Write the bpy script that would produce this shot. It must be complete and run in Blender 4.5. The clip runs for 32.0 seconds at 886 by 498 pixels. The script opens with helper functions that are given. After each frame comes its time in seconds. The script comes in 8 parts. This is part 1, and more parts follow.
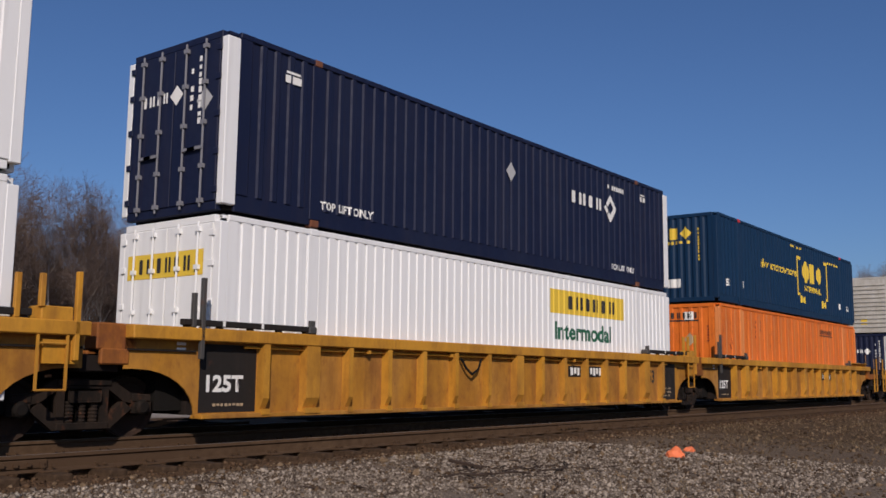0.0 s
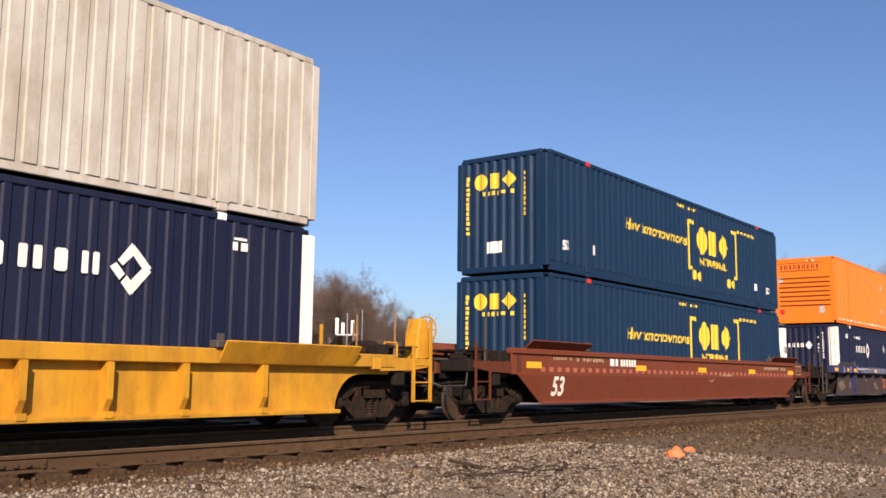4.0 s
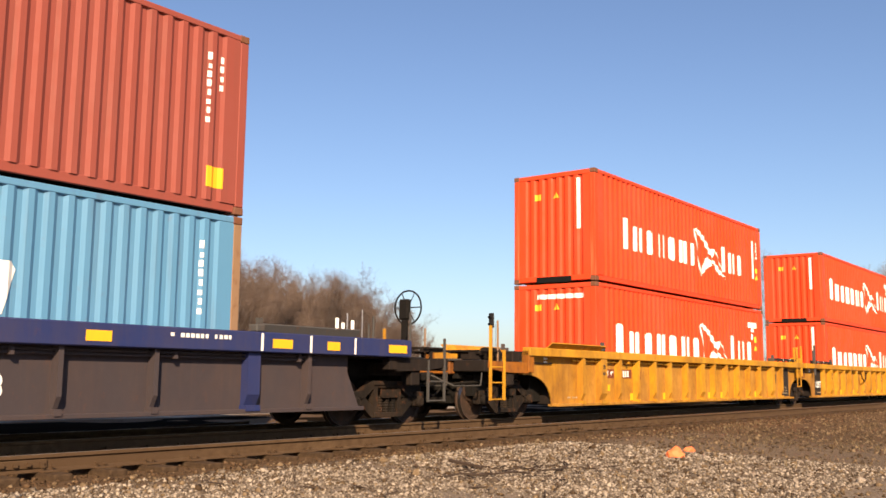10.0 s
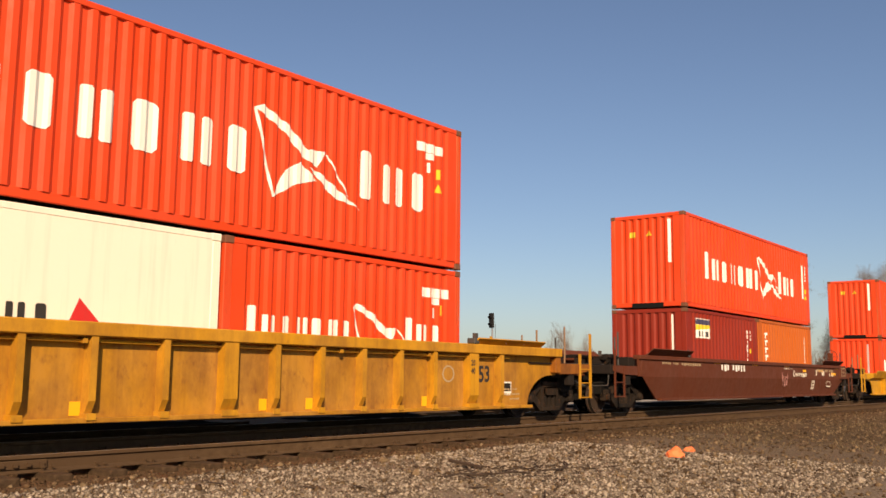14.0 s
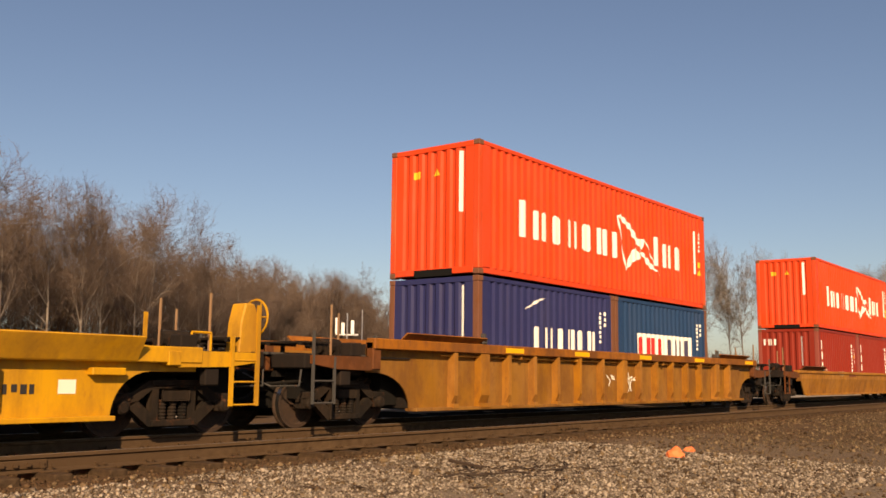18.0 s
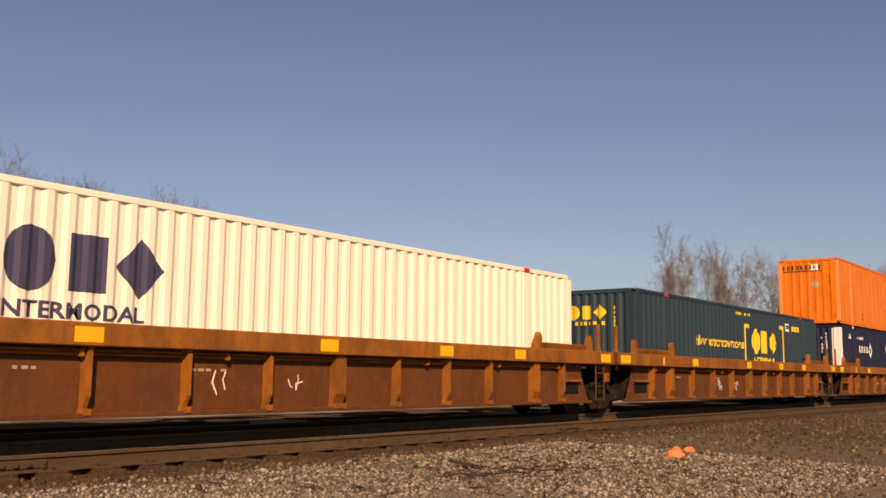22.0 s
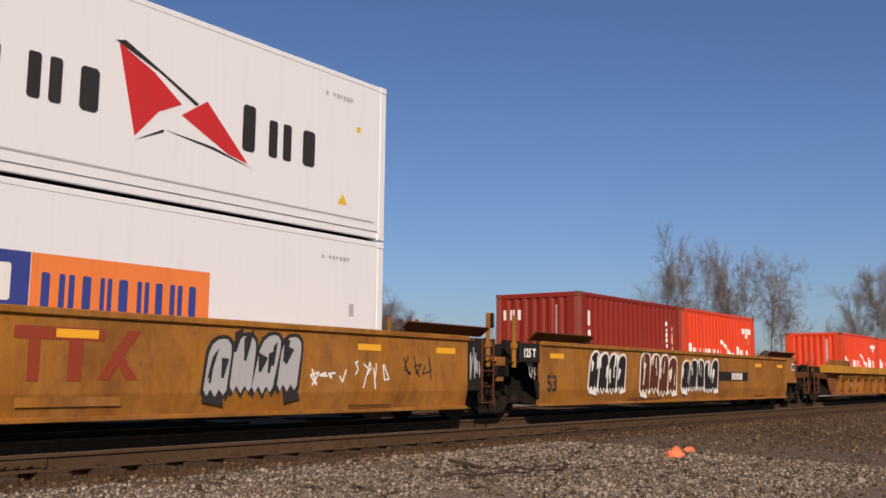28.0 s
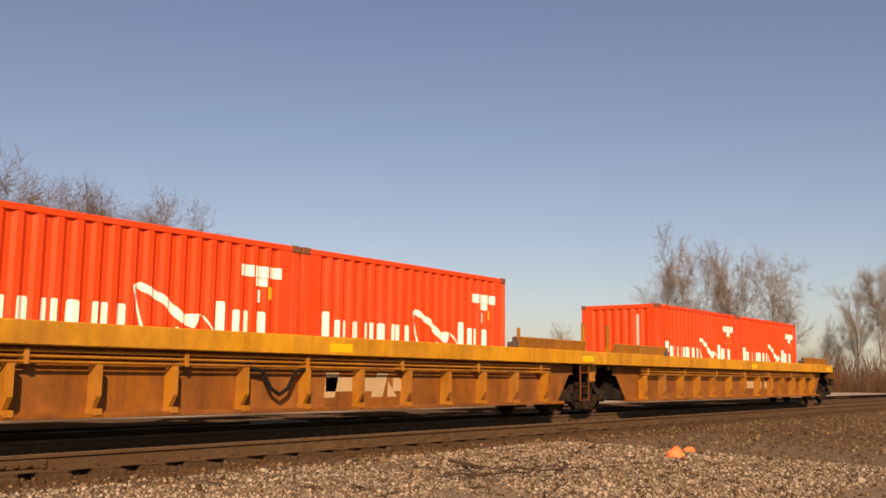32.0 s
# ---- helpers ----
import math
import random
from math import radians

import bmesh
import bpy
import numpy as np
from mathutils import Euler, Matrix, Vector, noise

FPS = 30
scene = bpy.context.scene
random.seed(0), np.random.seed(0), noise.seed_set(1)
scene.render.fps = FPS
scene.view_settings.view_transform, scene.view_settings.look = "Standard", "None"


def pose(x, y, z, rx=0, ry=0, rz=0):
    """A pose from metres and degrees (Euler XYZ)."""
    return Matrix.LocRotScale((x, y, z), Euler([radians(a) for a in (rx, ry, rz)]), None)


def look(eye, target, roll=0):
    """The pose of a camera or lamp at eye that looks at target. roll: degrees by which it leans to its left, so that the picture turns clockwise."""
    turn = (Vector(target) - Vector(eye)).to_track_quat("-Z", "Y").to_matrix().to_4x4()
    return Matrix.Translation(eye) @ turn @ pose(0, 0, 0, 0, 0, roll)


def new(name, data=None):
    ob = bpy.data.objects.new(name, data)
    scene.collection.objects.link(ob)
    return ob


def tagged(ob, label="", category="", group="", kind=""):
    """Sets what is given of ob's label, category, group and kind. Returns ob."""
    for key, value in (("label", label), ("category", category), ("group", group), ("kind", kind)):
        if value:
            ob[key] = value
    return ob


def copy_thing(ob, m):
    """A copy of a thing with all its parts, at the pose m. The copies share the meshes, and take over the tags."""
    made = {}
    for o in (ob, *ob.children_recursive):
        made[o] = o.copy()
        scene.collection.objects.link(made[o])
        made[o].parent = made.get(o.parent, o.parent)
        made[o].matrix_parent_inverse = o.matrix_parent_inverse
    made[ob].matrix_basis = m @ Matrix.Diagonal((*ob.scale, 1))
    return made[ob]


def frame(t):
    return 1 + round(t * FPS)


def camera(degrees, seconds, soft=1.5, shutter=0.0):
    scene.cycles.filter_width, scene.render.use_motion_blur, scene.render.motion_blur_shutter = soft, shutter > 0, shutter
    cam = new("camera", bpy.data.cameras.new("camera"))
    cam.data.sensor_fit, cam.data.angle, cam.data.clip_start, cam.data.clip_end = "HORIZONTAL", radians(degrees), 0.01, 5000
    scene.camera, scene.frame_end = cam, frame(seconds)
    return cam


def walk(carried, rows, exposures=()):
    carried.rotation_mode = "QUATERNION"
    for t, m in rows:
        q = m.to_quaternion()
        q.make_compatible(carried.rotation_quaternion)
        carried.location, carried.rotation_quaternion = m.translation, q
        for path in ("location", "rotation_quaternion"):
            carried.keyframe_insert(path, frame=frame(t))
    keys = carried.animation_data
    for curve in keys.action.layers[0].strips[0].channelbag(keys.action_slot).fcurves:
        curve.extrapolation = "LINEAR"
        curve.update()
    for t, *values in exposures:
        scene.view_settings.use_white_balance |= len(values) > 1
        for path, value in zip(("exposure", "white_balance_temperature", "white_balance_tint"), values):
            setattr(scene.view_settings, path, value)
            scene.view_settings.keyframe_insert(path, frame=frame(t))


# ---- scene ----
# The camera stands still beside the line; a container train runs past it.
# x runs along the track, y across it, z = 0 is the top of the rails.
TRACK = 12.627          # y of the train's track
EYE = (0.0, 0.0, 0.884)
YAW, PITCH, ROLL = radians(52.478), radians(7.684), 0.62
AHEAD = Vector((math.sin(YAW) * math.cos(PITCH), math.cos(YAW) * math.cos(PITCH), math.sin(PITCH)))
cam = camera(50.05, 32.0, soft=1.6)
HOLD = look(EYE, Vector(EYE) + AHEAD, ROLL)
walk(cam, [(0.0, HOLD), (32.0, HOLD)], exposures=[
    (0.0, -0.42, 5500, 18), (1.0, -0.40, 5500, 18), (2.0, 0.15, 5900, 18), (5.0, 0.7, 6450, 24), (6.0, 0.9, 6750, 27), (7.0, 0.85, 6650, 24), (8.0, 1.15, 6750, 18), (9.0, 1.2, 7050, 18), (10.0, 0.95, 7250, 18), (11.0, 0.78, 7050, 18), (12.0, 0.52, 7650, 17), (13.0, 0.48, 7750, 18), (13.5, 0.40, 7700, 18),
    (16.0, 0.5, 8450, 20), (18.0, 0.46, 8750, 20), (19.0, 0.36, 8450, 20), (20.0, 0.55, 8950, 20), (21.0, 0.75, 9250, 20), (22.0, 0.2, 8600, 27), (23.0, -0.1, 8400, 27), (24.0, 0.38, 8300, 27), (24.5, 0.45, 8200, 29), (27.0, 0.12, 6150, 20), (28.0, -0.1, 6100, 20), (29.0, -0.19, 6250, 24), (30.0, 0.22, 6950, 26), (31.0, 0.4, 7950, 26), (32.0, 0.5, 9250, 28)])

# ---- light ----
SUN_EL, SUN_AZ = radians(30.5), radians(226)   # azimuth: from +y clockwise towards +x
world = bpy.data.worlds.new("sky")
scene.world = world
world.use_nodes = True
wn = world.node_tree
sky = wn.nodes.new("ShaderNodeTexSky")
sky.sky_type = "NISHITA"
sky.sun_disc = False
sky.sun_elevation, sky.sun_rotation = SUN_EL, SUN_AZ
sky.air_density, sky.dust_density, sky.ozone_density = 1.0, 0.9, 5.5
wn.links.new(sky.outputs[0], wn.nodes["Background"].inputs[0])
wn.nodes["Background"].inputs[1].default_value = 0.08
sun_data = bpy.data.lights.new("sun", "SUN")
sun_data.energy, sun_data.angle, sun_data.color = 4.8, radians(0.53), (1.0, 0.82, 0.585)
sun = new("sun", sun_data)
SUN_FROM = Vector((math.sin(SUN_AZ) * math.cos(SUN_EL), math.cos(SUN_AZ) * math.cos(SUN_EL), math.sin(SUN_EL)))
sun.matrix_basis = look(SUN_FROM * 60, (0, 0, 0))


# ---- materials ----
def shader(name):
    m = bpy.data.materials.new(name)
    m.use_nodes = True
    nt = m.node_tree
    return m, nt, nt.nodes["Principled BSDF"]


def add(nt, kind, **sets):
    n = nt.nodes.new("ShaderNode" + kind)
    for k, v in sets.items():
        n.inputs[k].default_value = v
    return n


def ramp(nt, src, a, b):
    r = nt.nodes.new("ShaderNodeMapRange")
    r.inputs[1].default_value, r.inputs[2].default_value = a, b
    nt.links.new(src, r.inputs[0])
    return r.outputs[0]


def blend(nt, fac, a, b):
    m = nt.nodes.new("ShaderNodeMix")
    m.data_type = "RGBA"
    for sock, v in ((m.inputs[0], fac), (m.inputs[6], a), (m.inputs[7], b)):
        if isinstance(v, (tuple, list)):
            sock.default_value = (*v[:3], 1)
        elif isinstance(v, (int, float)):
            sock.default_value = v
        else:
            nt.links.new(v, sock)
    return m.outputs[2]


def grain(nt, scale, stretch=(1, 1, 1), detail=5.0, rough=0.6, own=True):
    """Noise in the thing's own space, shifted for each object."""
    tc = nt.nodes.new("ShaderNodeTexCoord")
    mp = nt.nodes.new("ShaderNodeMapping")
    mp.inputs["Scale"].default_value = stretch
    nt.links.new(tc.outputs["Object"], mp.inputs["Vector"])
    if own:
        oi = nt.nodes.new("ShaderNodeObjectInfo")
        mul = nt.nodes.new("ShaderNodeMath")
        mul.operation = "MULTIPLY"
        mul.inputs[1].default_value = 37.0
        nt.links.new(oi.outputs["Random"], mul.inputs[0])
        nt.links.new(mul.outputs[0], mp.inputs["Location"])
    n = add(nt, "TexNoise", Scale=scale, Detail=detail, Roughness=rough)
    nt.links.new(mp.outputs[0], n.inputs["Vector"])
    return n.outputs[0]


RUST = (0.16, 0.055, 0.02)
PAINTS = {}


def paint(name, col, rough=0.5, grime=0.35, rust=0.12, dirt=(0.09, 0.06, 0.04), fade=0.12, bump=0.15, wash=0.0):
    """Weathered paint on steel: faded patches, grime that runs down, specks of rust."""
    if name in PAINTS:
        return PAINTS[name]
    m, nt, bs = shader(name)
    pale = 0.15 if sum(col) > 0.054 else 0.015
    light = tuple(min(1.0, c * 0.88 + 0.12 * (sum(col) / 3 + pale)) for c in col)
    base = blend(nt, ramp(nt, grain(nt, 0.9, (1, 1, 0.5)), 0.40, 0.78), col, light)
    fd = nt.nodes.new("ShaderNodeMix")
    fd.data_type = "RGBA"
    fd.inputs[0].default_value = fade * 3
    fd.inputs[6].default_value = (*col, 1)
    nt.links.new(base, fd.inputs[7])
    runs = ramp(nt, grain(nt, 3.2, (2.2, 2.2, 0.12), 6), 0.52, 0.80)
    g = nt.nodes.new("ShaderNodeMath")
    g.operation = "MULTIPLY"
    g.inputs[1].default_value = grime
    nt.links.new(runs, g.inputs[0])
    c2 = blend(nt, g.outputs[0], fd.outputs[2], dirt)
    if wash:
        w = nt.nodes.new("ShaderNodeMath")
        w.operation = "MULTIPLY"
        w.inputs[1].default_value = wash
        nt.links.new(ramp(nt, grain(nt, 1.2, (1, 1, 0.55), 8, 0.72), 0.42, 0.62), w.inputs[0])
        c2 = blend(nt, w.outputs[0], c2, dirt)
    sp = ramp(nt, grain(nt, 7.0, (1, 1, 0.6), 8, 0.7), 0.66 - rust * 0.5, 0.80 - rust * 0.3)
    g2 = nt.nodes.new("ShaderNodeMath")
    g2.operation = "MULTIPLY"
    g2.inputs[1].default_value = min(1.0, rust * 3)
    nt.links.new(sp, g2.inputs[0])
    c3 = blend(nt, g2.outputs[0], c2, RUST)
    nt.links.new(c3, bs.inputs["Base Color"])
    rr = ramp(nt, grain(nt, 5.0), 0.2, 0.8)
    mr = nt.nodes.new("ShaderNodeMapRange")
    mr.inputs[3].default_value, mr.inputs[4].default_value = rough - 0.08, min(1.0, rough + 0.2)
    nt.links.new(rr, mr.inputs[0])
    nt.links.new(mr.outputs[0], bs.inputs["Roughness"])
    bs.inputs["Specular IOR Level"].default_value = 0.22
    bp = add(nt, "Bump", Strength=bump, Distance=0.01)
    nt.links.new(grain(nt, 9.0, (1, 1, 1), 4), bp.inputs["Height"])
    nt.links.new(bp.outputs[0], bs.inputs["Normal"])
    PAINTS[name] = m
    return m


def mark(name, col):
    return paint(name, col, 0.55, 0.18, 0.02, fade=0.05, bump=0.0)


WHITE_M, YELLOW_M, BLACK_M = mark("white_marking", (0.78, 0.77, 0.72)), mark("yellow_marking", (0.72, 0.50, 0.04)), mark("black_marking", (0.03, 0.028, 0.028))
GREEN_M, RED_M, GREY_M = mark("green_marking", (0.02, 0.11, 0.06)), mark("red_marking", (0.55, 0.03, 0.03)), mark("grey_marking", (0.42, 0.42, 0.42))
BLUE_M, ORANGE_M, NAVY_M = mark("blue_marking", (0.04, 0.06, 0.26)), mark("orange_marking", (0.80, 0.22, 0.05)), mark("dark_marking", (0.05, 0.05, 0.10))
SIGN_Y = mark("reflector_yellow", (0.85, 0.42, 0.02))
DULL = mark("dull_marking", (0.40, 0.30, 0.18))
MAROON_M = mark("maroon_marking", (0.28, 0.05, 0.02))

NAVY = paint("navy_paint", (0.008, 0.012, 0.038), 0.5, 0.15, 0.02)
DULLTEAL = paint("dull_teal_paint", (0.018, 0.040, 0.056), 0.5, 0.25, 0.05)
TANPOST = paint("rusty_tan_post", (0.25, 0.15, 0.085), 0.7, 0.5, 0.25)
TEAL = paint("dark_teal_paint", (0.006, 0.026, 0.066), 0.45, 0.1, 0.03, fade=0.06)
GREYTEAL = paint("grey_teal_paint", (0.026, 0.043, 0.060), 0.5, 0.25, 0.04)
WHITE = paint("white_paint", (0.77, 0.77, 0.755), 0.5, 0.16, 0.04)
CREAM = paint("cream_paint", (0.80, 0.76, 0.64), 0.5, 0.16, 0.05)
REEFER = paint("reefer_white", (0.76, 0.77, 0.78), 0.4, 0.08, 0.0)
GREYBOX = paint("old_grey_paint", (0.50, 0.48, 0.43), 0.6, 0.6, 0.12, dirt=(0.26, 0.22, 0.15), wash=0.5)
ORANGE = paint("orange_paint", (0.80, 0.19, 0.008), 0.45, 0.12, 0.02)
OLDORANGE = paint("worn_orange_paint", (0.74, 0.175, 0.010), 0.5, 0.7, 0.22, dirt=(0.42, 0.09, 0.012), wash=0.35)
FADED = paint("faded_orange_paint", (0.74, 0.25, 0.06), 0.6, 0.4, 0.18)
RED = paint("bright_red_paint", (0.70, 0.060, 0.014), 0.48, 0.30, 0.07, dirt=(0.26, 0.03, 0.012))
RED_POST = paint("scuffed_red_post", (0.60, 0.06, 0.016), 0.6, 0.8, 0.16, dirt=(0.45, 0.20, 0.08))
OLDRED = paint("red_oxide_paint", (0.265, 0.062, 0.044), 0.6, 0.3, 0.10)
MAROON = paint("maroon_paint", (0.24, 0.022, 0.010), 0.5, 0.2, 0.08)
TAN = paint("orange_brown_paint", (0.46, 0.105, 0.018), 0.55, 0.25, 0.10)
SKYBLUE = paint("light_blue_paint", (0.085, 0.245, 0.405), 0.5, 0.3, 0.10)
ROYALBLUE = paint("royal_blue_paint", (0.022, 0.026, 0.100), 0.5, 0.2, 0.06)
SEABLUE = paint("sea_blue_paint", (0.012, 0.045, 0.115), 0.5, 0.2, 0.06)
CORNER = paint("rusty_casting", (0.17, 0.07, 0.04), 0.8, 0.5, 0.3)
DARKBAR = paint("dark_steel_bar", (0.06, 0.058, 0.055), 0.6, 0.3, 0.2)
UNIT_BLUE = paint("pale_blue_unit", (0.16, 0.42, 0.52), 0.5, 0.3, 0.08)
OCHRE = paint("ochre_wagon_paint", (0.44, 0.205, 0.019), 0.65, 0.6, 0.22, dirt=(0.15, 0.058, 0.017), fade=0.3, wash=0.6)
OCHRE_RIB = paint("yellow_rib_paint", (0.53, 0.255, 0.017), 0.6, 0.4, 0.16, dirt=(0.15, 0.06, 0.018), wash=0.5)
DASH = mark("dim_red_reflector", (0.40, 0.125, 0.08))
PRIMER_M = mark("greenish_primer", (0.17, 0.15, 0.06))
RUSTPOST = paint("rust_stained_white_post", (0.66, 0.62, 0.56), 0.6, 0.9, 0.20, dirt=(0.24, 0.12, 0.05))
PINK_M = mark("pink_spray", (0.62, 0.30, 0.27))
BRIGHT_OCHRE = paint("bright_yellow_wagon_paint", (0.57, 0.285, 0.014), 0.55, 0.4, 0.14, dirt=(0.16, 0.07, 0.02), wash=0.45)
AMBER = paint("amber_wagon_paint", (0.36, 0.150, 0.016), 0.6, 0.5, 0.22, dirt=(0.13, 0.048, 0.015), fade=0.3, wash=0.6)
RUSTY = paint("rust_brown_wagon_paint", (0.122, 0.037, 0.008), 0.7, 0.5, 0.3, dirt=(0.06, 0.026, 0.012), fade=0.2, wash=0.6)
OLIVE = paint("dull_ochre_wagon_paint", (0.27, 0.118, 0.014), 0.65, 0.5, 0.24, dirt=(0.11, 0.042, 0.014), fade=0.3, wash=0.6)
PIPED_RUST = paint("orange_rust_wagon_paint", (0.25, 0.088, 0.012), 0.65, 0.7, 0.3, dirt=(0.09, 0.032, 0.012), fade=0.3, wash=0.7)
RUSTCHORD = paint("rusty_yellow_chord_paint", (0.31, 0.105, 0.011), 0.65, 0.55, 0.3, dirt=(0.09, 0.035, 0.014), wash=0.7)
BROWN = paint("oxide_brown_wagon_paint", (0.165, 0.042, 0.018), 0.6, 0.35, 0.14, dirt=(0.06, 0.03, 0.02))
DARKBROWN = paint("dark_brown_wagon_paint", (0.105, 0.028, 0.012), 0.6, 0.35, 0.14, dirt=(0.05, 0.03, 0.02))
WBLUE = paint("blue_wagon_paint", (0.017, 0.028, 0.105), 0.55, 0.3, 0.08, wash=0.18)
WGREY = paint("dirty_grey_wagon_paint", (0.046, 0.037, 0.041), 0.75, 0.5, 0.12, dirt=(0.078, 0.050, 0.042), wash=0.35)
BLACKPANEL = paint("black_wagon_panel", (0.019, 0.016, 0.014), 0.7, 0.4, 0.1, dirt=(0.05, 0.035, 0.025))
# Dusty truck steel; its base and the underframe black carry the shade below wagons.
TRUCK = paint("dusty_shade_dark_truck_steel", (0.008, 0.006, 0.0045), 0.9, 0.5, 0.2, dirt=(0.050, 0.031, 0.019), wash=0.38)
UNDER = paint("underframe_shade_black", (0.007, 0.006, 0.005), 0.9, 0.3, 0.05, dirt=(0.02, 0.014, 0.01))
WHEELSTEEL = paint("dark_wheel_steel", (0.030, 0.019, 0.013), 0.8, 0.4, 0.2, dirt=(0.10, 0.055, 0.035), wash=0.3)
# Frame paint darkened to give the black shade around decks and joints.
SHADE_DARK = paint("shade_dark_frame_paint", (0.014, 0.010, 0.008), 0.9, 0.4, 0.1, dirt=(0.05, 0.03, 0.02))
# Black for openings and grilles, their inner shade given as colour.
HOLE = paint("shadow_black", (0.005, 0.005, 0.005), 0.95, 0.0, 0.0)


def steel(name, col, rough, metal=1.0):
    m, nt, bs = shader(name)
    c = blend(nt, ramp(nt, grain(nt, 6.0, (0.3, 1, 1)), 0.35, 0.7), col, tuple(v * 0.7 for v in col))
    nt.links.new(c, bs.inputs["Base Color"])
    bs.inputs["Roughness"].default_value, bs.inputs["Metallic"].default_value = rough, metal
    return m


TREAD = steel("polished_tread", (0.62, 0.60, 0.57), 0.3)


def earthy(name, stops, scale=6.0, bump=0.6, dist=0.03, island=False, spec=0.12):
    m, nt, bs = shader(name)
    a = ramp(nt, grain(nt, scale, own=False, detail=8), 0.3, 0.72)
    b = ramp(nt, grain(nt, scale * 0.06, own=False), 0.38, 0.66)
    c = blend(nt, a, stops[0], stops[1])
    if island:
        geo = nt.nodes.new("ShaderNodeNewGeometry")
        c = blend(nt, ramp(nt, geo.outputs["Random Per Island"], 0.15, 0.75), c, stops[3])
    c = blend(nt, b, c, stops[2]) if not island else c
    nt.links.new(c, bs.inputs["Base Color"])
    bs.inputs["Roughness"].default_value = 0.95
    bs.inputs["Specular IOR Level"].default_value = spec
    bp = add(nt, "Bump", Strength=bump, Distance=dist)
    nt.links.new(grain(nt, scale * 3, own=False, detail=6), bp.inputs["Height"])
    nt.links.new(bp.outputs[0], bs.inputs["Normal"])
    return m


BROWN_STONE = earthy("brown_ballast_stone", [(0.11, 0.073, 0.040), (0.27, 0.195, 0.12), 0, (0.055, 0.035, 0.020)], 20.0, 0.3, 0.01, True)


def soil():
    """Pale gravel, brown dust along the track, darker loam further along."""
    m, nt, bs = shader("gravel_and_dirt")
    fine = ramp(nt, grain(nt, 30.0, own=False, detail=8), 0.3, 0.7)
    wide = grain(nt, 0.55, own=False, detail=6)
    tc = nt.nodes.new("ShaderNodeTexCoord")
    sep = nt.nodes.new("ShaderNodeSeparateXYZ")
    nt.links.new(tc.outputs["Object"], sep.inputs[0])

    def along(out, lo, hi, sway):
        k = nt.nodes.new("ShaderNodeMath")
        k.operation = "MULTIPLY_ADD"
        k.inputs[1].default_value = sway
        nt.links.new(wide, k.inputs[0])
        nt.links.new(sep.outputs[out], k.inputs[2])
        return ramp(nt, k.outputs[0], lo + sway * 0.5, hi + sway * 0.5)
    pale = blend(nt, fine, (0.10, 0.075, 0.053), (0.31, 0.25, 0.185))
    loam = blend(nt, fine, (0.045, 0.028, 0.014), (0.145, 0.098, 0.055))
    dust = blend(nt, fine, (0.065, 0.037, 0.019), (0.14, 0.087, 0.047))
    c = blend(nt, along("X", 9.0, 21.0, 9.0), pale, loam)
    c = blend(nt, along("Y", 7.6, 9.2, 2.2), c, dust)
    c = blend(nt, along("Y", 20.4, 21.2, 0.6), c, blend(nt, fine, (0.20, 0.17, 0.14), (0.42, 0.37, 0.31)))
    c = blend(nt, along("Y", 27.0, 33.0, 4.0), c, loam)
    nt.links.new(c, bs.inputs["Base Color"])
    bs.inputs["Roughness"].default_value = 0.95
    bs.inputs["Specular IOR Level"].default_value = 0.1
    bp = add(nt, "Bump", Strength=0.8, Distance=0.03)
    nt.links.new(grain(nt, 26.0, own=False, detail=8, rough=0.7), bp.inputs["Height"])
    nt.links.new(bp.outputs[0], bs.inputs["Normal"])
    return m


GROUND = soil()
# Nearly black: the train's shadow on the ballast is put into this colour.
BED = earthy("shade_dark_track_bed", [(0.006, 0.005, 0.004), (0.019, 0.014, 0.010), (0.010, 0.007, 0.005)], 12.0, spec=0.0)
SHOULDER = earthy("dusty_brown_shoulder", [(0.030, 0.018, 0.010), (0.10, 0.062, 0.034), (0.056, 0.033, 0.018)], 16.0)
# Stones below the train, darkened in colour to match its shadow.
DARKSTONE = earthy("shade_dark_ballast", [(0.012, 0.009, 0.007), (0.028, 0.020, 0.015), 0, (0.007, 0.005, 0.004)], 20.0, 0.3, 0.01, True, 0.0)
TRACKSTONE = earthy("rust_stained_ballast", [(0.065, 0.038, 0.020), (0.15, 0.094, 0.054), 0, (0.04, 0.023, 0.012)], 20.0, 0.3, 0.01, True)
STONE = earthy("ballast_stone", [(0.18, 0.145, 0.11), (0.50, 0.425, 0.335), 0, (0.08, 0.060, 0.044)], 20.0, 0.3, 0.01, True)
TIE = earthy("weathered_tie_wood", [(0.028, 0.017, 0.010), (0.10, 0.064, 0.037), (0.055, 0.034, 0.020)], 9.0)
RAILSIDE = earthy("rusty_rail_side", [(0.058, 0.034, 0.018), (0.118, 0.074, 0.041), (0.076, 0.046, 0.026)], 8.0, 0.2)
RAILTOP = steel("worn_rail_top", (0.30, 0.24, 0.19), 0.45, 0.6)
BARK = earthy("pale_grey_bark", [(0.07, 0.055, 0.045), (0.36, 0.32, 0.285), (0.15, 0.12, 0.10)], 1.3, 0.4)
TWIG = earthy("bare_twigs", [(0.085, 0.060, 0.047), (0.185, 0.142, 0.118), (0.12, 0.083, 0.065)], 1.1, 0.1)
BRUSH = earthy("dry_brush", [(0.062, 0.036, 0.023), (0.165, 0.106, 0.068), (0.10, 0.058, 0.034)], 0.7, 0.2)
STRAW = earthy("dry_grass", [(0.16, 0.115, 0.062), (0.28, 0.21, 0.12), (0.20, 0.15, 0.08)], 5.0, 0.1)
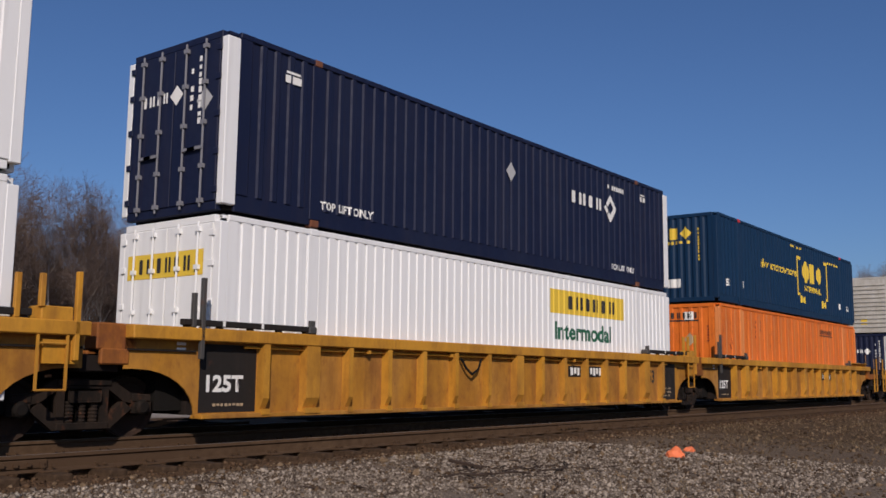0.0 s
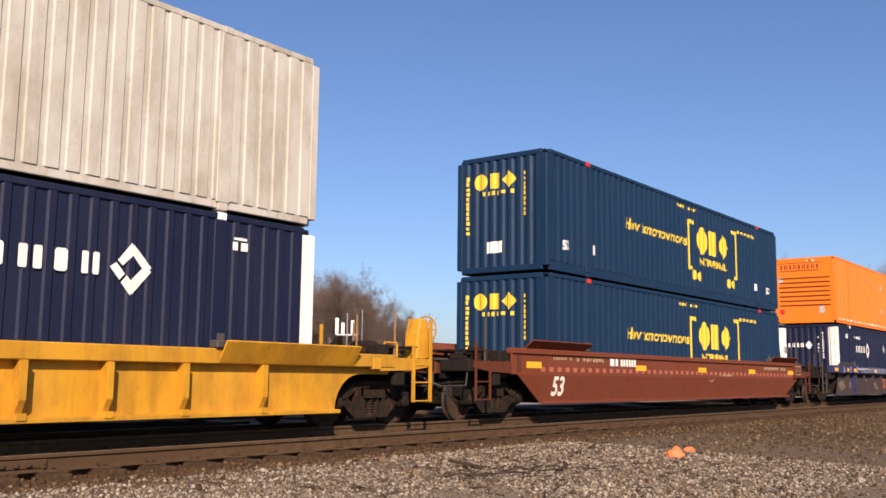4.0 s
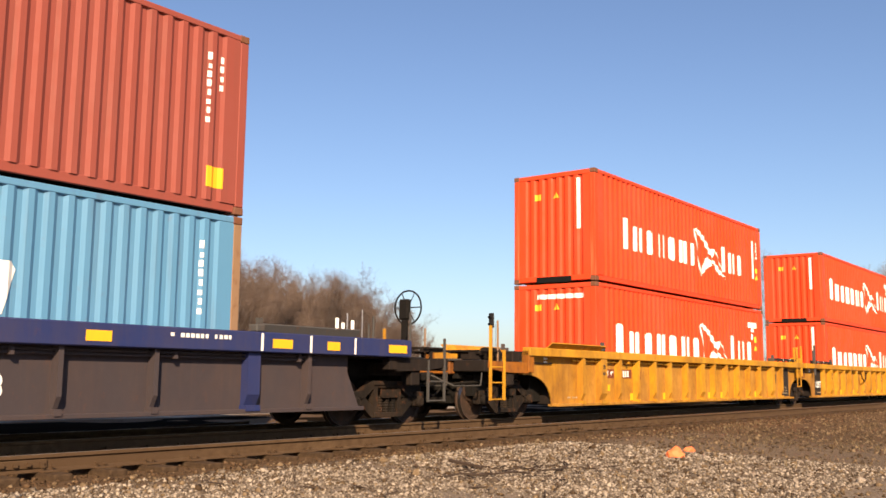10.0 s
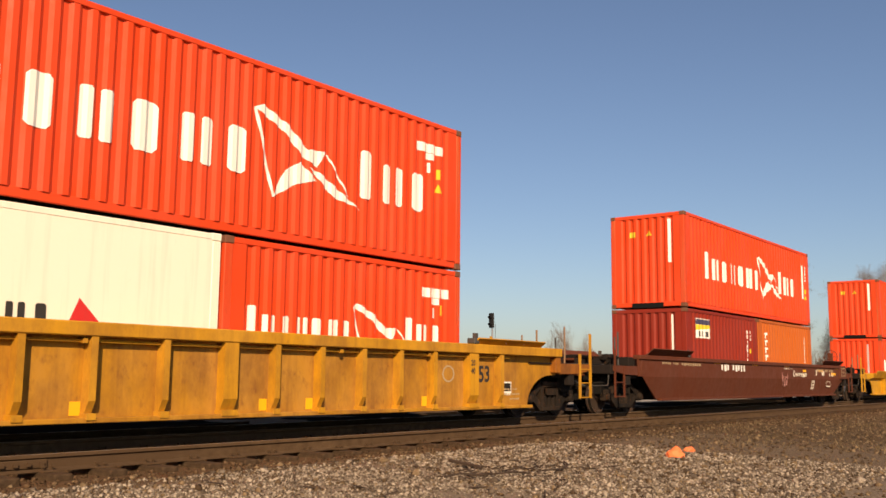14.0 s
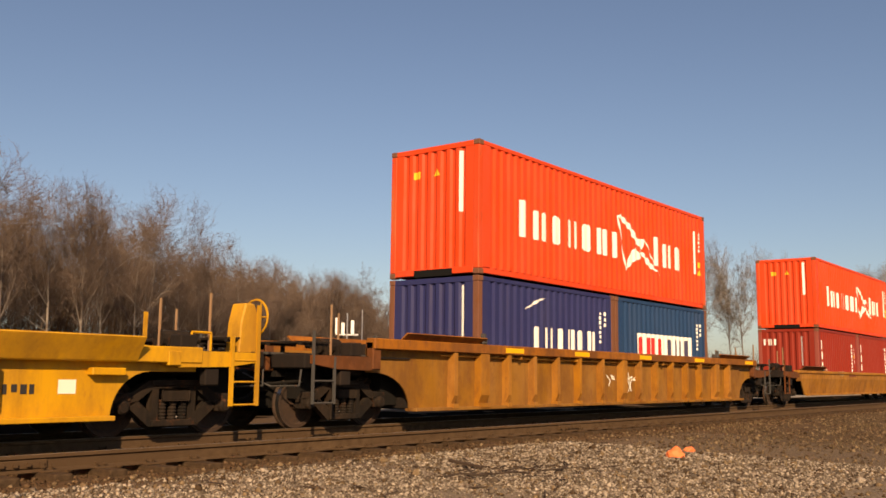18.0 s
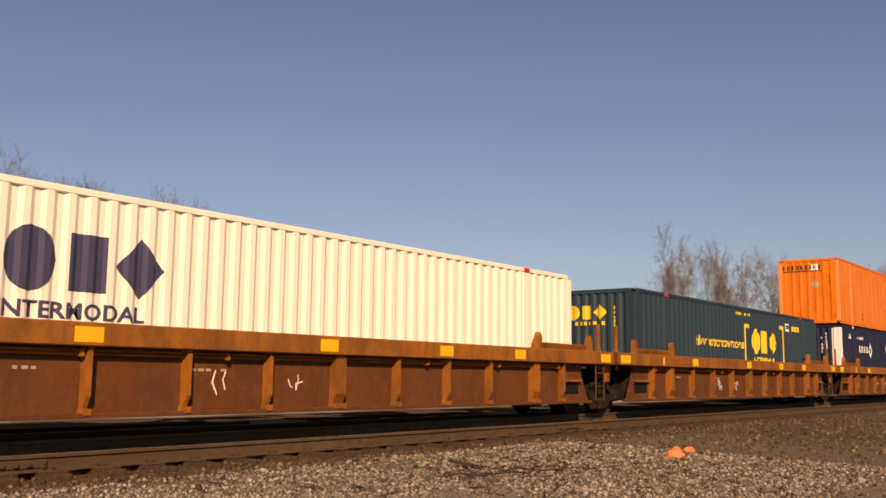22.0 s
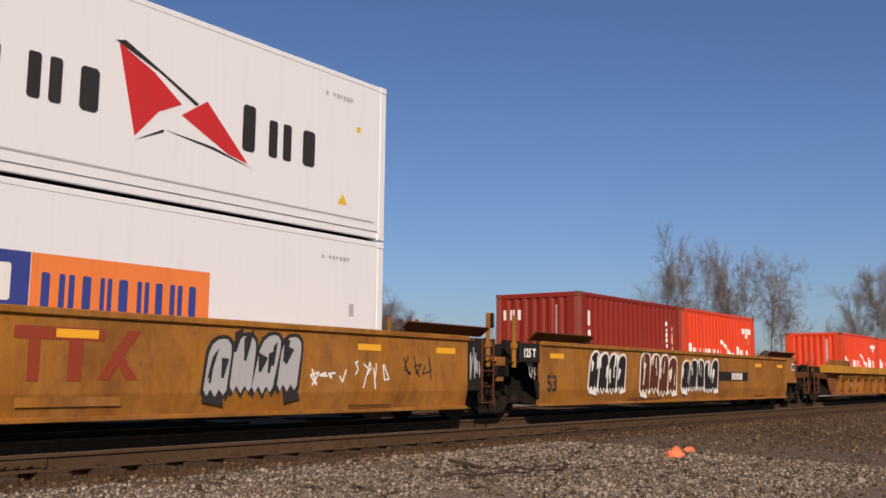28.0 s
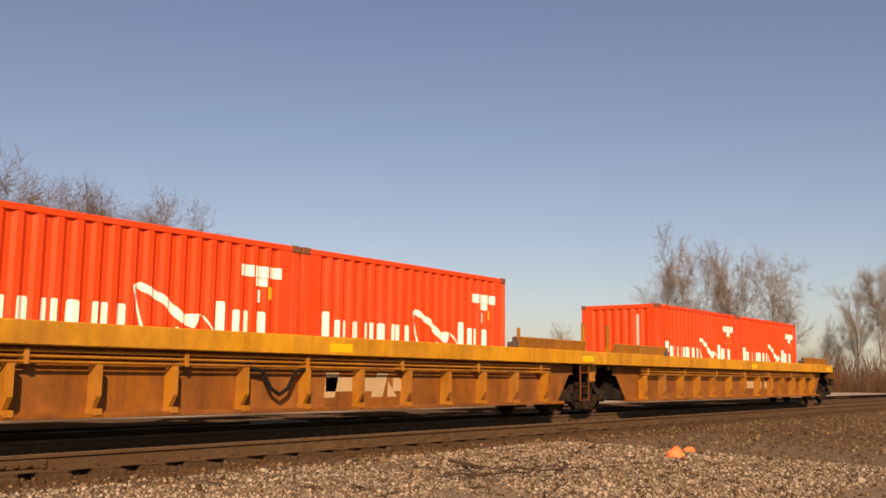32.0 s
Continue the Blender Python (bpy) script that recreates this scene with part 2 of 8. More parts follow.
ORANGE_PLASTIC = paint("faded_orange_plastic", (0.80, 0.20, 0.07), 0.6, 0.2, 0.0)
CABLE = paint("dead_dark_wood", (0.045, 0.030, 0.021), 0.8, 0.3, 0.1)
GLASS_BLACK = paint("signal_black", (0.015, 0.015, 0.016), 0.5, 0.1, 0.0)
SILVER = steel("dull_aluminium", (0.55, 0.55, 0.55), 0.5)


# ---- mesh helpers ----
MESHES = {}


def part(name, bm, material, parent=None, label=""):
    """Links a bmesh, or a mesh made before, as one object under a thing or a part."""
    if isinstance(bm, bmesh.types.BMesh):
        me = bpy.data.meshes.new(name)
        bmesh.ops.recalc_face_normals(bm, faces=bm.faces)
        bm.to_mesh(me)
        bm.free()
        me.materials.append(material)
    else:
        me = bm
    ob = new(name, me)
    if parent:
        ob.parent = parent
    if label:
        ob["label"] = label
    return ob


def shared(key, material, make):
    """One mesh for all alike pieces of that key and material."""
    k = (key, material.name)
    if k not in MESHES:
        bm = make()
        me = bpy.data.meshes.new(str(key)[:30])
        bmesh.ops.recalc_face_normals(bm, faces=bm.faces)
        bm.to_mesh(me)
        bm.free()
        me.materials.append(material)
        MESHES[k] = me
    return MESHES[k]


def box(bm, x0, x1, y0, y1, z0, z1, bevel=0.0):
    vs = [bm.verts.new((x, y, z)) for x in (x0, x1) for y in (y0, y1) for z in (z0, z1)]
    fs = [bm.faces.new([vs[i] for i in f]) for f in ((0, 1, 3, 2), (4, 6, 7, 5), (0, 4, 5, 1), (2, 3, 7, 6), (0, 2, 6, 4), (1, 5, 7, 3))]
    if bevel:
        es = list({e for f in fs for e in f.edges})
        bmesh.ops.bevel(bm, geom=es, offset=bevel, segments=1, affect="EDGES")
    return bm


def bx(*a, **k):
    return box(bmesh.new(), *a, **k)


def prism(bm, pts, y0, y1):
    """A flat outline in x and z, given thickness along y."""
    a = [bm.verts.new((x, y0, z)) for x, z in pts]
    b = [bm.verts.new((x, y1, z)) for x, z in pts]
    bm.faces.new(a)
    bm.faces.new(b[::-1])
    n = len(pts)
    for i in range(n):
        bm.faces.new((a[i], b[i], b[(i + 1) % n], a[(i + 1) % n]))
    return bm


def prism_x(bm, pts, x0, x1):
    """A flat outline in y and z, given length along x."""
    a = [bm.verts.new((x0, y, z)) for y, z in pts]
    b = [bm.verts.new((x1, y, z)) for y, z in pts]
    bm.faces.new(a)
    bm.faces.new(b[::-1])
    n = len(pts)
    for i in range(n):
        bm.faces.new((a[i], b[i], b[(i + 1) % n], a[(i + 1) % n]))
    return bm


def rod(bm, a, b, r, sides=6):
    """A round bar from a to b."""
    a, b = Vector(a), Vector(b)
    q = (b - a).to_track_quat("Z", "Y")
    rings = []
    for p in (a, b):
        rings.append([bm.verts.new(p + q @ Vector((r * math.cos(2 * math.pi * i / sides), r * math.sin(2 * math.pi * i / sides), 0))) for i in range(sides)])
    for i in range(sides):
        j = (i + 1) % sides
        bm.faces.new((rings[0][i], rings[0][j], rings[1][j], rings[1][i]))
    bm.faces.new(rings[0][::-1])
    bm.faces.new(rings[1])
    return bm


def lathe_y(bm, prof, sides=28, cx=0.0, cz=0.0):
    """A profile of (radius, y) turned about an axle along y."""
    rings = []
    for r, y in prof:
        rings.append([bm.verts.new((cx + r * math.cos(2 * math.pi * i / sides), y, cz + r * math.sin(2 * math.pi * i / sides))) for i in range(sides)])
    for a, b in zip(rings[:-1], rings[1:]):
        for i in range(sides):
            j = (i + 1) % sides
            bm.faces.new((a[i], a[j], b[j], b[i]))
    return bm


def empty(name):
    return new(name)


# ---- containers ----
def waves(length, pitch, depth, crest, slope, edge=0.10):
    """Break points (s, depth inwards) of a corrugated wall."""
    out = [(0.0, 0.0)]
    n = int((length - 2 * edge) / pitch)
    s = (length - n * pitch) / 2
    root = pitch - crest - 2 * slope
    for _ in range(n):
        out += [(s + crest / 2, 0.0), (s + crest / 2 + slope, depth), (s + crest / 2 + slope + root, depth), (s + pitch - crest / 2, 0.0)]
        s += pitch
    out.append((length, 0.0))
    return out


def depth_at(prof, s):
    lo, hi = 0, len(prof) - 1
    while hi - lo > 1:
        mid = (lo + hi) // 2
        if prof[mid][0] <= s:
            lo = mid
        else:
            hi = mid
    (a, da), (b, db) = prof[lo], prof[hi]
    return da if b - a < 1e-9 else da + (db - da) * min(1, max(0, (s - a) / (b - a)))


def wall_panel(prof, z0, z1, place, thick=0.06):
    """A corrugated sheet; place(s, z, inwards) gives the point."""
    bm = bmesh.new()
    rows = []
    for s, d in prof:
        rows.append([bm.verts.new(place(s, z, w)) for z, w in ((z0, d), (z1, d), (z1, thick), (z0, thick))])
    for a, b in zip(rows[:-1], rows[1:]):
        for i in range(4):
            j = (i + 1) % 4
            bm.faces.new((a[i], b[i], b[j], a[j]))
    bm.faces.new(rows[0])
    bm.faces.new(rows[-1][::-1])
    return bm


def on_wall(polys, prof, place, lift=0.004):
    """Flat painted shapes (convex outlines in s and z) that follow a corrugated wall."""
    bm = bmesh.new()
    for nth, poly in enumerate(polys):
        ss = sorted({round(p[0], 4) for p in poly} | {round(s, 4) for s, _ in prof if min(p[0] for p in poly) < s < max(p[0] for p in poly)})
        cols = []
        n = len(poly)
        for s in ss:
            zs = []
            for i in range(n):
                (sa, za), (sb, zb) = poly[i], poly[(i + 1) % n]
                if abs(sa - s) < 2e-4:
                    zs.append(za)
                if (sa - s) * (sb - s) < 0:
                    zs.append(za + (zb - za) * (s - sa) / (sb - sa))
            lo, hi = min(zs), max(zs)
            w = depth_at(prof, s) - lift - 0.0004 * (nth % 11)
            cols.append((bm.verts.new(place(s, lo, w)), bm.verts.new(place(s, hi, w))))
        for a, b in zip(cols[:-1], cols[1:]):
            try:
                bm.faces.new((a[0], b[0], b[1], a[1]))
            except ValueError:
                pass
    bmesh.ops.remove_doubles(bm, verts=bm.verts, dist=1e-5)
    return bm


def lettered(words, size, s0, z0, prof, place, lift=0.004, wide=1.0, bold=0.0, slant=0.0, upright=False):
    """Words in the built-in font, laid on a wall from (s0, z0)."""
    cu = bpy.data.curves.new("words", "FONT")
    cu.body, cu.size, cu.offset, cu.shear = words, size, bold, slant
    cu.resolution_u = 3
    ob = bpy.data.objects.new("words", cu)
    scene.collection.objects.link(ob)
    me = bpy.data.meshes.new_from_object(ob)
    bpy.data.objects.remove(ob)
    bm = bmesh.new()
    bm.from_mesh(me)
    bpy.data.meshes.remove(me)
    for v in bm.verts:
        v.co.x *= wide
    if bm.verts:
        lo, hi = min(v.co.x for v in bm.verts), max(v.co.x for v in bm.verts)
        for s, _ in prof:
            if lo < s - s0 < hi:
                bmesh.ops.bisect_plane(bm, geom=bm.verts[:] + bm.edges[:] + bm.faces[:], plane_co=(s - s0, 0, 0), plane_no=(1, 0, 0))
    for v in bm.verts:
        s = s0 + v.co.x
        v.co = place(s, z0 + v.co.y, depth_at(prof, s) - lift)
    return bm


def rect(s0, s1, z0, z1):
    return [(s0, z0), (s1, z0), (s1, z1), (s0, z1)]


def disc(s, z, r, n=12, rz=None):
    return [(s + r * math.cos(2 * math.pi * i / n), z + (rz or r) * math.sin(2 * math.pi * i / n)) for i in range(n)]


def diamond(s, z, a, b):
    return [(s - a, z), (s, z - b), (s + a, z), (s, z + b)]


def ring(a, b, z0, z1, t):
    """A hollow rounded sign, as eight pieces round a hole."""
    cx, cz, rx, rz = (a + b) / 2, (z0 + z1) / 2, (b - a) / 2, (z1 - z0) / 2
    at = lambda k, q: (cx + max(0.02, rx - q) * math.cos(2 * math.pi * k / 10), cz + max(0.02, rz - q * 0.8) * math.sin(2 * math.pi * k / 10))
    return [[at(k, 0), at(k + 1, 0), at(k + 1, t), at(k, t)] for k in range(10)]


def signs(n, s0, s1, z0, z1, first=1.0, gap=0.16):
    """A trade name as a row of plain bars with clipped corners, n in all: one broad, then two slim, by turns."""
    wide = [(0.86, 1.06, 0.94)[i % 3] for i in range(n)]
    unit, at, out = (s1 - s0) / (sum(wide) + gap * (n - 1)), s0, []
    for i, w in enumerate(wide):
        top = z1 if i else z0 + (z1 - z0) * first
        bars = ((0.0, 0.30), (0.50, 0.80)) if i % 2 else ((0.08, 0.60),)
        for f0, f1 in bars:
            a, b = at + w * unit * f0, at + w * unit * f1
            c = min(b - a, top - z0) * 0.16
            out.append([(a + c, z0), (b - c, z0), (b, z0 + c), (b, top - c), (b - c, top), (a + c, top), (a, top - c), (a, z0 + c)])
        at += (w + gap) * unit
    return out


def sheared(polys, k, z):
    return [[(a + (b - z) * k, b) for a, b in p] for p in polys]


LINER_A, LINER_B, NAVY_NAME, BIG_ORANGE, HAULER, LOW_NAME = 7, 3, 4, 9, 6, 6     # blocks in a trade name


def scribble(x0, x1, z0, z1, n, seed, t=0.035):
    """Looping sprayed lines as thin strokes."""
    rnd = random.Random(seed)
    out = []
    w = (x1 - x0) / n
    for i in range(n):
        p = (x0 + i * w + rnd.uniform(0, 0.4) * w, z0 + rnd.uniform(0.5, 1.0) * (z1 - z0))
        for k in range(rnd.randint(3, 5)):
            q = (x0 + (i + rnd.uniform(0.0, 1.1)) * w, z0 + rnd.random() * (z1 - z0))
            dx, dz = q[0] - p[0], q[1] - p[1]
            l = math.hypot(dx, dz) or 1.0
            ux, uz = -dz / l * t / 2, dx / l * t / 2
            out.append([(p[0] - ux, p[1] - uz), (q[0] - ux, q[1] - uz), (q[0] + ux, q[1] + uz), (p[0] + ux, p[1] + uz)])
            p = q
    return out


def blocks(s0, s1, z0, z1, n):
    """A heavy trade mark as n plain shapes in a row: a disc, a slab and a lozenge by turns."""
    w, c = (s1 - s0) / n, (z0 + z1) / 2
    out = []
    for i in range(n):
        m, r, h = s0 + (i + 0.5) * w, w * 0.44, (z1 - z0) / 2
        out.append((disc(m, c, r, 16, h), rect(m - r * 0.78, m + r * 0.78, z0 + h * 0.1, z1 - h * 0.1), diamond(m, c, r * 1.1, h))[i % 3])
    return out


OVER = ("name_marking", "sign_name", "sign_field", "emblem_line")


def container(spec):
    """One container, its base at z = 0, its end towards -x at x = 0, centred on y."""
    L, W, H = spec["L"], spec.get("W", 2.438), spec.get("H", 2.896)
    body, frame_mat = spec["mat"], spec.get("frame", spec["mat"])
    post_mat = spec.get("posts", frame_mat)
    ob = empty(spec["name"])
    tagged(ob, spec["label"], "container", spec.get("group", "containers on the train"))
    key = (L, W, H, spec.get("side", "waves"), spec.get("pitch", 0.278))
    pw = spec.get("post_w", 0.16)
    kind = spec.get("side", "waves")
    pitch = spec.get("pitch", 0.278)
    side_len = L - 2 * pw
    if kind == "waves":
        prof = waves(side_len, pitch, 0.036, pitch * 0.30, pitch * 0.22)
    elif kind == "fine":
        prof = waves(side_len, pitch, 0.022, pitch * 0.62, pitch * 0.07)
    elif kind == "ribs":
        prof = waves(side_len, pitch, 0.026, pitch * 0.30, pitch * 0.10)
    elif kind == "plates":
        prof = waves(side_len, pitch, 0.016, 0.07, 0.014)
    else:
        prof = [(0, 0.0), (side_len, 0.0)]
    near = lambda s, z, w: Vector((pw + s, -W / 2 + 0.008 + w, z))
    far = lambda s, z, w: Vector((pw + s, W / 2 - 0.008 - w, z))
    zb, zt = spec.get("skirt", 0.16), H - 0.10
    part("side_wall", shared(("near", key), body, lambda: wall_panel(prof, zb, zt, near)), body, ob)
    part("side_wall", shared(("far", key), body, lambda: wall_panel(prof, zb, zt, far)), body, ob)
    # end walls
    end = spec.get("end", "waves")
    elen = W - 2 * 0.15
    eprof = waves(elen, 0.26, 0.04, 0.09, 0.055, 0.08) if end == "waves" else (waves(elen, 0.33, 0.03, 0.09, 0.03, 0.08) if end == "plates" else [(0, 0.0), (elen, 0.0)])
    front = lambda s, z, w: Vector((0.012 + w, -W / 2 + 0.15 + s, z))
    back = lambda s, z, w: Vector((L - 0.012 - w, -W / 2 + 0.15 + s, z))
    part("end_wall", shared(("front", key, end), body, lambda: wall_panel(eprof, 0.16, H - 0.12, front)), body, ob)
    part("end_wall", shared(("back", key, end), body, lambda: wall_panel(eprof, 0.16, H - 0.12, back)), body, ob)
    # frame
    for y in (-1, 1):
        y0, y1 = (y * W / 2, y * (W / 2 - 0.15)) if y > 0 else (-W / 2, -W / 2 + 0.15)
        y0, y1 = min(y0, y1), max(y0, y1)
        for x0 in (0.0, L - pw):
            part("corner_post", shared(("post", key, y, x0, pw), post_mat, lambda: bx(x0, x0 + pw, y0, y1, 0.12, H - 0.12, bevel=0.012)), post_mat, ob)
        part("top_rail", shared(("top", key, y), frame_mat, lambda: bx(pw, L - pw, y0 + (0.08 if y > 0 else 0), y1 - (0.08 if y < 0 else 0), H - 0.105, H - 0.01, bevel=0.01)), frame_mat, ob)
        part("bottom_rail", shared(("bot", key, y, spec.get("skirt", 0.16)), frame_mat, lambda: bx(pw, L - pw, y0 + (0.06 if y > 0 else 0.03), y1 - (0.06 if y < 0 else 0.03), 0.03, zb + 0.01, bevel=0.01)), frame_mat, ob)
    for x0, x1 in ((0.0, 0.12), (L - 0.12, L)):
        part("end_header", shared(("head", key, x0), frame_mat, lambda: bx(x0 + 0.004, x1 - 0.004, -W / 2 + 0.15, W / 2 - 0.15, H - 0.13, H - 0.01, bevel=0.01)), frame_mat, ob)
        part("end_sill", shared(("sill", key, x0), frame_mat, lambda: bx(x0 + 0.004, x1 - 0.004, -W / 2 + 0.15, W / 2 - 0.15, 0.03, 0.17, bevel=0.01)), frame_mat, ob)

    def roof():
        bm = bmesh.new()
        n = int(L / 0.5)
        for i in range(n):
            a = 0.1 + (L - 0.2) * i / n
            w = (L - 0.2) / n
            box(bm, a, a + w * 0.62, -W / 2 + 0.1, W / 2 - 0.1, H - 0.05, H - 0.008)
        box(bm, 0.1, L - 0.1, -W / 2 + 0.09, W / 2 - 0.09, H - 0.06, H - 0.022)
        return bm
    part("roof", shared(("roof", key), body, roof), body, ob)
    part("floor", shared(("floor", key), UNDER, lambda: bx(0.1, L - 0.1, -W / 2 + 0.1, W / 2 - 0.1, 0.06, 0.15)), UNDER, ob)
    cast = spec.get("cast", CORNER)
    lift = (L - 12.192) / 2 if L > 13 else 0.0
    for x in ((lift, L - lift) if lift else (0.0, L)):
        for y in (-1, 1):
            for z0 in (0.0, H - 0.118):
                cx = x if lift else (0.089 if x == 0 else L - 0.089)
                part("corner_casting", shared(("cast", W, x, y, z0, L), cast, lambda: casting(cx, y * W / 2, z0, y)), cast, ob)
        if lift:
            for y in (-1, 1):
                pm = spec.get("lift_posts", frame_mat)
                part("lift_post", shared(("lift", key, x, y), pm, lambda: bx(x - 0.13, x + 0.13, min(y * W / 2, y * (W / 2 - 0.07)) - 0.002, max(y * W / 2, y * (W / 2 - 0.07)) + 0.002, 0.12, H - 0.118, bevel=0.012)), pm, ob)
    if 12 < L < 13:
        # A flat black plate gives the shade of the tunnel recess.
        part("gooseneck_recess", shared(("goose", W), HOLE, lambda: bx(-0.004, 0.02, -0.52, 0.52, 0.0, 0.15)), HOLE, ob)
    if "tag" in spec:
        for x in (lift, L - lift):
            part("red_tag", shared(("tag", W, L, x), spec["tag"], lambda: bx(x - 0.11, x + 0.11, -W / 2 - 0.012, -W / 2 + 0.02, H - 0.115, H - 0.01, bevel=0.006)), spec["tag"], ob)
    fit_end(ob, spec, L, W, H, front, eprof)
    side_marks, end_marks = spec.get("marks", ()), spec.get("end_marks", ())
    shift = lambda polys: [[(s - pw, z) for s, z in p] for p in polys]
    eshift = lambda polys: [[(s - 0.15, z) for s, z in p] for p in polys]
    for m in side_marks:
        if m[0] == "shape":
            part(m[1], shared((spec["id"], "m", m[1], m[4], key), m[2], lambda: on_wall(shift(m[3]), [(0, 0.0), (side_len, 0.0)] if m[1] == "placard_holder" or kind == "ribs" else prof, near, 0.009 if m[1] in OVER or (m[1] == "notice" and m[2] is BLACK_M) else 0.004)), m[2], ob)
        else:
            part(m[1], shared((spec["id"], "w", m[1], m[4], key), m[2], lambda: lettered(m[3], m[5], m[6] - pw, m[7], prof, near, wide=m[8], bold=m[9], slant=m[10])), m[2], ob)
    for m in end_marks:
        if m[0] == "words":
            part(m[1], shared((spec["id"], "ew", m[1], m[4], key), m[2], lambda: lettered(m[3], m[5], m[6] - 0.15, m[7], eprof, lambda q, z, w: front(elen - q, z, w), wide=m[8], bold=m[9])), m[2], ob)
            continue
        if m[1] in ("trade_mark", "name_marking", "name_bar"):
            # the end is seen from outside, so its signs run the other way
            ss = [p[0] for poly in m[3] for p in poly]
            both = min(ss) + max(ss)
            m = (*m[:3], [[(both - a, z) for a, z in poly][::-1] for poly in m[3]], *m[4:])
        part(m[1], shared((spec["id"], "e", m[1], m[4], key), m[2], lambda: on_wall(eshift(m[3]), eprof, front, (0.030 if spec.get("end") == "doors" else 0.004) + (0.004 if m[1] == "name_bar" else 0.0))), m[2], ob)
    return ob


def casting(cx, ye, z0, side):
    bm = bmesh.new()
    y0, y1 = (ye - 0.155, ye + 0.006) if side > 0 else (ye - 0.006, ye + 0.155)
    box(bm, cx - 0.092, cx + 0.092, y0, y1, z0, z0 + 0.118, bevel=0.012)
    face = ye + side * 0.0062
    hole = [bm.verts.new((cx + 0.05 * math.cos(a), face, z0 + 0.059 + 0.03 * math.sin(a))) for a in (k * math.pi / 4 for k in range(8))]
    inner = [bm.verts.new((v.co.x * 0.8 + cx * 0.2, face - side * 0.012, v.co.z)) for v in hole]
    for i in range(8):
        j = (i + 1) % 8
        bm.faces.new((hole[i], hole[j], inner[j], inner[i]))
    return bm


def fit_end(ob, spec, L, W, H, front, eprof):
    """What the end towards -x carries: doors with locking bars, level ribs, or cooling gear."""
    end = spec.get("end", "waves")
    body = spec["mat"]
    if end == "doors":
        for y0, y1 in ((-W / 2 + 0.17, -0.012), (0.012, W / 2 - 0.17)):
            door = part("door", shared(("door", W, H, y0), body, lambda: bx(-0.012, 0.010, y0, y1, 0.18, H - 0.14, bevel=0.008)), body, ob)
            for f in (0.28, 0.72):
                y = y0 + (y1 - y0) * f

                def bar():
                    bm = rod(bmesh.new(), (-0.045, y, 0.10), (-0.045, y, H - 0.10), 0.019)
                    for z in (0.2, 0.75, 1.45, 2.1, H - 0.22):
                        box(bm, -0.07, -0.005, y - 0.05, y + 0.05, z - 0.035, z + 0.035)
                    box(bm, -0.075, -0.05, y - 0.02, y + 0.34 * (1 if f < 0.5 else -1), 1.02, 1.07)
                    return bm
                bar_mat = spec.get("bars", DARKBAR)
                part("locking_bar", shared(("bar", W, H, y), bar_mat, bar), bar_mat, door)
            for z in (0.35, 0.95, 1.55, 2.15, 2.62):
                yy = y0 if y0 < 0 else y1
                part("hinge", shared(("hinge", W, yy, z), body, lambda: bx(-0.03, -0.004, yy - 0.05, yy + 0.07, z - 0.05, z + 0.05, bevel=0.006)), body, door)
    elif end == "level":
        for i in range(spec.get("bands", 8)):
            z = spec.get("band_from", 0.62) + i * spec.get("band_step", 0.225)
            m = spec.get("band_mat", body)
            part("level_rib", shared(("rib", W, round(z, 3)), m, lambda: bx(-0.035, 0.014, -W / 2 + 0.22, W / 2 - 0.22, z, z + spec.get("band_h", 0.05), bevel=0.01)), m, ob)
    elif end in ("cooler", "clip_on"):
        cooler(ob, spec, W, H) if end == "cooler" else None


def cooler(ob, spec, W, H):
    """A cooling unit built into the end: frame, round fan grille, dark openings, braces."""
    white = spec["mat"]
    dark = HOLE
    part("unit_panel", bx(-0.02, 0.012, -0.95, 0.95, 0.25, 2.62, bevel=0.01), white, ob, "white cooling unit panel")
    g = lathe_y(bmesh.new(), [(0.30, 0.0), (0.30, -0.05), (0.27, -0.05), (0.27, 0.0)], 24)
    for i in range(9):
        z = -0.24 + 0.06 * i
        w = math.sqrt(max(0.0, 0.27 ** 2 - z * z))
        box(g, -w, w, -0.045, -0.03, z - 0.012, z + 0.012)
    bmesh.ops.rotate(g, verts=g.verts, cent=(0, 0, 0), matrix=Matrix.Rotation(radians(-90), 3, "Z"))
    bmesh.ops.translate(g, verts=g.verts, vec=(-0.02, 0.05, 1.55))
    part("fan_grille", g, GREY_M, ob, "round grey fan grille")
    bm = bmesh.new()
    for y0, y1, z0, z1 in ((-0.78, -0.42, 1.0, 1.35), (-0.80, -0.52, 1.65, 2.12), (0.35, 0.80, 0.62, 0.85), (0.30, 0.75, 1.05, 1.25), (-0.22, 0.18, 0.95, 1.15)):
        box(bm, -0.028, -0.018, y0, y1, z0, z1)
    part("opening", bm, dark, ob, "dark unit openings")
    for a, b in (((0.82, 2.40), (0.10, 0.85)), ((-0.80, 2.30), (-0.06, 0.85))):
        part("brace", rod(bmesh.new(), (-0.05, a[0], a[1]), (-0.05, b[0], b[1]), 0.05, 4), white, ob)
    part("controller_box", bx(-0.09, -0.02, -0.72, -0.48, 1.42, 1.85, bevel=0.015), white, ob)
    t = bmesh.new()
    a = [t.verts.new(p) for p in ((-0.0245, 0.12, 0.36), (-0.0245, -0.12, 0.36), (-0.0245, 0, 0.60))]
    t.faces.new(a)
    part("warning_triangle", t, YELLOW_M, ob, "yellow warning triangle")


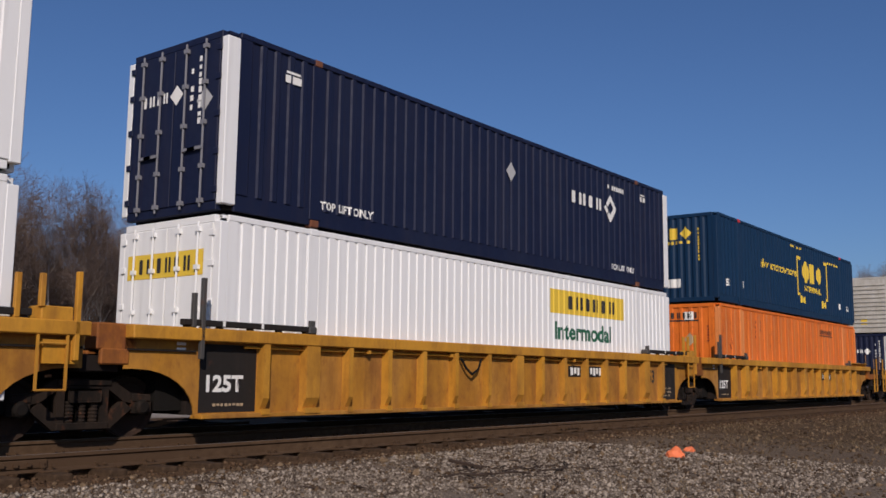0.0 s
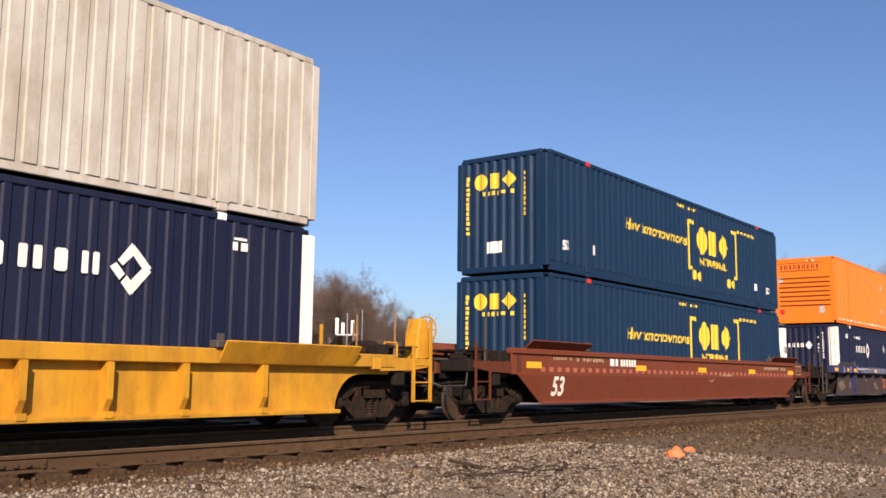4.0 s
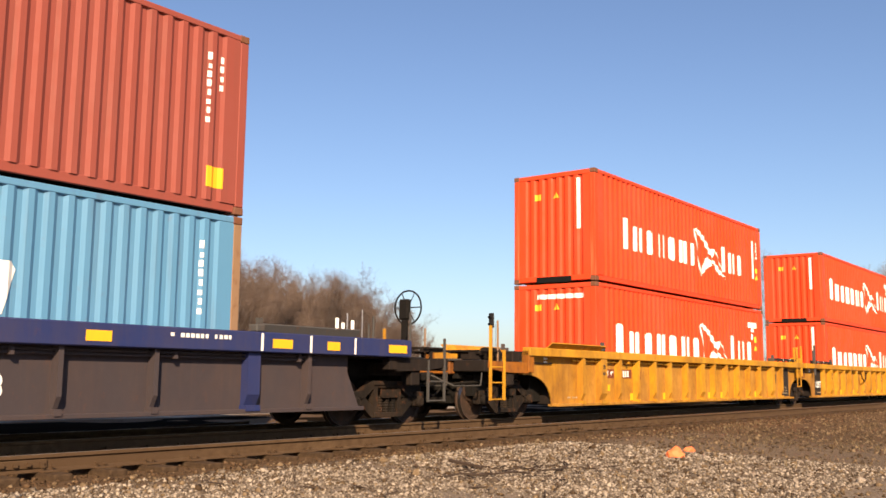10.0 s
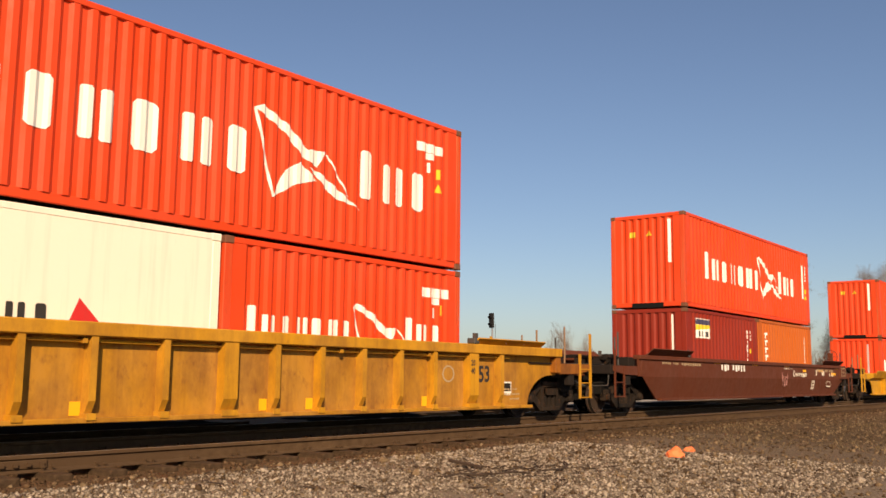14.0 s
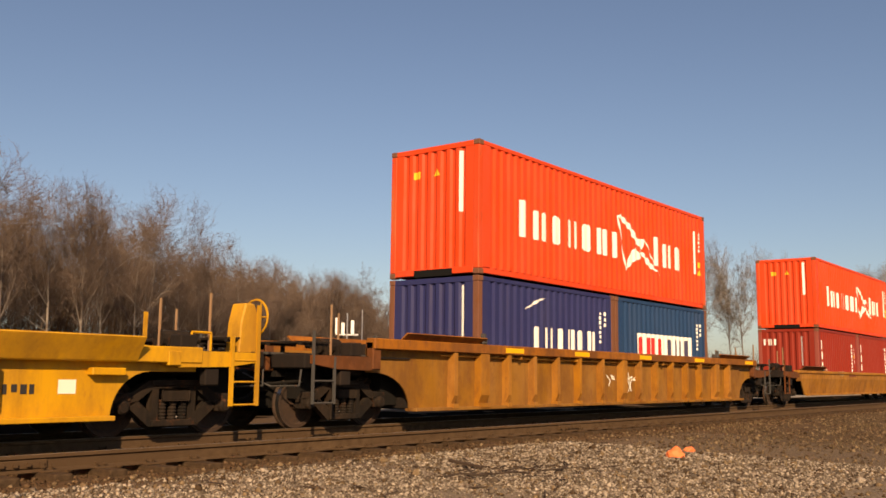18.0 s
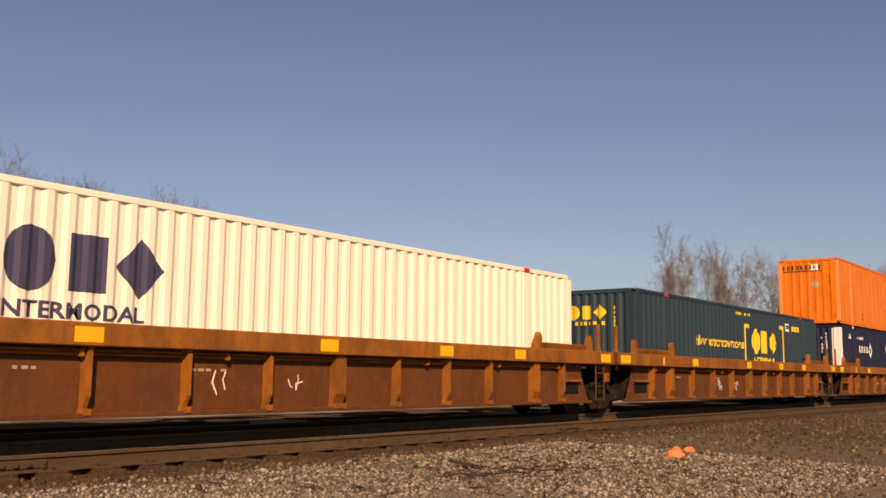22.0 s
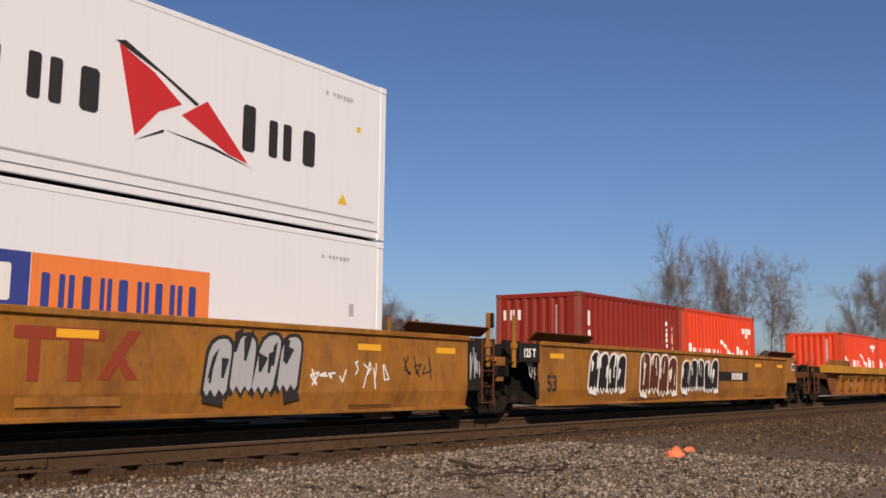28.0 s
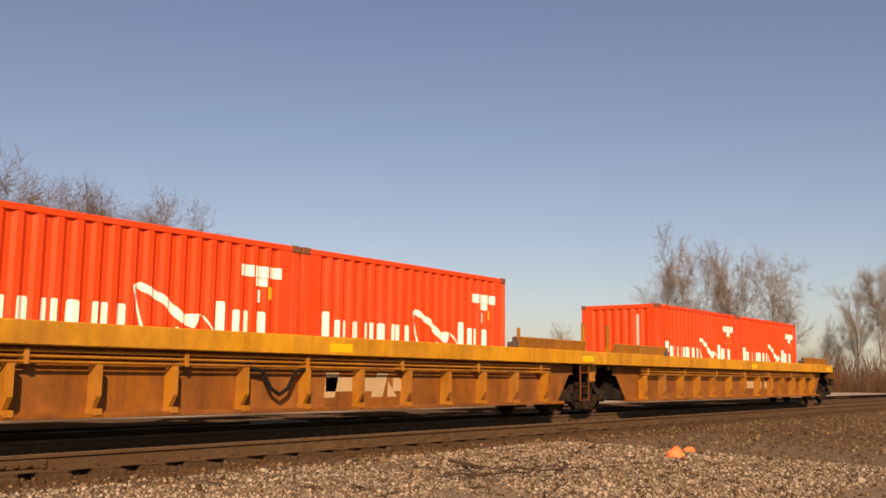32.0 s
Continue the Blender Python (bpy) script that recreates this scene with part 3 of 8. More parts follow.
def clip_unit(name, label, tank, face, group=""):
    """A generator set hung on a container's upper end."""
    ob = empty(name)
    tagged(ob, label, "generator")
    part("housing", bx(-0.62, -0.03, -1.17, 1.17, 0.52, 1.05, bevel=0.04), face, ob)
    part("upper_panel", bx(-0.64, -0.60, -0.35, 1.12, 0.53, 1.02, bevel=0.015), face, ob)
    for y0 in (-0.20, 0.45):
        gr = bmesh.new()
        for i in range(5):
            for j in range(3):
                y, z = y0 + 0.09 * i, 0.66 + 0.11 * j
                box(gr, -0.648, -0.638, y, y + 0.055, z, z + 0.06)
        part("air_grille", gr, HOLE, ob, "dark air grille")
    part("engine_opening", bx(-0.628, -0.612, -1.08, -0.42, 0.58, 1.0), HOLE, ob)
    part("engine_block", bx(-0.66, -0.60, -0.95, -0.62, 0.62, 0.84, bevel=0.03), DARKBAR, ob)
    tk = prism_x(bmesh.new(), [(-1.15, 0.50), (1.15, 0.50), (1.15, 0.16), (0.95, 0.0), (-0.95, 0.0), (-1.15, 0.16)], -0.66, -0.08)
    part("fuel_tank", tk, tank, ob)
    part("name_plate", bx(-0.668, -0.655, 0.18, 0.90, 0.22, 0.38), WHITE_M, ob)
    part("notice_plate", bx(-0.668, -0.655, -0.62, -0.28, 0.14, 0.40), WHITE_M, ob)
    cu = bmesh.new()
    pts = [(-0.66, -0.5, 0.9), (-0.70, -0.7, 0.62), (-0.71, -0.98, 0.34), (-0.70, -1.05, 0.15), (-0.62, -0.85, 0.03)]
    for a, b in zip(pts[:-1], pts[1:]):
        rod(cu, a, b, 0.016)
    part("power_cable", cu, DULL, ob)
    for y in (-1.0, 1.0):
        part("hook", bx(-0.30, 0.0, y - 0.05, y + 0.05, 1.02, 1.10, bevel=0.01), DARKBAR, ob)
    for piece in ob.children:
        piece.data.transform(Matrix.Diagonal((0.74, 1.0, 1.0, 1.0)))
    return ob


# ---- wagons ----
WHEEL_R = 0.42


def wheelset():
    bm = bmesh.new()
    for y in (-1, 1):
        prof = [(0.02, 0.80), (0.12, 0.80), (0.13, 0.745), (0.33, 0.735), (0.36, 0.765), (0.418, 0.765), (0.42, 0.69), (0.445, 0.668), (0.445, 0.64), (0.35, 0.635), (0.33, 0.68), (0.12, 0.69), (0.09, 0.60), (0.08, 0.0)]
        lathe_y(bm, [(r, y * v) for r, v in prof], 32)
    for y in (-1, 1):
        for k in range(5):
            a = 2 * math.pi * k / 5
            box(bm, 0.07 * math.cos(a) - 0.015, 0.07 * math.cos(a) + 0.015, y * 0.80 - 0.012, y * 0.80 + 0.012, 0.07 * math.sin(a) - 0.015, 0.07 * math.sin(a) + 0.015)
    return bm


def side_frame(y):
    """A cast side frame with open windows."""
    bm = bmesh.new()
    top = [(-1.06, 0.34), (-1.06, 0.50), (-0.98, 0.60), (-0.72, 0.62), (-0.42, 0.80), (0.42, 0.80), (0.72, 0.62), (0.98, 0.60), (1.06, 0.50), (1.06, 0.34), (0.76, 0.34), (0.74, 0.48), (0.62, 0.50), (0.36, 0.68), (-0.36, 0.68), (-0.62, 0.50), (-0.74, 0.48), (-0.76, 0.34)]
    prism(bm, top, y - 0.07, y + 0.07)
    for e in (-1, 1):
        prism(bm, [(e * 0.75, 0.40), (e * 0.62, 0.51), (e * 0.30, 0.27), (e * 0.30, 0.14), (e * 0.42, 0.14)], y - 0.06, y + 0.06)
        prism(bm, [(e * 0.27, 0.22), (e * 0.38, 0.22), (e * 0.38, 0.69), (e * 0.27, 0.69)], y - 0.065, y + 0.065)
    s = 1 if y > 0 else -1
    box(bm, -0.38, 0.38, y - 0.09, y + 0.09, 0.14, 0.235, bevel=0.01)
    box(bm, -0.40, 0.40, y + s * 0.07, y + s * 0.10, 0.72, 0.80, bevel=0.01)
    box(bm, -0.24, 0.24, y - 0.10, y + s * 0.11, 0.50, 0.66, bevel=0.02)
    for e in (-1, 1):
        box(bm, e * 0.89 - 0.15, e * 0.89 + 0.15, y + s * 0.06, y + s * 0.09, 0.50, 0.60, bevel=0.01)
    return bm


def spring(x, y):
    """One coil spring, as a ridged column."""
    bm = bmesh.new()
    n, rings = 10, []
    for k in range(13):
        r = 0.068 if k % 2 else 0.055
        rings.append([bm.verts.new((x + r * math.cos(2 * math.pi * i / n), y + r * math.sin(2 * math.pi * i / n), 0.23 + 0.024 * k)) for i in range(n)])
    for a, b in zip(rings[:-1], rings[1:]):
        for i in range(n):
            bm.faces.new((a[i], a[(i + 1) % n], b[(i + 1) % n], b[i]))
    return bm


def truck(parent, x):
    """A two-axle truck: bolster with side frames, springs, bearings and wheelsets."""
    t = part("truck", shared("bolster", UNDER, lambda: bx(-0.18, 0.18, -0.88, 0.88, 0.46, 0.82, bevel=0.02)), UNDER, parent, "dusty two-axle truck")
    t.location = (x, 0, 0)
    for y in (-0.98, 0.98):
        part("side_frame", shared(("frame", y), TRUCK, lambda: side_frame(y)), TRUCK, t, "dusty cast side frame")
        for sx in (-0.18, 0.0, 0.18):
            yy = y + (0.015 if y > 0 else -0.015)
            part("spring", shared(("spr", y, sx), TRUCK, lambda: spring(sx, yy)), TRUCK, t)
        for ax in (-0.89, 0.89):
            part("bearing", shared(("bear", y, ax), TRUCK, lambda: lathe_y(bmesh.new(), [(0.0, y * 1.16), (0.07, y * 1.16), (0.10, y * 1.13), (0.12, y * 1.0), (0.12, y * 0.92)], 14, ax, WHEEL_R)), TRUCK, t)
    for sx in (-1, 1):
        # Solid dark boxes added between the wheels, in place of deep shade.
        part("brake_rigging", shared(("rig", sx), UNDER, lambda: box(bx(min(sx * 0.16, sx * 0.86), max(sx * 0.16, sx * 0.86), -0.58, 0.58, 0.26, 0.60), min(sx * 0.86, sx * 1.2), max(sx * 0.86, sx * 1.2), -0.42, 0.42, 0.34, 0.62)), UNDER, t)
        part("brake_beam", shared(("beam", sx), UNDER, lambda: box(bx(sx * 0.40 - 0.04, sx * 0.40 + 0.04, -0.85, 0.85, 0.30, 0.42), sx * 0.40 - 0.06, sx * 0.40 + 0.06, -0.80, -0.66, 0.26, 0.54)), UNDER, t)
    sets = []
    for ax in (-0.89, 0.89):
        w = part("wheelset", shared("wheelset", WHEELSTEEL, wheelset), WHEELSTEEL, t)
        w.location = (ax, 0, WHEEL_R)
        sets.append(w)
    return t, sets


def two_slot_wheel():
    """The wheelset's mesh with dusty discs and a bright running surface."""
    me = shared("wheelset", WHEELSTEEL, wheelset)
    if len(me.materials) < 2:
        me.materials.append(TREAD)
        for p in me.polygons:
            r = math.hypot(p.center.x, p.center.z)
            if r > 0.40 and abs(p.normal.y) < 0.5 and 0.66 < abs(p.center.y) < 0.77:
                p.material_index = 1


STYLES = {
    # half lengths and heights of the side: foot x and z, arch or slant top x and z, end x, chord z, flap
    "ribbed": dict(hw=1.47, zb=0.28, xb=8.42, xa=9.42, za=0.95, xe=9.62, c0=1.36, c1=1.55, cut="arch", ribs=[(-7.2, .12), (-6.2, .30), (-5.3, .10), (-4.28, .10), (-3.28, .10), (-2.28, .10), (-1.15, .10), (0, .26), (0.93, .10), (1.92, .10), (2.94, .10), (3.94, .10), (4.94, .10), (6.2, .30), (7.2, .12)], sheet_in=0.14, pipes=True, flap=(6.25, 8.8, 0.10, 0.02)),
    "low": dict(hw=1.47, zb=0.30, xb=8.62, xa=9.24, za=0.92, xe=10.0, c0=1.04, c1=1.27, over=0.0, cut="arch", ribs=[(-6.9, .09), (-5.42, .09), (-4.2, .09), (-3.0, .09), (-1.6, .09), (0, .09), (1.6, .09), (3.0, .09), (4.2, .09), (5.42, .09), (6.9, .09)], sheet_in=0.155, flap=(6.0, 8.9, 0.10, 0.24)),
    "smooth": dict(hw=1.44, zb=0.34, xb=8.44, xa=9.56, za=0.96, xe=9.75, c0=1.40, c1=1.52, cut="slant", ribs=[], sheet_in=0.0, knee=0.95, flap=(6.5, 9.2, 0.17, 0.22)),
    "knee": dict(hw=1.44, zb=0.36, xb=8.46, xa=9.20, za=0.88, xe=9.6, c0=1.17, c1=1.28, cut="slant", ribs=[], sheet_in=0.0, knee=0.97, flap=(6.4, 9.2, 0.15, 0.20)),
    "panel": dict(hw=1.46, zb=0.34, xb=8.76, xa=8.45, za=0.95, xe=8.45, c0=1.23, c1=1.54, cut="slant", ribs=[(-7.4, .07), (-6.22, .24), (-4.7, .07), (-3.12, .07), (-1.57, .07), (0, .24), (1.52, .07), (3.03, .07), (4.46, .07), (6.22, .24), (7.4, .07)], sheet_in=0.13, over=0.11, chord_x=9.9, pipes=True, flap=(6.3, 8.6, 0.12, 0.05)),
    "plain": dict(hw=1.47, zb=0.30, xb=8.42, xa=8.42, za=1.0, xe=8.42, c0=1.60, c1=1.70, cut="slant", ribs=[], sheet_in=0.0, knee=0.62, lean=0.07, flap=(6.3, 8.9, 0.17, 0.24)),
    "piped": dict(hw=1.45, zb=0.34, xb=8.20, xa=8.73, za=0.97, xe=8.9, c0=1.22, c1=1.53, cut="slant", ribs=[(-7.4, .07), (-6.2, .07), (-5.0, .07), (-3.8, .07), (-2.6, .07), (-1.3, .07), (0, .07), (1.3, .07), (2.6, .07), (3.8, .07), (5.0, .07), (6.2, .07), (7.4, .07)], sheet_in=0.19, over=0.08, chord_x=9.8, pipes=True, low_ribs=1.00, flap=(6.1, 9.2, 0.22, 0.06)),
}


def side_outline(st):
    zb, xb, xa, za, xe, zt = st["zb"], st["xb"], st["xa"], st["za"], st["xe"], st["c0"] + 0.02
    half = [(xb, zb)]
    if st["cut"] == "arch":
        for k in range(1, 9):
            a = k * math.pi / 16
            half.append((xb + (xa - xb) * (1 - math.cos(a)), zb + (za - zb) * math.sin(a)))
    else:
        half.append((xa, za))
    if xe > xa + 0.01:
        half.append((xe, za))
    half.append((xe, zt))
    return half + [(-x, z) for x, z in half[::-1]]


def well_wagon(name, label, style, mat, chord, left, right, rib_mat=None, flap_mat=None, wide_rib=None, wheel_left=True, wheel_right=True, end_mat=None):
    """A well wagon centred on x = 0. left and right: 'coupled' or 'joint', the kind of each end."""
    st = STYLES[style]
    ob = empty(name)
    tagged(ob, label, "well wagon", "wagons of the train")
    hw, zb, c0, c1 = st["hw"], st["zb"], st["c0"], st["c1"]
    rib_mat, flap_boards, grime = rib_mat or mat, flap_mat or chord, end_mat or GRIMED.get(mat.name, RUSTY)
    sheet_y = hw - st["sheet_in"]
    tuck = sheet_y - (st.get("lean", 0.13) if "knee" in st else 0.0)
    cx = st.get("chord_x", st["xe"])
    for s in (-1, 1):
        def sheet():
            bm = bmesh.new()
            if "knee" in st:
                o = side_outline(st)
                k = st["knee"]
                ys = lambda z: sheet_y - (st.get("lean", 0.13) * (k - z) / (k - zb) if z < k else 0.0)
                a = [bm.verts.new((x, s * ys(z), z)) for x, z in o]
                b = [bm.verts.new((x, s * (ys(z) - 0.05), z)) for x, z in o]
                n = len(o)
                bm.faces.new(a)
                bm.faces.new(b[::-1])
                for i in range(n):
                    bm.faces.new((a[i], b[i], b[(i + 1) % n], a[(i + 1) % n]))
                bmesh.ops.bisect_plane(bm, geom=bm.verts[:] + bm.edges[:] + bm.faces[:], plane_co=(0, 0, k), plane_no=(0, 0, 1))
                for v in bm.verts:
                    v.co.y = v.co.y if abs(v.co.z - k) > 1e-4 else (s * sheet_y if abs(v.co.y) > sheet_y - 0.06 else s * (sheet_y - 0.05))
            else:
                prism(bm, side_outline(st), s * (sheet_y - 0.03), s * sheet_y)
            return bm
        side = part("side_sheet", shared(("sheet", style, s), mat, sheet), mat, ob)
        part("top_chord", shared(("chord", style, s), chord, lambda: bx(-cx, cx, min(s * (hw - 0.16), s * (hw + st.get("over", 0.05))), max(s * (hw - 0.16), s * (hw + st.get("over", 0.05))), c0, c1, bevel=0.015)), chord, ob)
        part("bottom_sill", shared(("sill", style, s), mat, lambda: bx(-st["xb"] + 0.02, st["xb"] - 0.02, min(s * (sheet_y - 0.12), s * (hw + 0.015)), max(s * (sheet_y - 0.12), s * (hw + 0.015)), zb - 0.035, zb + 0.03, bevel=0.008)), mat, ob)
        for x, w in st["ribs"]:
            top = st.get("low_ribs", c0)

            def rib():
                d0, d1 = sheet_y - 0.005, hw + 0.03
                bm = bmesh.new()
                prism_x(bm, [(s * d0, zb + 0.03), (s * (d0 + 0.35 * (d1 - d0)), zb + 0.03), (s * d1, zb + 0.25), (s * d1, top), (s * d0, top)], x - w / 2, x + w / 2)
                box(bm, x - w / 2 - 0.02, x + w / 2 + 0.02, min(s * d0, s * (hw + 0.035)), max(s * d0, s * (hw + 0.035)), zb + 0.005, zb + 0.09)
                return bm
            rm = wide_rib if wide_rib and w > 0.2 else rib_mat
            part("rib", shared(("rib", style, s, x), rm, rib), rm, side)
        if st.get("pipes"):
            drops = {"piped": (0.06, 0.13, 0.20), "ribbed": (0.06,)}.get(style, (0.05, 0.10))
            for z in (c0 - d for d in drops):
                yp = s * (hw - 0.03 if style == "piped" else hw - 0.06)
                part("brake_pipe", shared(("pipe", style, s, z), rib_mat, lambda: rod(bmesh.new(), (-7.6, yp, z), (7.6, yp, z), 0.020)), rib_mat, ob)
            for x in [-7.2 + 2.4 * k for k in range(7)]:
                part("pipe_clamp", shared(("clamp", style, s, x), rib_mat, lambda: bx(x - 0.03, x + 0.03, min(s * (sheet_y - 0.01), s * (hw - 0.0)), max(s * (sheet_y - 0.01), s * (hw - 0.0)), c0 - drops[-1] - 0.03, c0 - 0.03)), rib_mat, ob)
        f0, f1, up, out = st["flap"]
        how_at, board = {-1: left, 1: right}, flap_boards
        for e in (-1, 1):
            def flap():
                bm = bmesh.new()
                if style == "ribbed" and how_at[e] == "joint":
                    box(bm, min(e * f0, e * f1), max(e * f0, e * f1), min(s * (hw - 0.07), s * (hw + 0.03)), max(s * (hw - 0.07), s * (hw + 0.03)), c1 + 0.03, c1 + 0.12, bevel=0.01)
                    for k in range(5):
                        x = e * (f0 + 0.1 + (f1 - f0 - 0.2) * k / 4)
                        box(bm, x - 0.05, x + 0.05, min(s * (hw - 0.06), s * hw), max(s * (hw - 0.06), s * hw), c1, c1 + 0.035)
                    return bm
                rise, reach_out = (0.11, 0.15) if style == "ribbed" else (up, out)
                ya, yb = s * (hw - 0.03), s * (hw - 0.03 + reach_out)
                foot = c1
                if style == "low":
                    ya, yb, foot = s * (hw + 0.006), s * (hw + 0.19), c0 + 0.02
                pts = [(ya - s * 0.03 if style != "low" else ya, foot + (0.03 if style == "low" else 0.0)), (ya, foot), (yb, c1 + rise), (yb - s * 0.03, c1 + rise + 0.02)]
                prism_x(bm, pts, min(e * f0, e * f1), max(e * f0, e * f1))
                for k in range(0 if style == "low" else 7):
                    x = e * (f0 + 0.1 + (f1 - f0 - 0.2) * k / 6)
                    prism_x(bm, [(ya - s * 0.12, c1), (ya - s * 0.02, c1), (yb - s * 0.02, c1 + rise)], x - 0.02, x + 0.02)
                return bm
            flap_mat = board if how_at[e] == "joint" or style != "ribbed" else chord
            part("guide_flap", shared(("flap", style, s, e, how_at[e] == "joint"), flap_mat, flap), flap_mat, ob)

            def lock():
                bm = bx(e * f0 - 0.09, e * f0 + 0.09, min(s * (hw - 0.14), s * (hw + 0.06)), max(s * (hw - 0.14), s * (hw + 0.06)), c1, c1 + 0.12, bevel=0.02)
                return box(bm, e * f0 - 0.03, e * f0 + 0.05, s * hw - 0.04, s * hw + 0.04, c1 + 0.10, c1 + 0.22)
            lm = RUSTCHORD if mat is RUSTY else DARKBAR
            part("container_lock", shared(("lock", style, s, e), lm, lock), lm, ob)
            if mat is RUSTY:
                for x in (f0 - 0.04, f1 - 0.05):
                    part("guide_post", shared(("gp", style, s, e, x), lm, lambda: prism(bmesh.new(), [(e * x - 0.08, c1), (e * x + 0.08, c1), (e * x + 0.06, c1 + 0.26), (e * x, c1 + 0.36), (e * x - 0.06, c1 + 0.26)], min(s * (hw - 0.05), s * (hw + 0.09)), max(s * (hw - 0.05), s * (hw + 0.09)))), lm, ob)
    # the well's floor beams and end walls
    for i in range(9):
        x = -7.6 + 1.9 * i
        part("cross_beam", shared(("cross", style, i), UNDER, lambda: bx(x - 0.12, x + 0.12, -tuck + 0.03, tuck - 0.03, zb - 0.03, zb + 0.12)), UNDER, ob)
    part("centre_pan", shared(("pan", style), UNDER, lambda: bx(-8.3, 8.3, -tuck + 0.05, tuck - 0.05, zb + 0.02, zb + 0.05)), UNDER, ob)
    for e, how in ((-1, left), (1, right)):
        part("end_wall", shared(("endwall", style, e), SHADE_DARK, lambda: bx(e * 8.36 - 0.04, e * 8.36 + 0.04, -tuck + 0.06, tuck - 0.06, zb + 0.02, c1 - 0.05)), SHADE_DARK, ob)
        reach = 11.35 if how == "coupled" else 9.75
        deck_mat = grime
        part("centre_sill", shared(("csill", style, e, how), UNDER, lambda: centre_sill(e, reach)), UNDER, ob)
        part("end_deck", shared(("deck", style, e, how), deck_mat, lambda: bx(min(e * 8.46, e * reach), max(e * 8.46, e * reach), -0.62, 0.62, 0.95, 1.20, bevel=0.02)), deck_mat, ob)
        part("deck_plate", shared(("dplate", style, e, how), SHADE_DARK, lambda: bx(min(e * 8.46, e * (reach - 0.15)), max(e * 8.46, e * (reach - 0.15)), -hw + 0.1, hw - 0.1, 1.201, 1.228)), SHADE_DARK, ob)
        part("body_bolster", shared(("bol", style, e), SHADE_DARK, lambda: bx(e * 9.85 - 0.22, e * 9.85 + 0.22, -sheet_y + 0.1, sheet_y - 0.1, 0.90, 1.14, bevel=0.02)), SHADE_DARK, ob)
        part("walkway", shared(("walk", style, e, how), DARKBAR, lambda: walkway(e, reach, hw, c1)), DARKBAR, ob)
        if how == "coupled":
            coupled_end(ob, style, e, grime, hw, c1, STEPS.get(mat.name, DARKBAR))
        else:
            ribbed = style == "ribbed"
            if e > 0:
                j0, j1, k0, k1 = (9.82, 10.42, 1.20, 1.56) if ribbed else (9.60, 10.0, 1.00, 1.32)
                jm = RUSTCHORD if ribbed else rib_mat
                part("joint_box", shared(("jb", style), jm, lambda: box(bx(j0, j1, -hw + 0.14, -hw + 0.44, k0, k1, bevel=0.02), j0 + 0.06, j1 - 0.1, -hw + 0.12, -hw + 0.2, k0 - 0.2, k0 + 0.02, bevel=0.02)), jm, ob)
                low, rungs = (0.66, (0.67, 1.25)) if ribbed else (0.36, (0.38, 0.70, 1.02, 1.32))

                def steps():
                    bm = bmesh.new()
                    y = -hw - 0.02
                    for x in (8.90, 9.30):
                        box(bm, x - 0.015, x + 0.015, y - 0.015, y + 0.015, low, c1 - 0.02)
                    for z in rungs:
                        rod(bm, (8.90, y, z), (9.30, y, z), 0.016)
                    return bm
                lm = rib_mat if ribbed else RUSTY
                part("ladder", shared(("jlad", style), lm, steps), lm, ob)
            if ribbed:
                if e > 0:
                    part("end_platform", shared("plat", rib_mat, lambda: box(bx(8.92, 9.36, -hw - 0.03, -hw + 0.30, 1.45, 1.72, bevel=0.015), 9.0, 9.5, -hw + 0.02, -hw + 0.1, 1.0, 1.3)), rib_mat, ob)
                for x, z0, z1 in (((8.60, 1.55, 2.10), (8.92, 1.70, 2.12), (9.42, 1.04, 2.18)) if e > 0 else ((-8.46, 1.10, 2.28), (-8.62, 1.55, 2.05))):
                    pm = rib_mat if e > 0 else DARKBAR
                    part("post", shared(("tall", x), pm, lambda: bx(x - 0.035, x + 0.035, -hw - 0.05, -hw + 0.02, z0, z1, bevel=0.008)), pm, ob)
            elbow = lambda: prism(bmesh.new(), [(e * 9.0, c1 - 0.02), (e * 9.62, c1 - 0.02), (e * 9.62, c1 - 0.2), (e * 9.3, c1 - 0.42), (e * 9.0, c1 - 0.42)][::e], -hw + 0.16, -hw + 0.24)
            part("gusset", shared(("gus", style, e), SHADE_DARK, elbow), SHADE_DARK, ob)
            for y in (() if ribbed else (-hw + 0.12, hw - 0.12)):
                pm = DARKBAR if mat is WGREY else rib_mat
                part("hand_post", shared(("hp", style, e, y), pm, lambda: box(bx(e * 9.3 - 0.045, e * 9.3 + 0.045, y - 0.035, y + 0.035, 1.1, 2.22, bevel=0.01), e * 9.3 - 0.07, e * 9.3 + 0.07, y - 0.05, y + 0.05, 1.5, 1.62, bevel=0.01)), pm, ob)
    axles = []
    for e, wanted in ((-1, wheel_left), (1, wheel_right)):
        if wanted:
            t, sets = truck(ob, e * 9.85)
            axles += sets
    return ob, axles


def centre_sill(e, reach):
    """The wagon's backbone past the well, with solid boxes added for the black shade below."""
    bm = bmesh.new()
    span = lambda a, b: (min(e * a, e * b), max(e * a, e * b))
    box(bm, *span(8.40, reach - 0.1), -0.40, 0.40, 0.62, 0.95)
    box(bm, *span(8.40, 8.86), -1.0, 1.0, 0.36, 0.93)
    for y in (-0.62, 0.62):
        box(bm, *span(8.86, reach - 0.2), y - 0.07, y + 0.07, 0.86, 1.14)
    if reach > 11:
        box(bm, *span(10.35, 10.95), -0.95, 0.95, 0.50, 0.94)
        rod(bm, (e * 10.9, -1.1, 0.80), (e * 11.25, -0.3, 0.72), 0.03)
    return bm


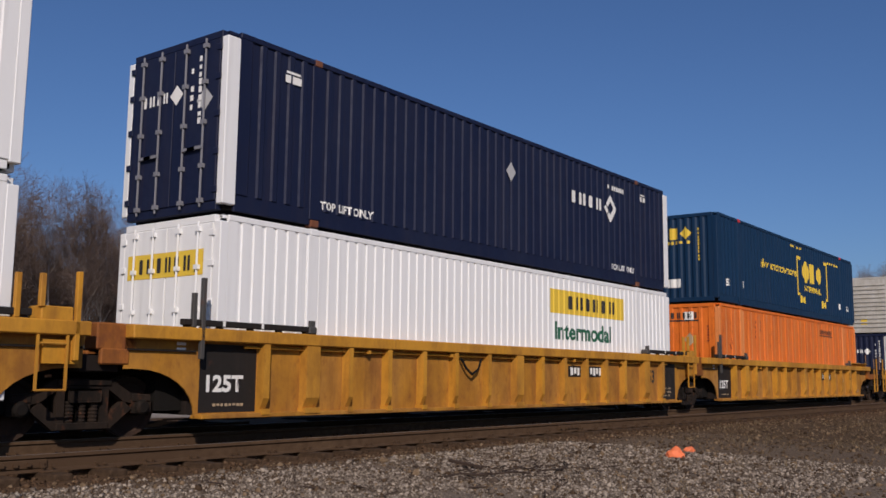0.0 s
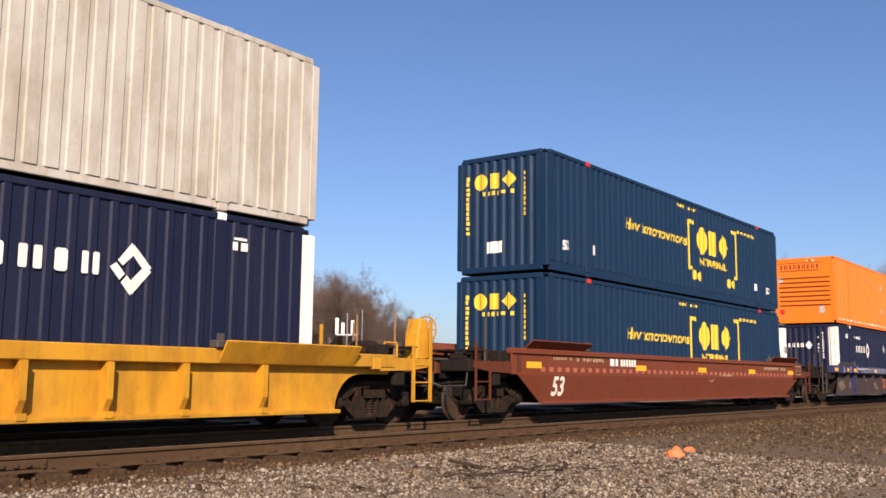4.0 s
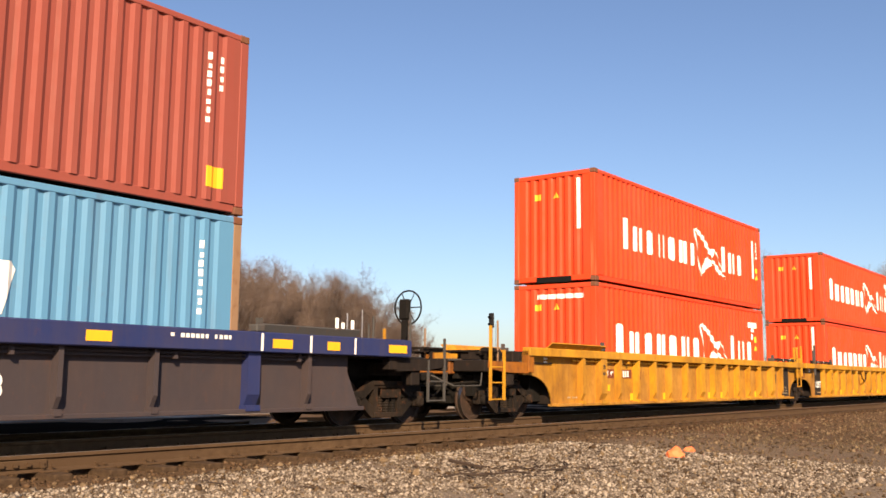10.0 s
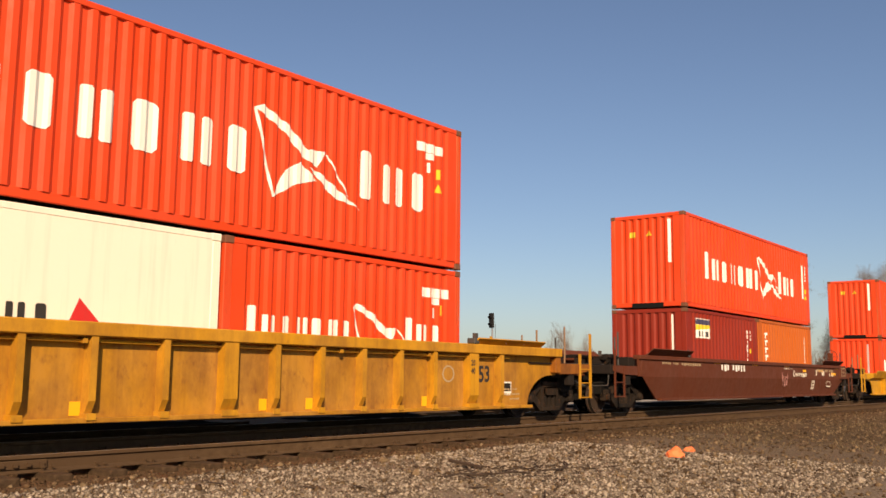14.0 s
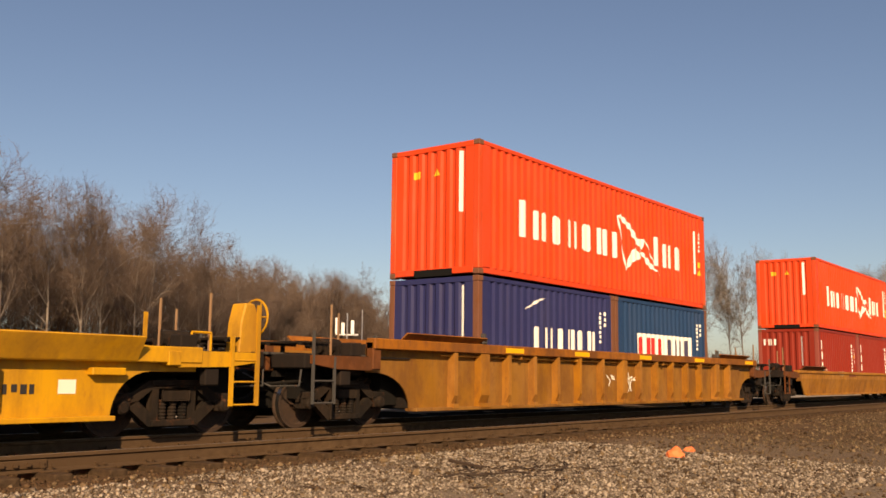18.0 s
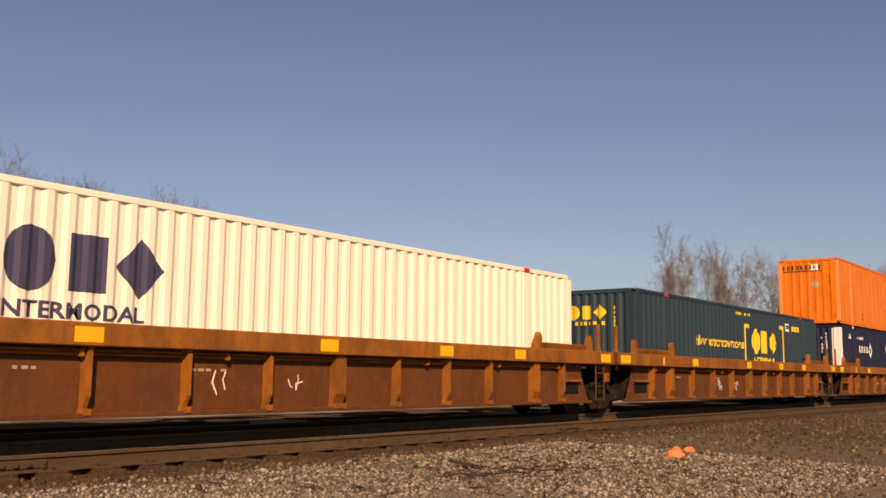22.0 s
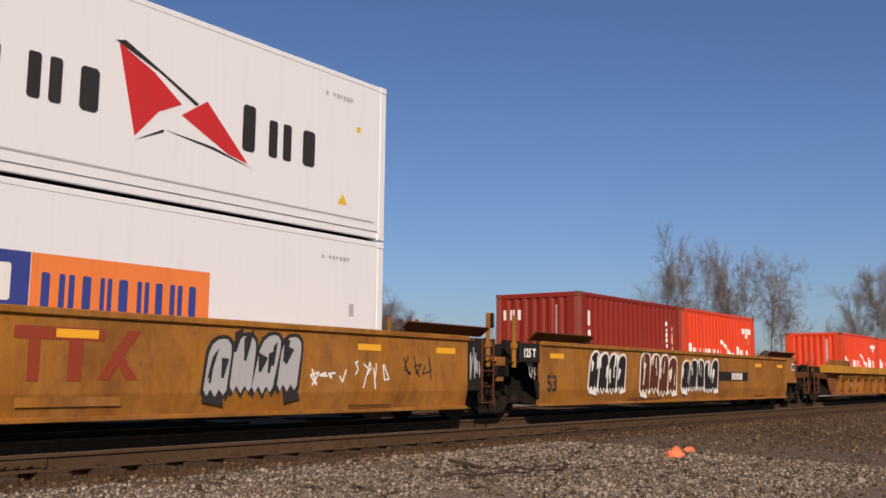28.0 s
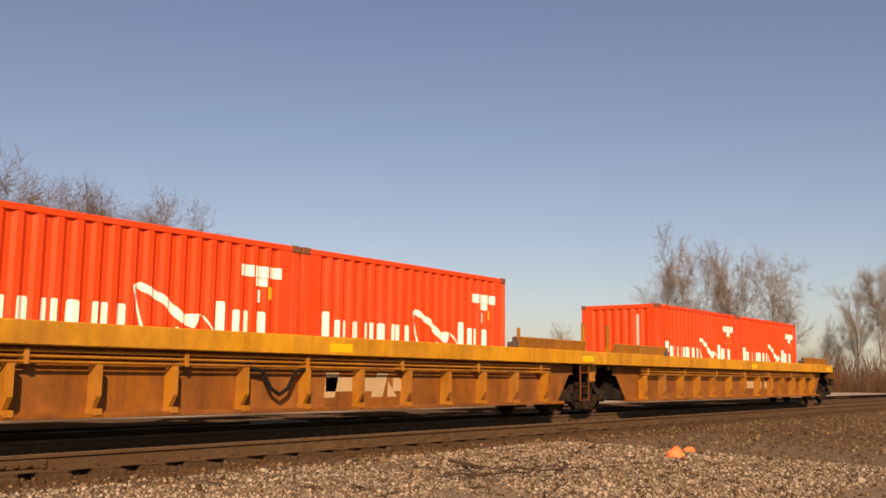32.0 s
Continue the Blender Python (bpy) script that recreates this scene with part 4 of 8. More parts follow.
def walkway(e, reach, hw, c1):
    bm = bmesh.new()
    a, b = min(e * 8.5, e * reach), max(e * 8.5, e * reach)
    for y in (-0.52, 0.0, 0.52):
        box(bm, a, b, y - 0.16, y + 0.16, 1.23, 1.27)
    return bm


GRIMED = {"ochre_wagon_paint": RUSTCHORD, "amber_wagon_paint": RUSTY, "bright_yellow_wagon_paint": BRIGHT_OCHRE, "oxide_brown_wagon_paint": DARKBROWN, "dark_brown_wagon_paint": DARKBROWN, "dirty_grey_wagon_paint": SHADE_DARK}
STEPS = {"ochre_wagon_paint": OCHRE_RIB, "bright_yellow_wagon_paint": BRIGHT_OCHRE, "amber_wagon_paint": RUSTY, "rust_brown_wagon_paint": RUSTY, "orange_rust_wagon_paint": RUSTY, "oxide_brown_wagon_paint": DARKBROWN, "dark_brown_wagon_paint": DARKBROWN}


def coupled_end(ob, style, e, mat, hw, c1, step_mat):
    """Steps, end sill, platform, coupler, hoses and grab bars of an outer end."""
    span = lambda a, b: (min(e * a, e * b), max(e * a, e * b))
    part("end_sill", shared(("es", style, e), SHADE_DARK, lambda: bx(e * 11.1 - 0.12, e * 11.1 + 0.12, -hw + 0.05, hw - 0.05, 1.0, 1.24, bevel=0.02)), SHADE_DARK, ob)
    part("draft_gear", shared(("dg", style, e), UNDER, lambda: box(bx(*span(10.6, 11.55), -0.2, 0.2, 0.66, 0.98, bevel=0.03), *span(11.5, 11.82), -0.15, 0.13, 0.68, 0.98, bevel=0.05)), TRUCK, ob)
    yellow = step_mat is OCHRE_RIB or step_mat is BRIGHT_OCHRE
    for y in (-1, 1):
        yy = y * (hw - 0.02)
        x0, x1 = e * 10.55, e * 11.05

        def ladder():
            bm = bmesh.new()
            w = 0.03 if yellow else 0.017
            for x, top in ((x0, 1.46 if yellow else 1.20), (x1, 1.95 if yellow else 1.62)):
                box(bm, x - w, x + w, yy - 0.022, yy + 0.022, 0.42, top)
            for z in (0.44, 0.78, 1.10) if yellow else (0.44, 0.80):
                rod(bm, (x0, yy, z), (x1, yy, z), 0.016)
            return bm
        part("ladder", shared(("lad", style, e, y), step_mat, ladder), step_mat, ob)
        part("side_beam", shared(("sb", style, e, y), mat, lambda: prism(bmesh.new(), [(e * 9.6, 1.22), (e * 11.1, 1.22), (e * 11.1, 1.08), (e * 10.5, 1.0), (e * 9.6, 0.98)][::e], min(yy, yy - y * 0.10), max(yy, yy - y * 0.10))), mat, ob)
        part("chord_stop", shared(("cs", style, e, y), mat, lambda: bx(*span(9.40, 9.62), min(yy + y * 0.03, yy - y * 0.16), max(yy + y * 0.03, yy - y * 0.16), 1.0, c1 - 0.06, bevel=0.015)), mat, ob)

        def grab():
            bm = bmesh.new()
            for x in (e * 9.95, e * 10.3):
                rod(bm, (x, yy - y * 0.2, 1.22), (x, yy - y * 0.2, 1.50), 0.02)
            rod(bm, (e * 9.95, yy - y * 0.2, 1.50), (e * 10.3, yy - y * 0.2, 1.50), 0.02)
            return bm
        if style == "low":
            part("grab_bar", shared(("grab", style, e, y), mat, grab), mat, ob)

    def crossing():
        bm = bmesh.new()
        for k in range(5):
            box(bm, e * (10.62 + 0.13 * k) - 0.045, e * (10.62 + 0.13 * k) + 0.045, -hw + 0.12, hw - 0.12, 1.42, 1.45)
        for y in (-hw + 0.2, -0.5, 0.5, hw - 0.2):
            box(bm, *span(10.56, 11.2), y - 0.025, y + 0.025, 1.38, 1.42)
            box(bm, e * 10.85 - 0.03, e * 10.85 + 0.03, y - 0.025, y + 0.025, 1.22, 1.40)
        return bm
    part("crossover_platform", shared(("cross_p", style, e), SHADE_DARK, crossing), SHADE_DARK, ob, "dark open grating across the wagon end")

    def cylinder():
        bm = bmesh.new()
        rod(bm, (e * 9.75, -0.72, 1.40), (e * 10.25, -0.72, 1.40), 0.14, 12)
        rod(bm, (e * 10.25, -0.72, 1.40), (e * 10.5, -0.72, 1.40), 0.05, 8)
        box(bm, *span(9.82, 9.90), -0.86, -0.58, 1.22, 1.42)
        box(bm, *span(10.08, 10.16), -0.86, -0.58, 1.22, 1.42)
        return bm
    part("brake_cylinder", shared(("bcyl", e), TRUCK, cylinder), TRUCK, ob)
    part("valve_box", shared(("valve", style, e), SHADE_DARK, lambda: bx(*span(9.72, 10.02), -hw + 0.16, -hw + 0.42, 1.22, 1.46, bevel=0.02)), SHADE_DARK, ob)
    part("retainer_box", shared(("retain", style, e), SHADE_DARK, lambda: bx(*span(10.1, 10.36), -hw + 0.06, -hw + 0.2, 0.72, 0.98, bevel=0.02)), SHADE_DARK, ob)

    def lever():
        bm = bmesh.new()
        pts = [(e * 11.24, -hw + 0.1, 0.98), (e * 11.26, -hw + 0.12, 0.72), (e * 11.28, -0.7, 0.70), (e * 11.5, -0.25, 0.92)]
        for a, b in zip(pts[:-1], pts[1:]):
            rod(bm, a, b, 0.015, 5)
        return bm
    part("uncoupling_lever", shared(("lever", style, e), DARKBAR, lever), DARKBAR, ob)

    pm = DARKBAR if style in ("panel", "smooth") else TANPOST
    for x, y, h in ((9.75, -0.75, 2.0), (10.35, -1.15, 2.1), (10.9, 0.4, 1.95)):
        part("hand_rail", shared(("hr", style, e, x), pm, lambda: rod(bmesh.new(), (e * x, y, 1.22), (e * x, y, h), 0.022, 6)), pm, ob)

    def hose():
        bm = bmesh.new()
        pts = [(e * 11.2, -0.35, 0.85), (e * 11.35, -0.36, 0.62), (e * 11.5, -0.34, 0.50), (e * 11.72, -0.28, 0.47)]
        for a, b in zip(pts[:-1], pts[1:]):
            rod(bm, a, b, 0.024)
        return bm
    part("air_hose", shared(("hose", e), UNDER, hose), UNDER, ob)


def brake_wheel(parent, x, y, z, mat, r=0.28, housed=False):
    bm = bmesh.new()
    n = 20
    for i in range(n):
        a, b = 2 * math.pi * i / n, 2 * math.pi * (i + 1) / n
        rod(bm, (x, y + r * math.cos(a), z + r * math.sin(a)), (x, y + r * math.cos(b), z + r * math.sin(b)), 0.018, 5)
    for i in range(6):
        a = 2 * math.pi * i / 6
        rod(bm, (x, y, z), (x, y + r * math.cos(a), z + r * math.sin(a)), 0.012, 4)
    part("brake_wheel", bm, mat, parent, "spoked hand brake wheel")
    if housed:
        h = prism(bmesh.new(), [(x - 0.46, 1.1), (x - 0.08, 1.1), (x - 0.08, z + 0.02), (x - 0.16, z + 0.2), (x - 0.34, z + 0.2), (x - 0.42, z - 0.1)], y - 0.16, y + 0.16)
        bmesh.ops.bevel(h, geom=h.edges[:], offset=0.02, segments=1, affect="EDGES")
        part("brake_housing", h, mat, parent)
        part("brake_shaft", rod(bmesh.new(), (x - 0.1, y, z), (x + 0.02, y, z), 0.04, 8), mat, parent)
    else:
        part("brake_stand", box(bx(x - 0.16, x - 0.03, y - 0.12, y + 0.12, z - 0.25, z + 0.16, bevel=0.03), x - 0.13, x - 0.06, y - 0.06, y + 0.06, 1.2, z - 0.2), mat, parent)


FLAT = [(-99.0, 0.0), (99.0, 0.0)]


def plate(parent, name, mat, polys, y, label=""):
    """Painted shapes on a wagon's near side, in x and z."""
    place = lambda s, z, w: Vector((s, y + w, z))
    for k, group in enumerate([[p] for p in polys] if len(polys) <= 16 else [polys]):
        part(name, on_wall(group, FLAT, place, 0.003 + 0.0006 * (k % 5)), mat, parent, label)


def words_on(parent, name, mat, words, size, x, z, y, wide=0.85, bold=0.012, lean=0.0, knee=9.0):
    place = lambda s, zz, w: Vector((s, y + w + lean * max(0.0, knee - zz), zz))
    return part(name, lettered(words, size, x, z, FLAT, place, 0.003, wide, bold), mat, parent)


# ---- the train's containers ----
def sh(name, mat, polys, ident=0):
    return ("shape", name, mat, polys, ident)


def wd(name, mat, words, ident, size, s, z, wide=0.85, bold=0.012, slant=0.0):
    return ("words", name, mat, words, ident, size, s, z, wide, bold, slant)


def bird(s, z, k=1.0):
    """The emblem as plain swept shapes, its lower left at (s, z)."""
    ps = [[(-0.43, 1.42), (-0.24, 1.50), (0.31, 1.28), (0.21, 1.15)], [(0.21, 1.15), (0.31, 1.28), (0.81, 0.92), (0.66, 0.80)],
          [(0.66, 0.80), (0.81, 0.96), (1.19, 0.98), (1.01, 0.68)], [(0.0, 0.0), (0.26, 0.5), (0.61, 0.70), (1.01, 0.45), (0.51, 0.30)],
          [(0.81, 0.65), (1.06, 0.60), (2.16, 0.08), (2.01, 0.14), (1.41, 0.22)], [(-0.43, 1.40), (-0.37, 1.40), (0.04, 0.02), (-0.01, 0.0)],
          [(1.21, 0.95), (1.26, 0.95), (1.81, 0.30), (1.76, 0.30)]]
    return [[(s + a * k, z + b * k) for a, b in p] for p in ps]


def ribbon(s0, s1, z0, z1, n, seed):
    """Small unreadable lettering: a row of short bars."""
    rnd = random.Random(seed)
    out, w = [], (s1 - s0) / n
    for i in range(n):
        if rnd.random() < 0.85:
            out.append(rect(s0 + i * w, s0 + i * w + w * rnd.uniform(0.5, 0.8), z0 + (z1 - z0) * rnd.choice((0, 0, 0.2)), z1))
    return out


def column(s0, s1, z0, z1, n, seed):
    rnd = random.Random(seed)
    h = (z1 - z0) / n
    return [rect(s0 + rnd.choice((0, 0.2)) * (s1 - s0), s1, z0 + i * h, z0 + i * h + h * rnd.uniform(0.5, 0.85)) for i in range(n) if rnd.random() < 0.9]


def tee(s, z):
    return [rect(s, s + 0.26, z - 0.02, z + 0.16), rect(s + 0.29, s + 0.56, z - 0.02, z + 0.16), rect(s + 0.59, s + 0.84, z - 0.02, z + 0.16), rect(s + 0.30, s + 0.54, z - 0.16, z - 0.03), rect(s + 0.34, s + 0.42, z - 0.42, z - 0.22)]


def red_long(name_z=0.0, kind="bars", end="upright"):
    big = kind == "tee"
    n0, n1, b0, u0, u1, top = (1.08, 6.72, 7.06, 9.12, 11.18, 1.74) if big else (1.52, 6.52, 6.79, 8.50, 10.55, 1.68)
    ms = [sh("name_marking", WHITE_M, signs(LINER_A, n0, n1, 0.98 + name_z, top - 0.02 + name_z, first=1.24) + signs(LINER_B, u0, u1, 1.02 + name_z, top + 0.02 + name_z, first=1.2), kind + str(name_z)),
          sh("emblem", WHITE_M, bird(b0, 0.70 + name_z), kind + str(name_z))]
    if kind == "bars":
        ms += [sh("number_bar", WHITE_M, [rect(11.40, 11.47, 1.04, 2.36)] + column(11.72, 11.80, 1.5, 2.36, 7, 2), kind), sh("warning_marking", YELLOW_M, [rect(11.70, 11.82, 1.25, 1.42), [(11.66, 1.02), (11.86, 1.02), (11.76, 1.2)]], kind)]
    else:
        ms += [sh("number_bar", WHITE_M, tee(10.76, 2.26), kind), sh("warning_marking", YELLOW_M, [rect(11.4, 11.5, 1.75, 1.95), [(11.35, 1.48), (11.55, 1.48), (11.45, 1.65)]], kind)]
    es = [sh("number_stripe", WHITE_M, [rect(0.44, 0.53, 1.36, 2.69)] if end == "upright" else [rect(0.35, 1.75, 2.50, 2.62)], end)]
    es += [sh("warning_marking", YELLOW_M, [rect(1.60, 1.80, 2.20, 2.36), [(1.05, 2.22), (1.25, 2.22), (1.15, 2.40)]], "y" + end)]
    return dict(name="shipping_container", label="bright red corrugated shipping container with white markings", L=12.192, mat=RED, posts=RED_POST, marks=ms, end_marks=es)


def red_short():
    ms = [sh("name_marking", WHITE_M, signs(LINER_A, 0.49, 2.92, 0.88, 1.42, first=1.24) + signs(LINER_B, 4.34, 5.48, 0.92, 1.46, first=1.2)), sh("emblem", WHITE_M, bird(3.22, 0.62, 0.75)),
          sh("number_bar", WHITE_M, tee(4.83, 2.02)), sh("warning_marking", YELLOW_M, [rect(5.40, 5.50, 1.66, 1.86)])]
    return dict(name="shipping_container", label="short bright red shipping container with white markings", L=6.058, H=2.591, mat=RED, posts=RED_POST, marks=ms, end_marks=[sh("number_stripe", WHITE_M, [rect(0.60, 0.69, 0.85, 2.30)])])


def navy_box(side, end="waves", top=False):
    n0 = 2.85 if side == "early" else 10.62
    e0 = n0 + 1.68
    ms = [sh("name_marking", WHITE_M, signs(NAVY_NAME, n0, n0 + 1.58, 1.77, 2.07), side),
          sh("emblem", WHITE_M, [[(e0, 1.9), (e0 + 0.16, 1.73), (e0 + 0.24, 1.82), (e0 + 0.10, 1.97)], [(e0 + 0.18, 1.70), (e0 + 0.33, 1.53), (e0 + 0.42, 1.66), (e0 + 0.27, 1.80)], [(e0 + 0.36, 1.54), (e0 + 0.66, 1.88), (e0 + 0.56, 1.97), (e0 + 0.30, 1.70)], [(e0 + 0.12, 2.0), (e0 + 0.33, 2.26), (e0 + 0.40, 2.12), (e0 + 0.20, 1.93)], [(e0 + 0.36, 2.24), (e0 + 0.66, 1.94), (e0 + 0.56, 1.86), (e0 + 0.32, 2.12)]], side),
          sh("placard_holder", GREY_M, [diamond(7.98, 2.04, 0.19, 0.22)], side), sh("capacity_marking", WHITE_M, [rect(1.24, 1.56, 2.50, 2.54), rect(1.22, 1.34, 2.34, 2.47), rect(1.38, 1.58, 2.34, 2.47)], side),
          sh("number_bar", WHITE_M, ribbon(2.6 if side == "early" else 2.84, 3.85, 2.36, 2.47, 9, 5) if not top else ribbon(12.5, 13.45, 2.40, 2.52, 8, 5), side + str(top)),
          sh("capacity_marking", WHITE_M, [rect(14.42, 14.68, 2.52, 2.56), rect(14.40, 14.50, 2.36, 2.49), rect(14.56, 14.70, 2.36, 2.49)], "far" + side),
          sh("rear_post_paint", WHITE_M, [rect(15.86, 15.98, 0.20, 2.78)], side)]
    if top:
        ms += [wd("notice_lettering", WHITE_M, "TOP LIFT ONLY", "tl", 0.19, 2.13, 0.34, 1.0, 0.006), wd("notice_lettering", WHITE_M, "TOP LIFT ONLY", "tr", 0.19, 12.7, 0.34, 1.0, 0.006)]
    es = [sh("name_marking", WHITE_M, signs(NAVY_NAME, 1.44, 2.12, 1.92, 2.10), "e"), sh("emblem", WHITE_M, [diamond(1.22, 2.01, 0.17, 0.17)], "e"),
          sh("placard_holder", GREY_M, [diamond(2.26, 1.80, 0.15, 0.18)] if not top else [diamond(0.50, 1.83, 0.20, 0.20)], "e" + str(top)), sh("number_column", WHITE_M, column(0.58, 0.66, 1.45, 2.60, 9, 4) + column(0.78, 0.86, 1.70, 2.60, 6, 9), "e")]
    if end == "waves":
        es += [sh("white_end_post", WHITE_M, [rect(0.152, 0.40, 0.18, 2.78)], "post"), sh("white_end_post", WHITE_M, [rect(2.19, 2.439, 0.18, 2.78)], "post2")]
    return dict(name="domestic_container", label="long navy blue container with white corner posts", L=16.154, W=2.591, H=2.908, mat=NAVY, frame=NAVY, posts=WHITE, bars=mark("galvanised_bar", (0.20, 0.20, 0.22)), side="ribs", pitch=0.305, end=end, skirt=0.30 if top else 0.16, marks=ms, end_marks=es, cast=WHITE if not top else CORNER, post_w=0.16 if not top else 0.26)


def teal_box(mat=TEAL, label="long dark teal container with yellow markings", number=False):
    ms = [wd("slogan_lettering", YELLOW_M, "How tomorrow moves", "s", 0.42, 4.02, 1.52, 1.02, 0.010, 0.15),
          sh("bracket", YELLOW_M, [rect(8.20, 8.30, 0.82, 2.34), rect(8.30, 8.62, 2.22, 2.34), rect(8.30, 8.52, 0.82, 0.92)], "a"), sh("bracket", YELLOW_M, [rect(12.04, 12.14, 0.82, 2.44), rect(11.72, 12.04, 2.32, 2.44), rect(11.86, 12.04, 0.82, 0.92)], "b"),
          sh("trade_mark", YELLOW_M, blocks(8.82, 11.42, 1.36, 2.22, 3), "t"), wd("kind_lettering", YELLOW_M, "INTERMODAL", "k", 0.30, 8.98, 1.04, 1.18, 0.012),
          sh("wheel_marking", YELLOW_M, [disc(8.60, 0.68, 0.15), disc(9.02, 0.66, 0.15), disc(11.42, 0.64, 0.15), disc(11.82, 0.64, 0.15)], "w"),
          sh("number_bar", YELLOW_M, ([] if number else ribbon(12.3, 13.9, 2.40, 2.50, 10, 3)) + ribbon(7.4, 8.85, 2.62, 2.70, 12, 8), "n"),
          wd("length_lettering", WHITE_M, "53", "53", 0.30, 0.78, 0.58, 1.0, 0.014), wd("length_lettering", WHITE_M, "53", "53r", 0.30, 15.0, 0.58, 1.0, 0.014), sh("notice", WHITE_M, [rect(2.22, 2.38, 0.60, 0.84), rect(13.85, 14.0, 0.60, 0.84)], "no")]
    es = [sh("trade_mark", YELLOW_M, blocks(0.84, 2.08, 2.06, 2.48, 3) + ribbon(0.84, 2.06, 1.92, 2.02, 9, 2), "e"), sh("number_column", YELLOW_M, column(2.24, 2.32, 0.75, 2.46, 14, 2) + column(0.60, 0.66, 1.35, 2.46, 9, 4), "e"), sh("notice", WHITE_M, [rect(1.26, 1.72, 0.50, 0.78)], "e")]
    if number:
        ms += [sh("number_bar", YELLOW_M, [rect(13.05 + 0.155 * i, 13.16 + 0.155 * i, 2.30, 2.49) for i in range(6)], "num"), sh("notice", WHITE_M, [rect(12.36, 12.86, 2.28, 2.56)], "plate"), sh("notice", BLACK_M, ribbon(12.40, 12.82, 2.33, 2.51, 4, 3), "plate2")]
    return dict(name="domestic_container", label=label, L=16.154, W=2.591, H=2.908, mat=mat, side="waves", pitch=0.31, skirt=0.26, marks=ms, end_marks=es, lift_posts=mat, cast=mat, tag=RED_M)


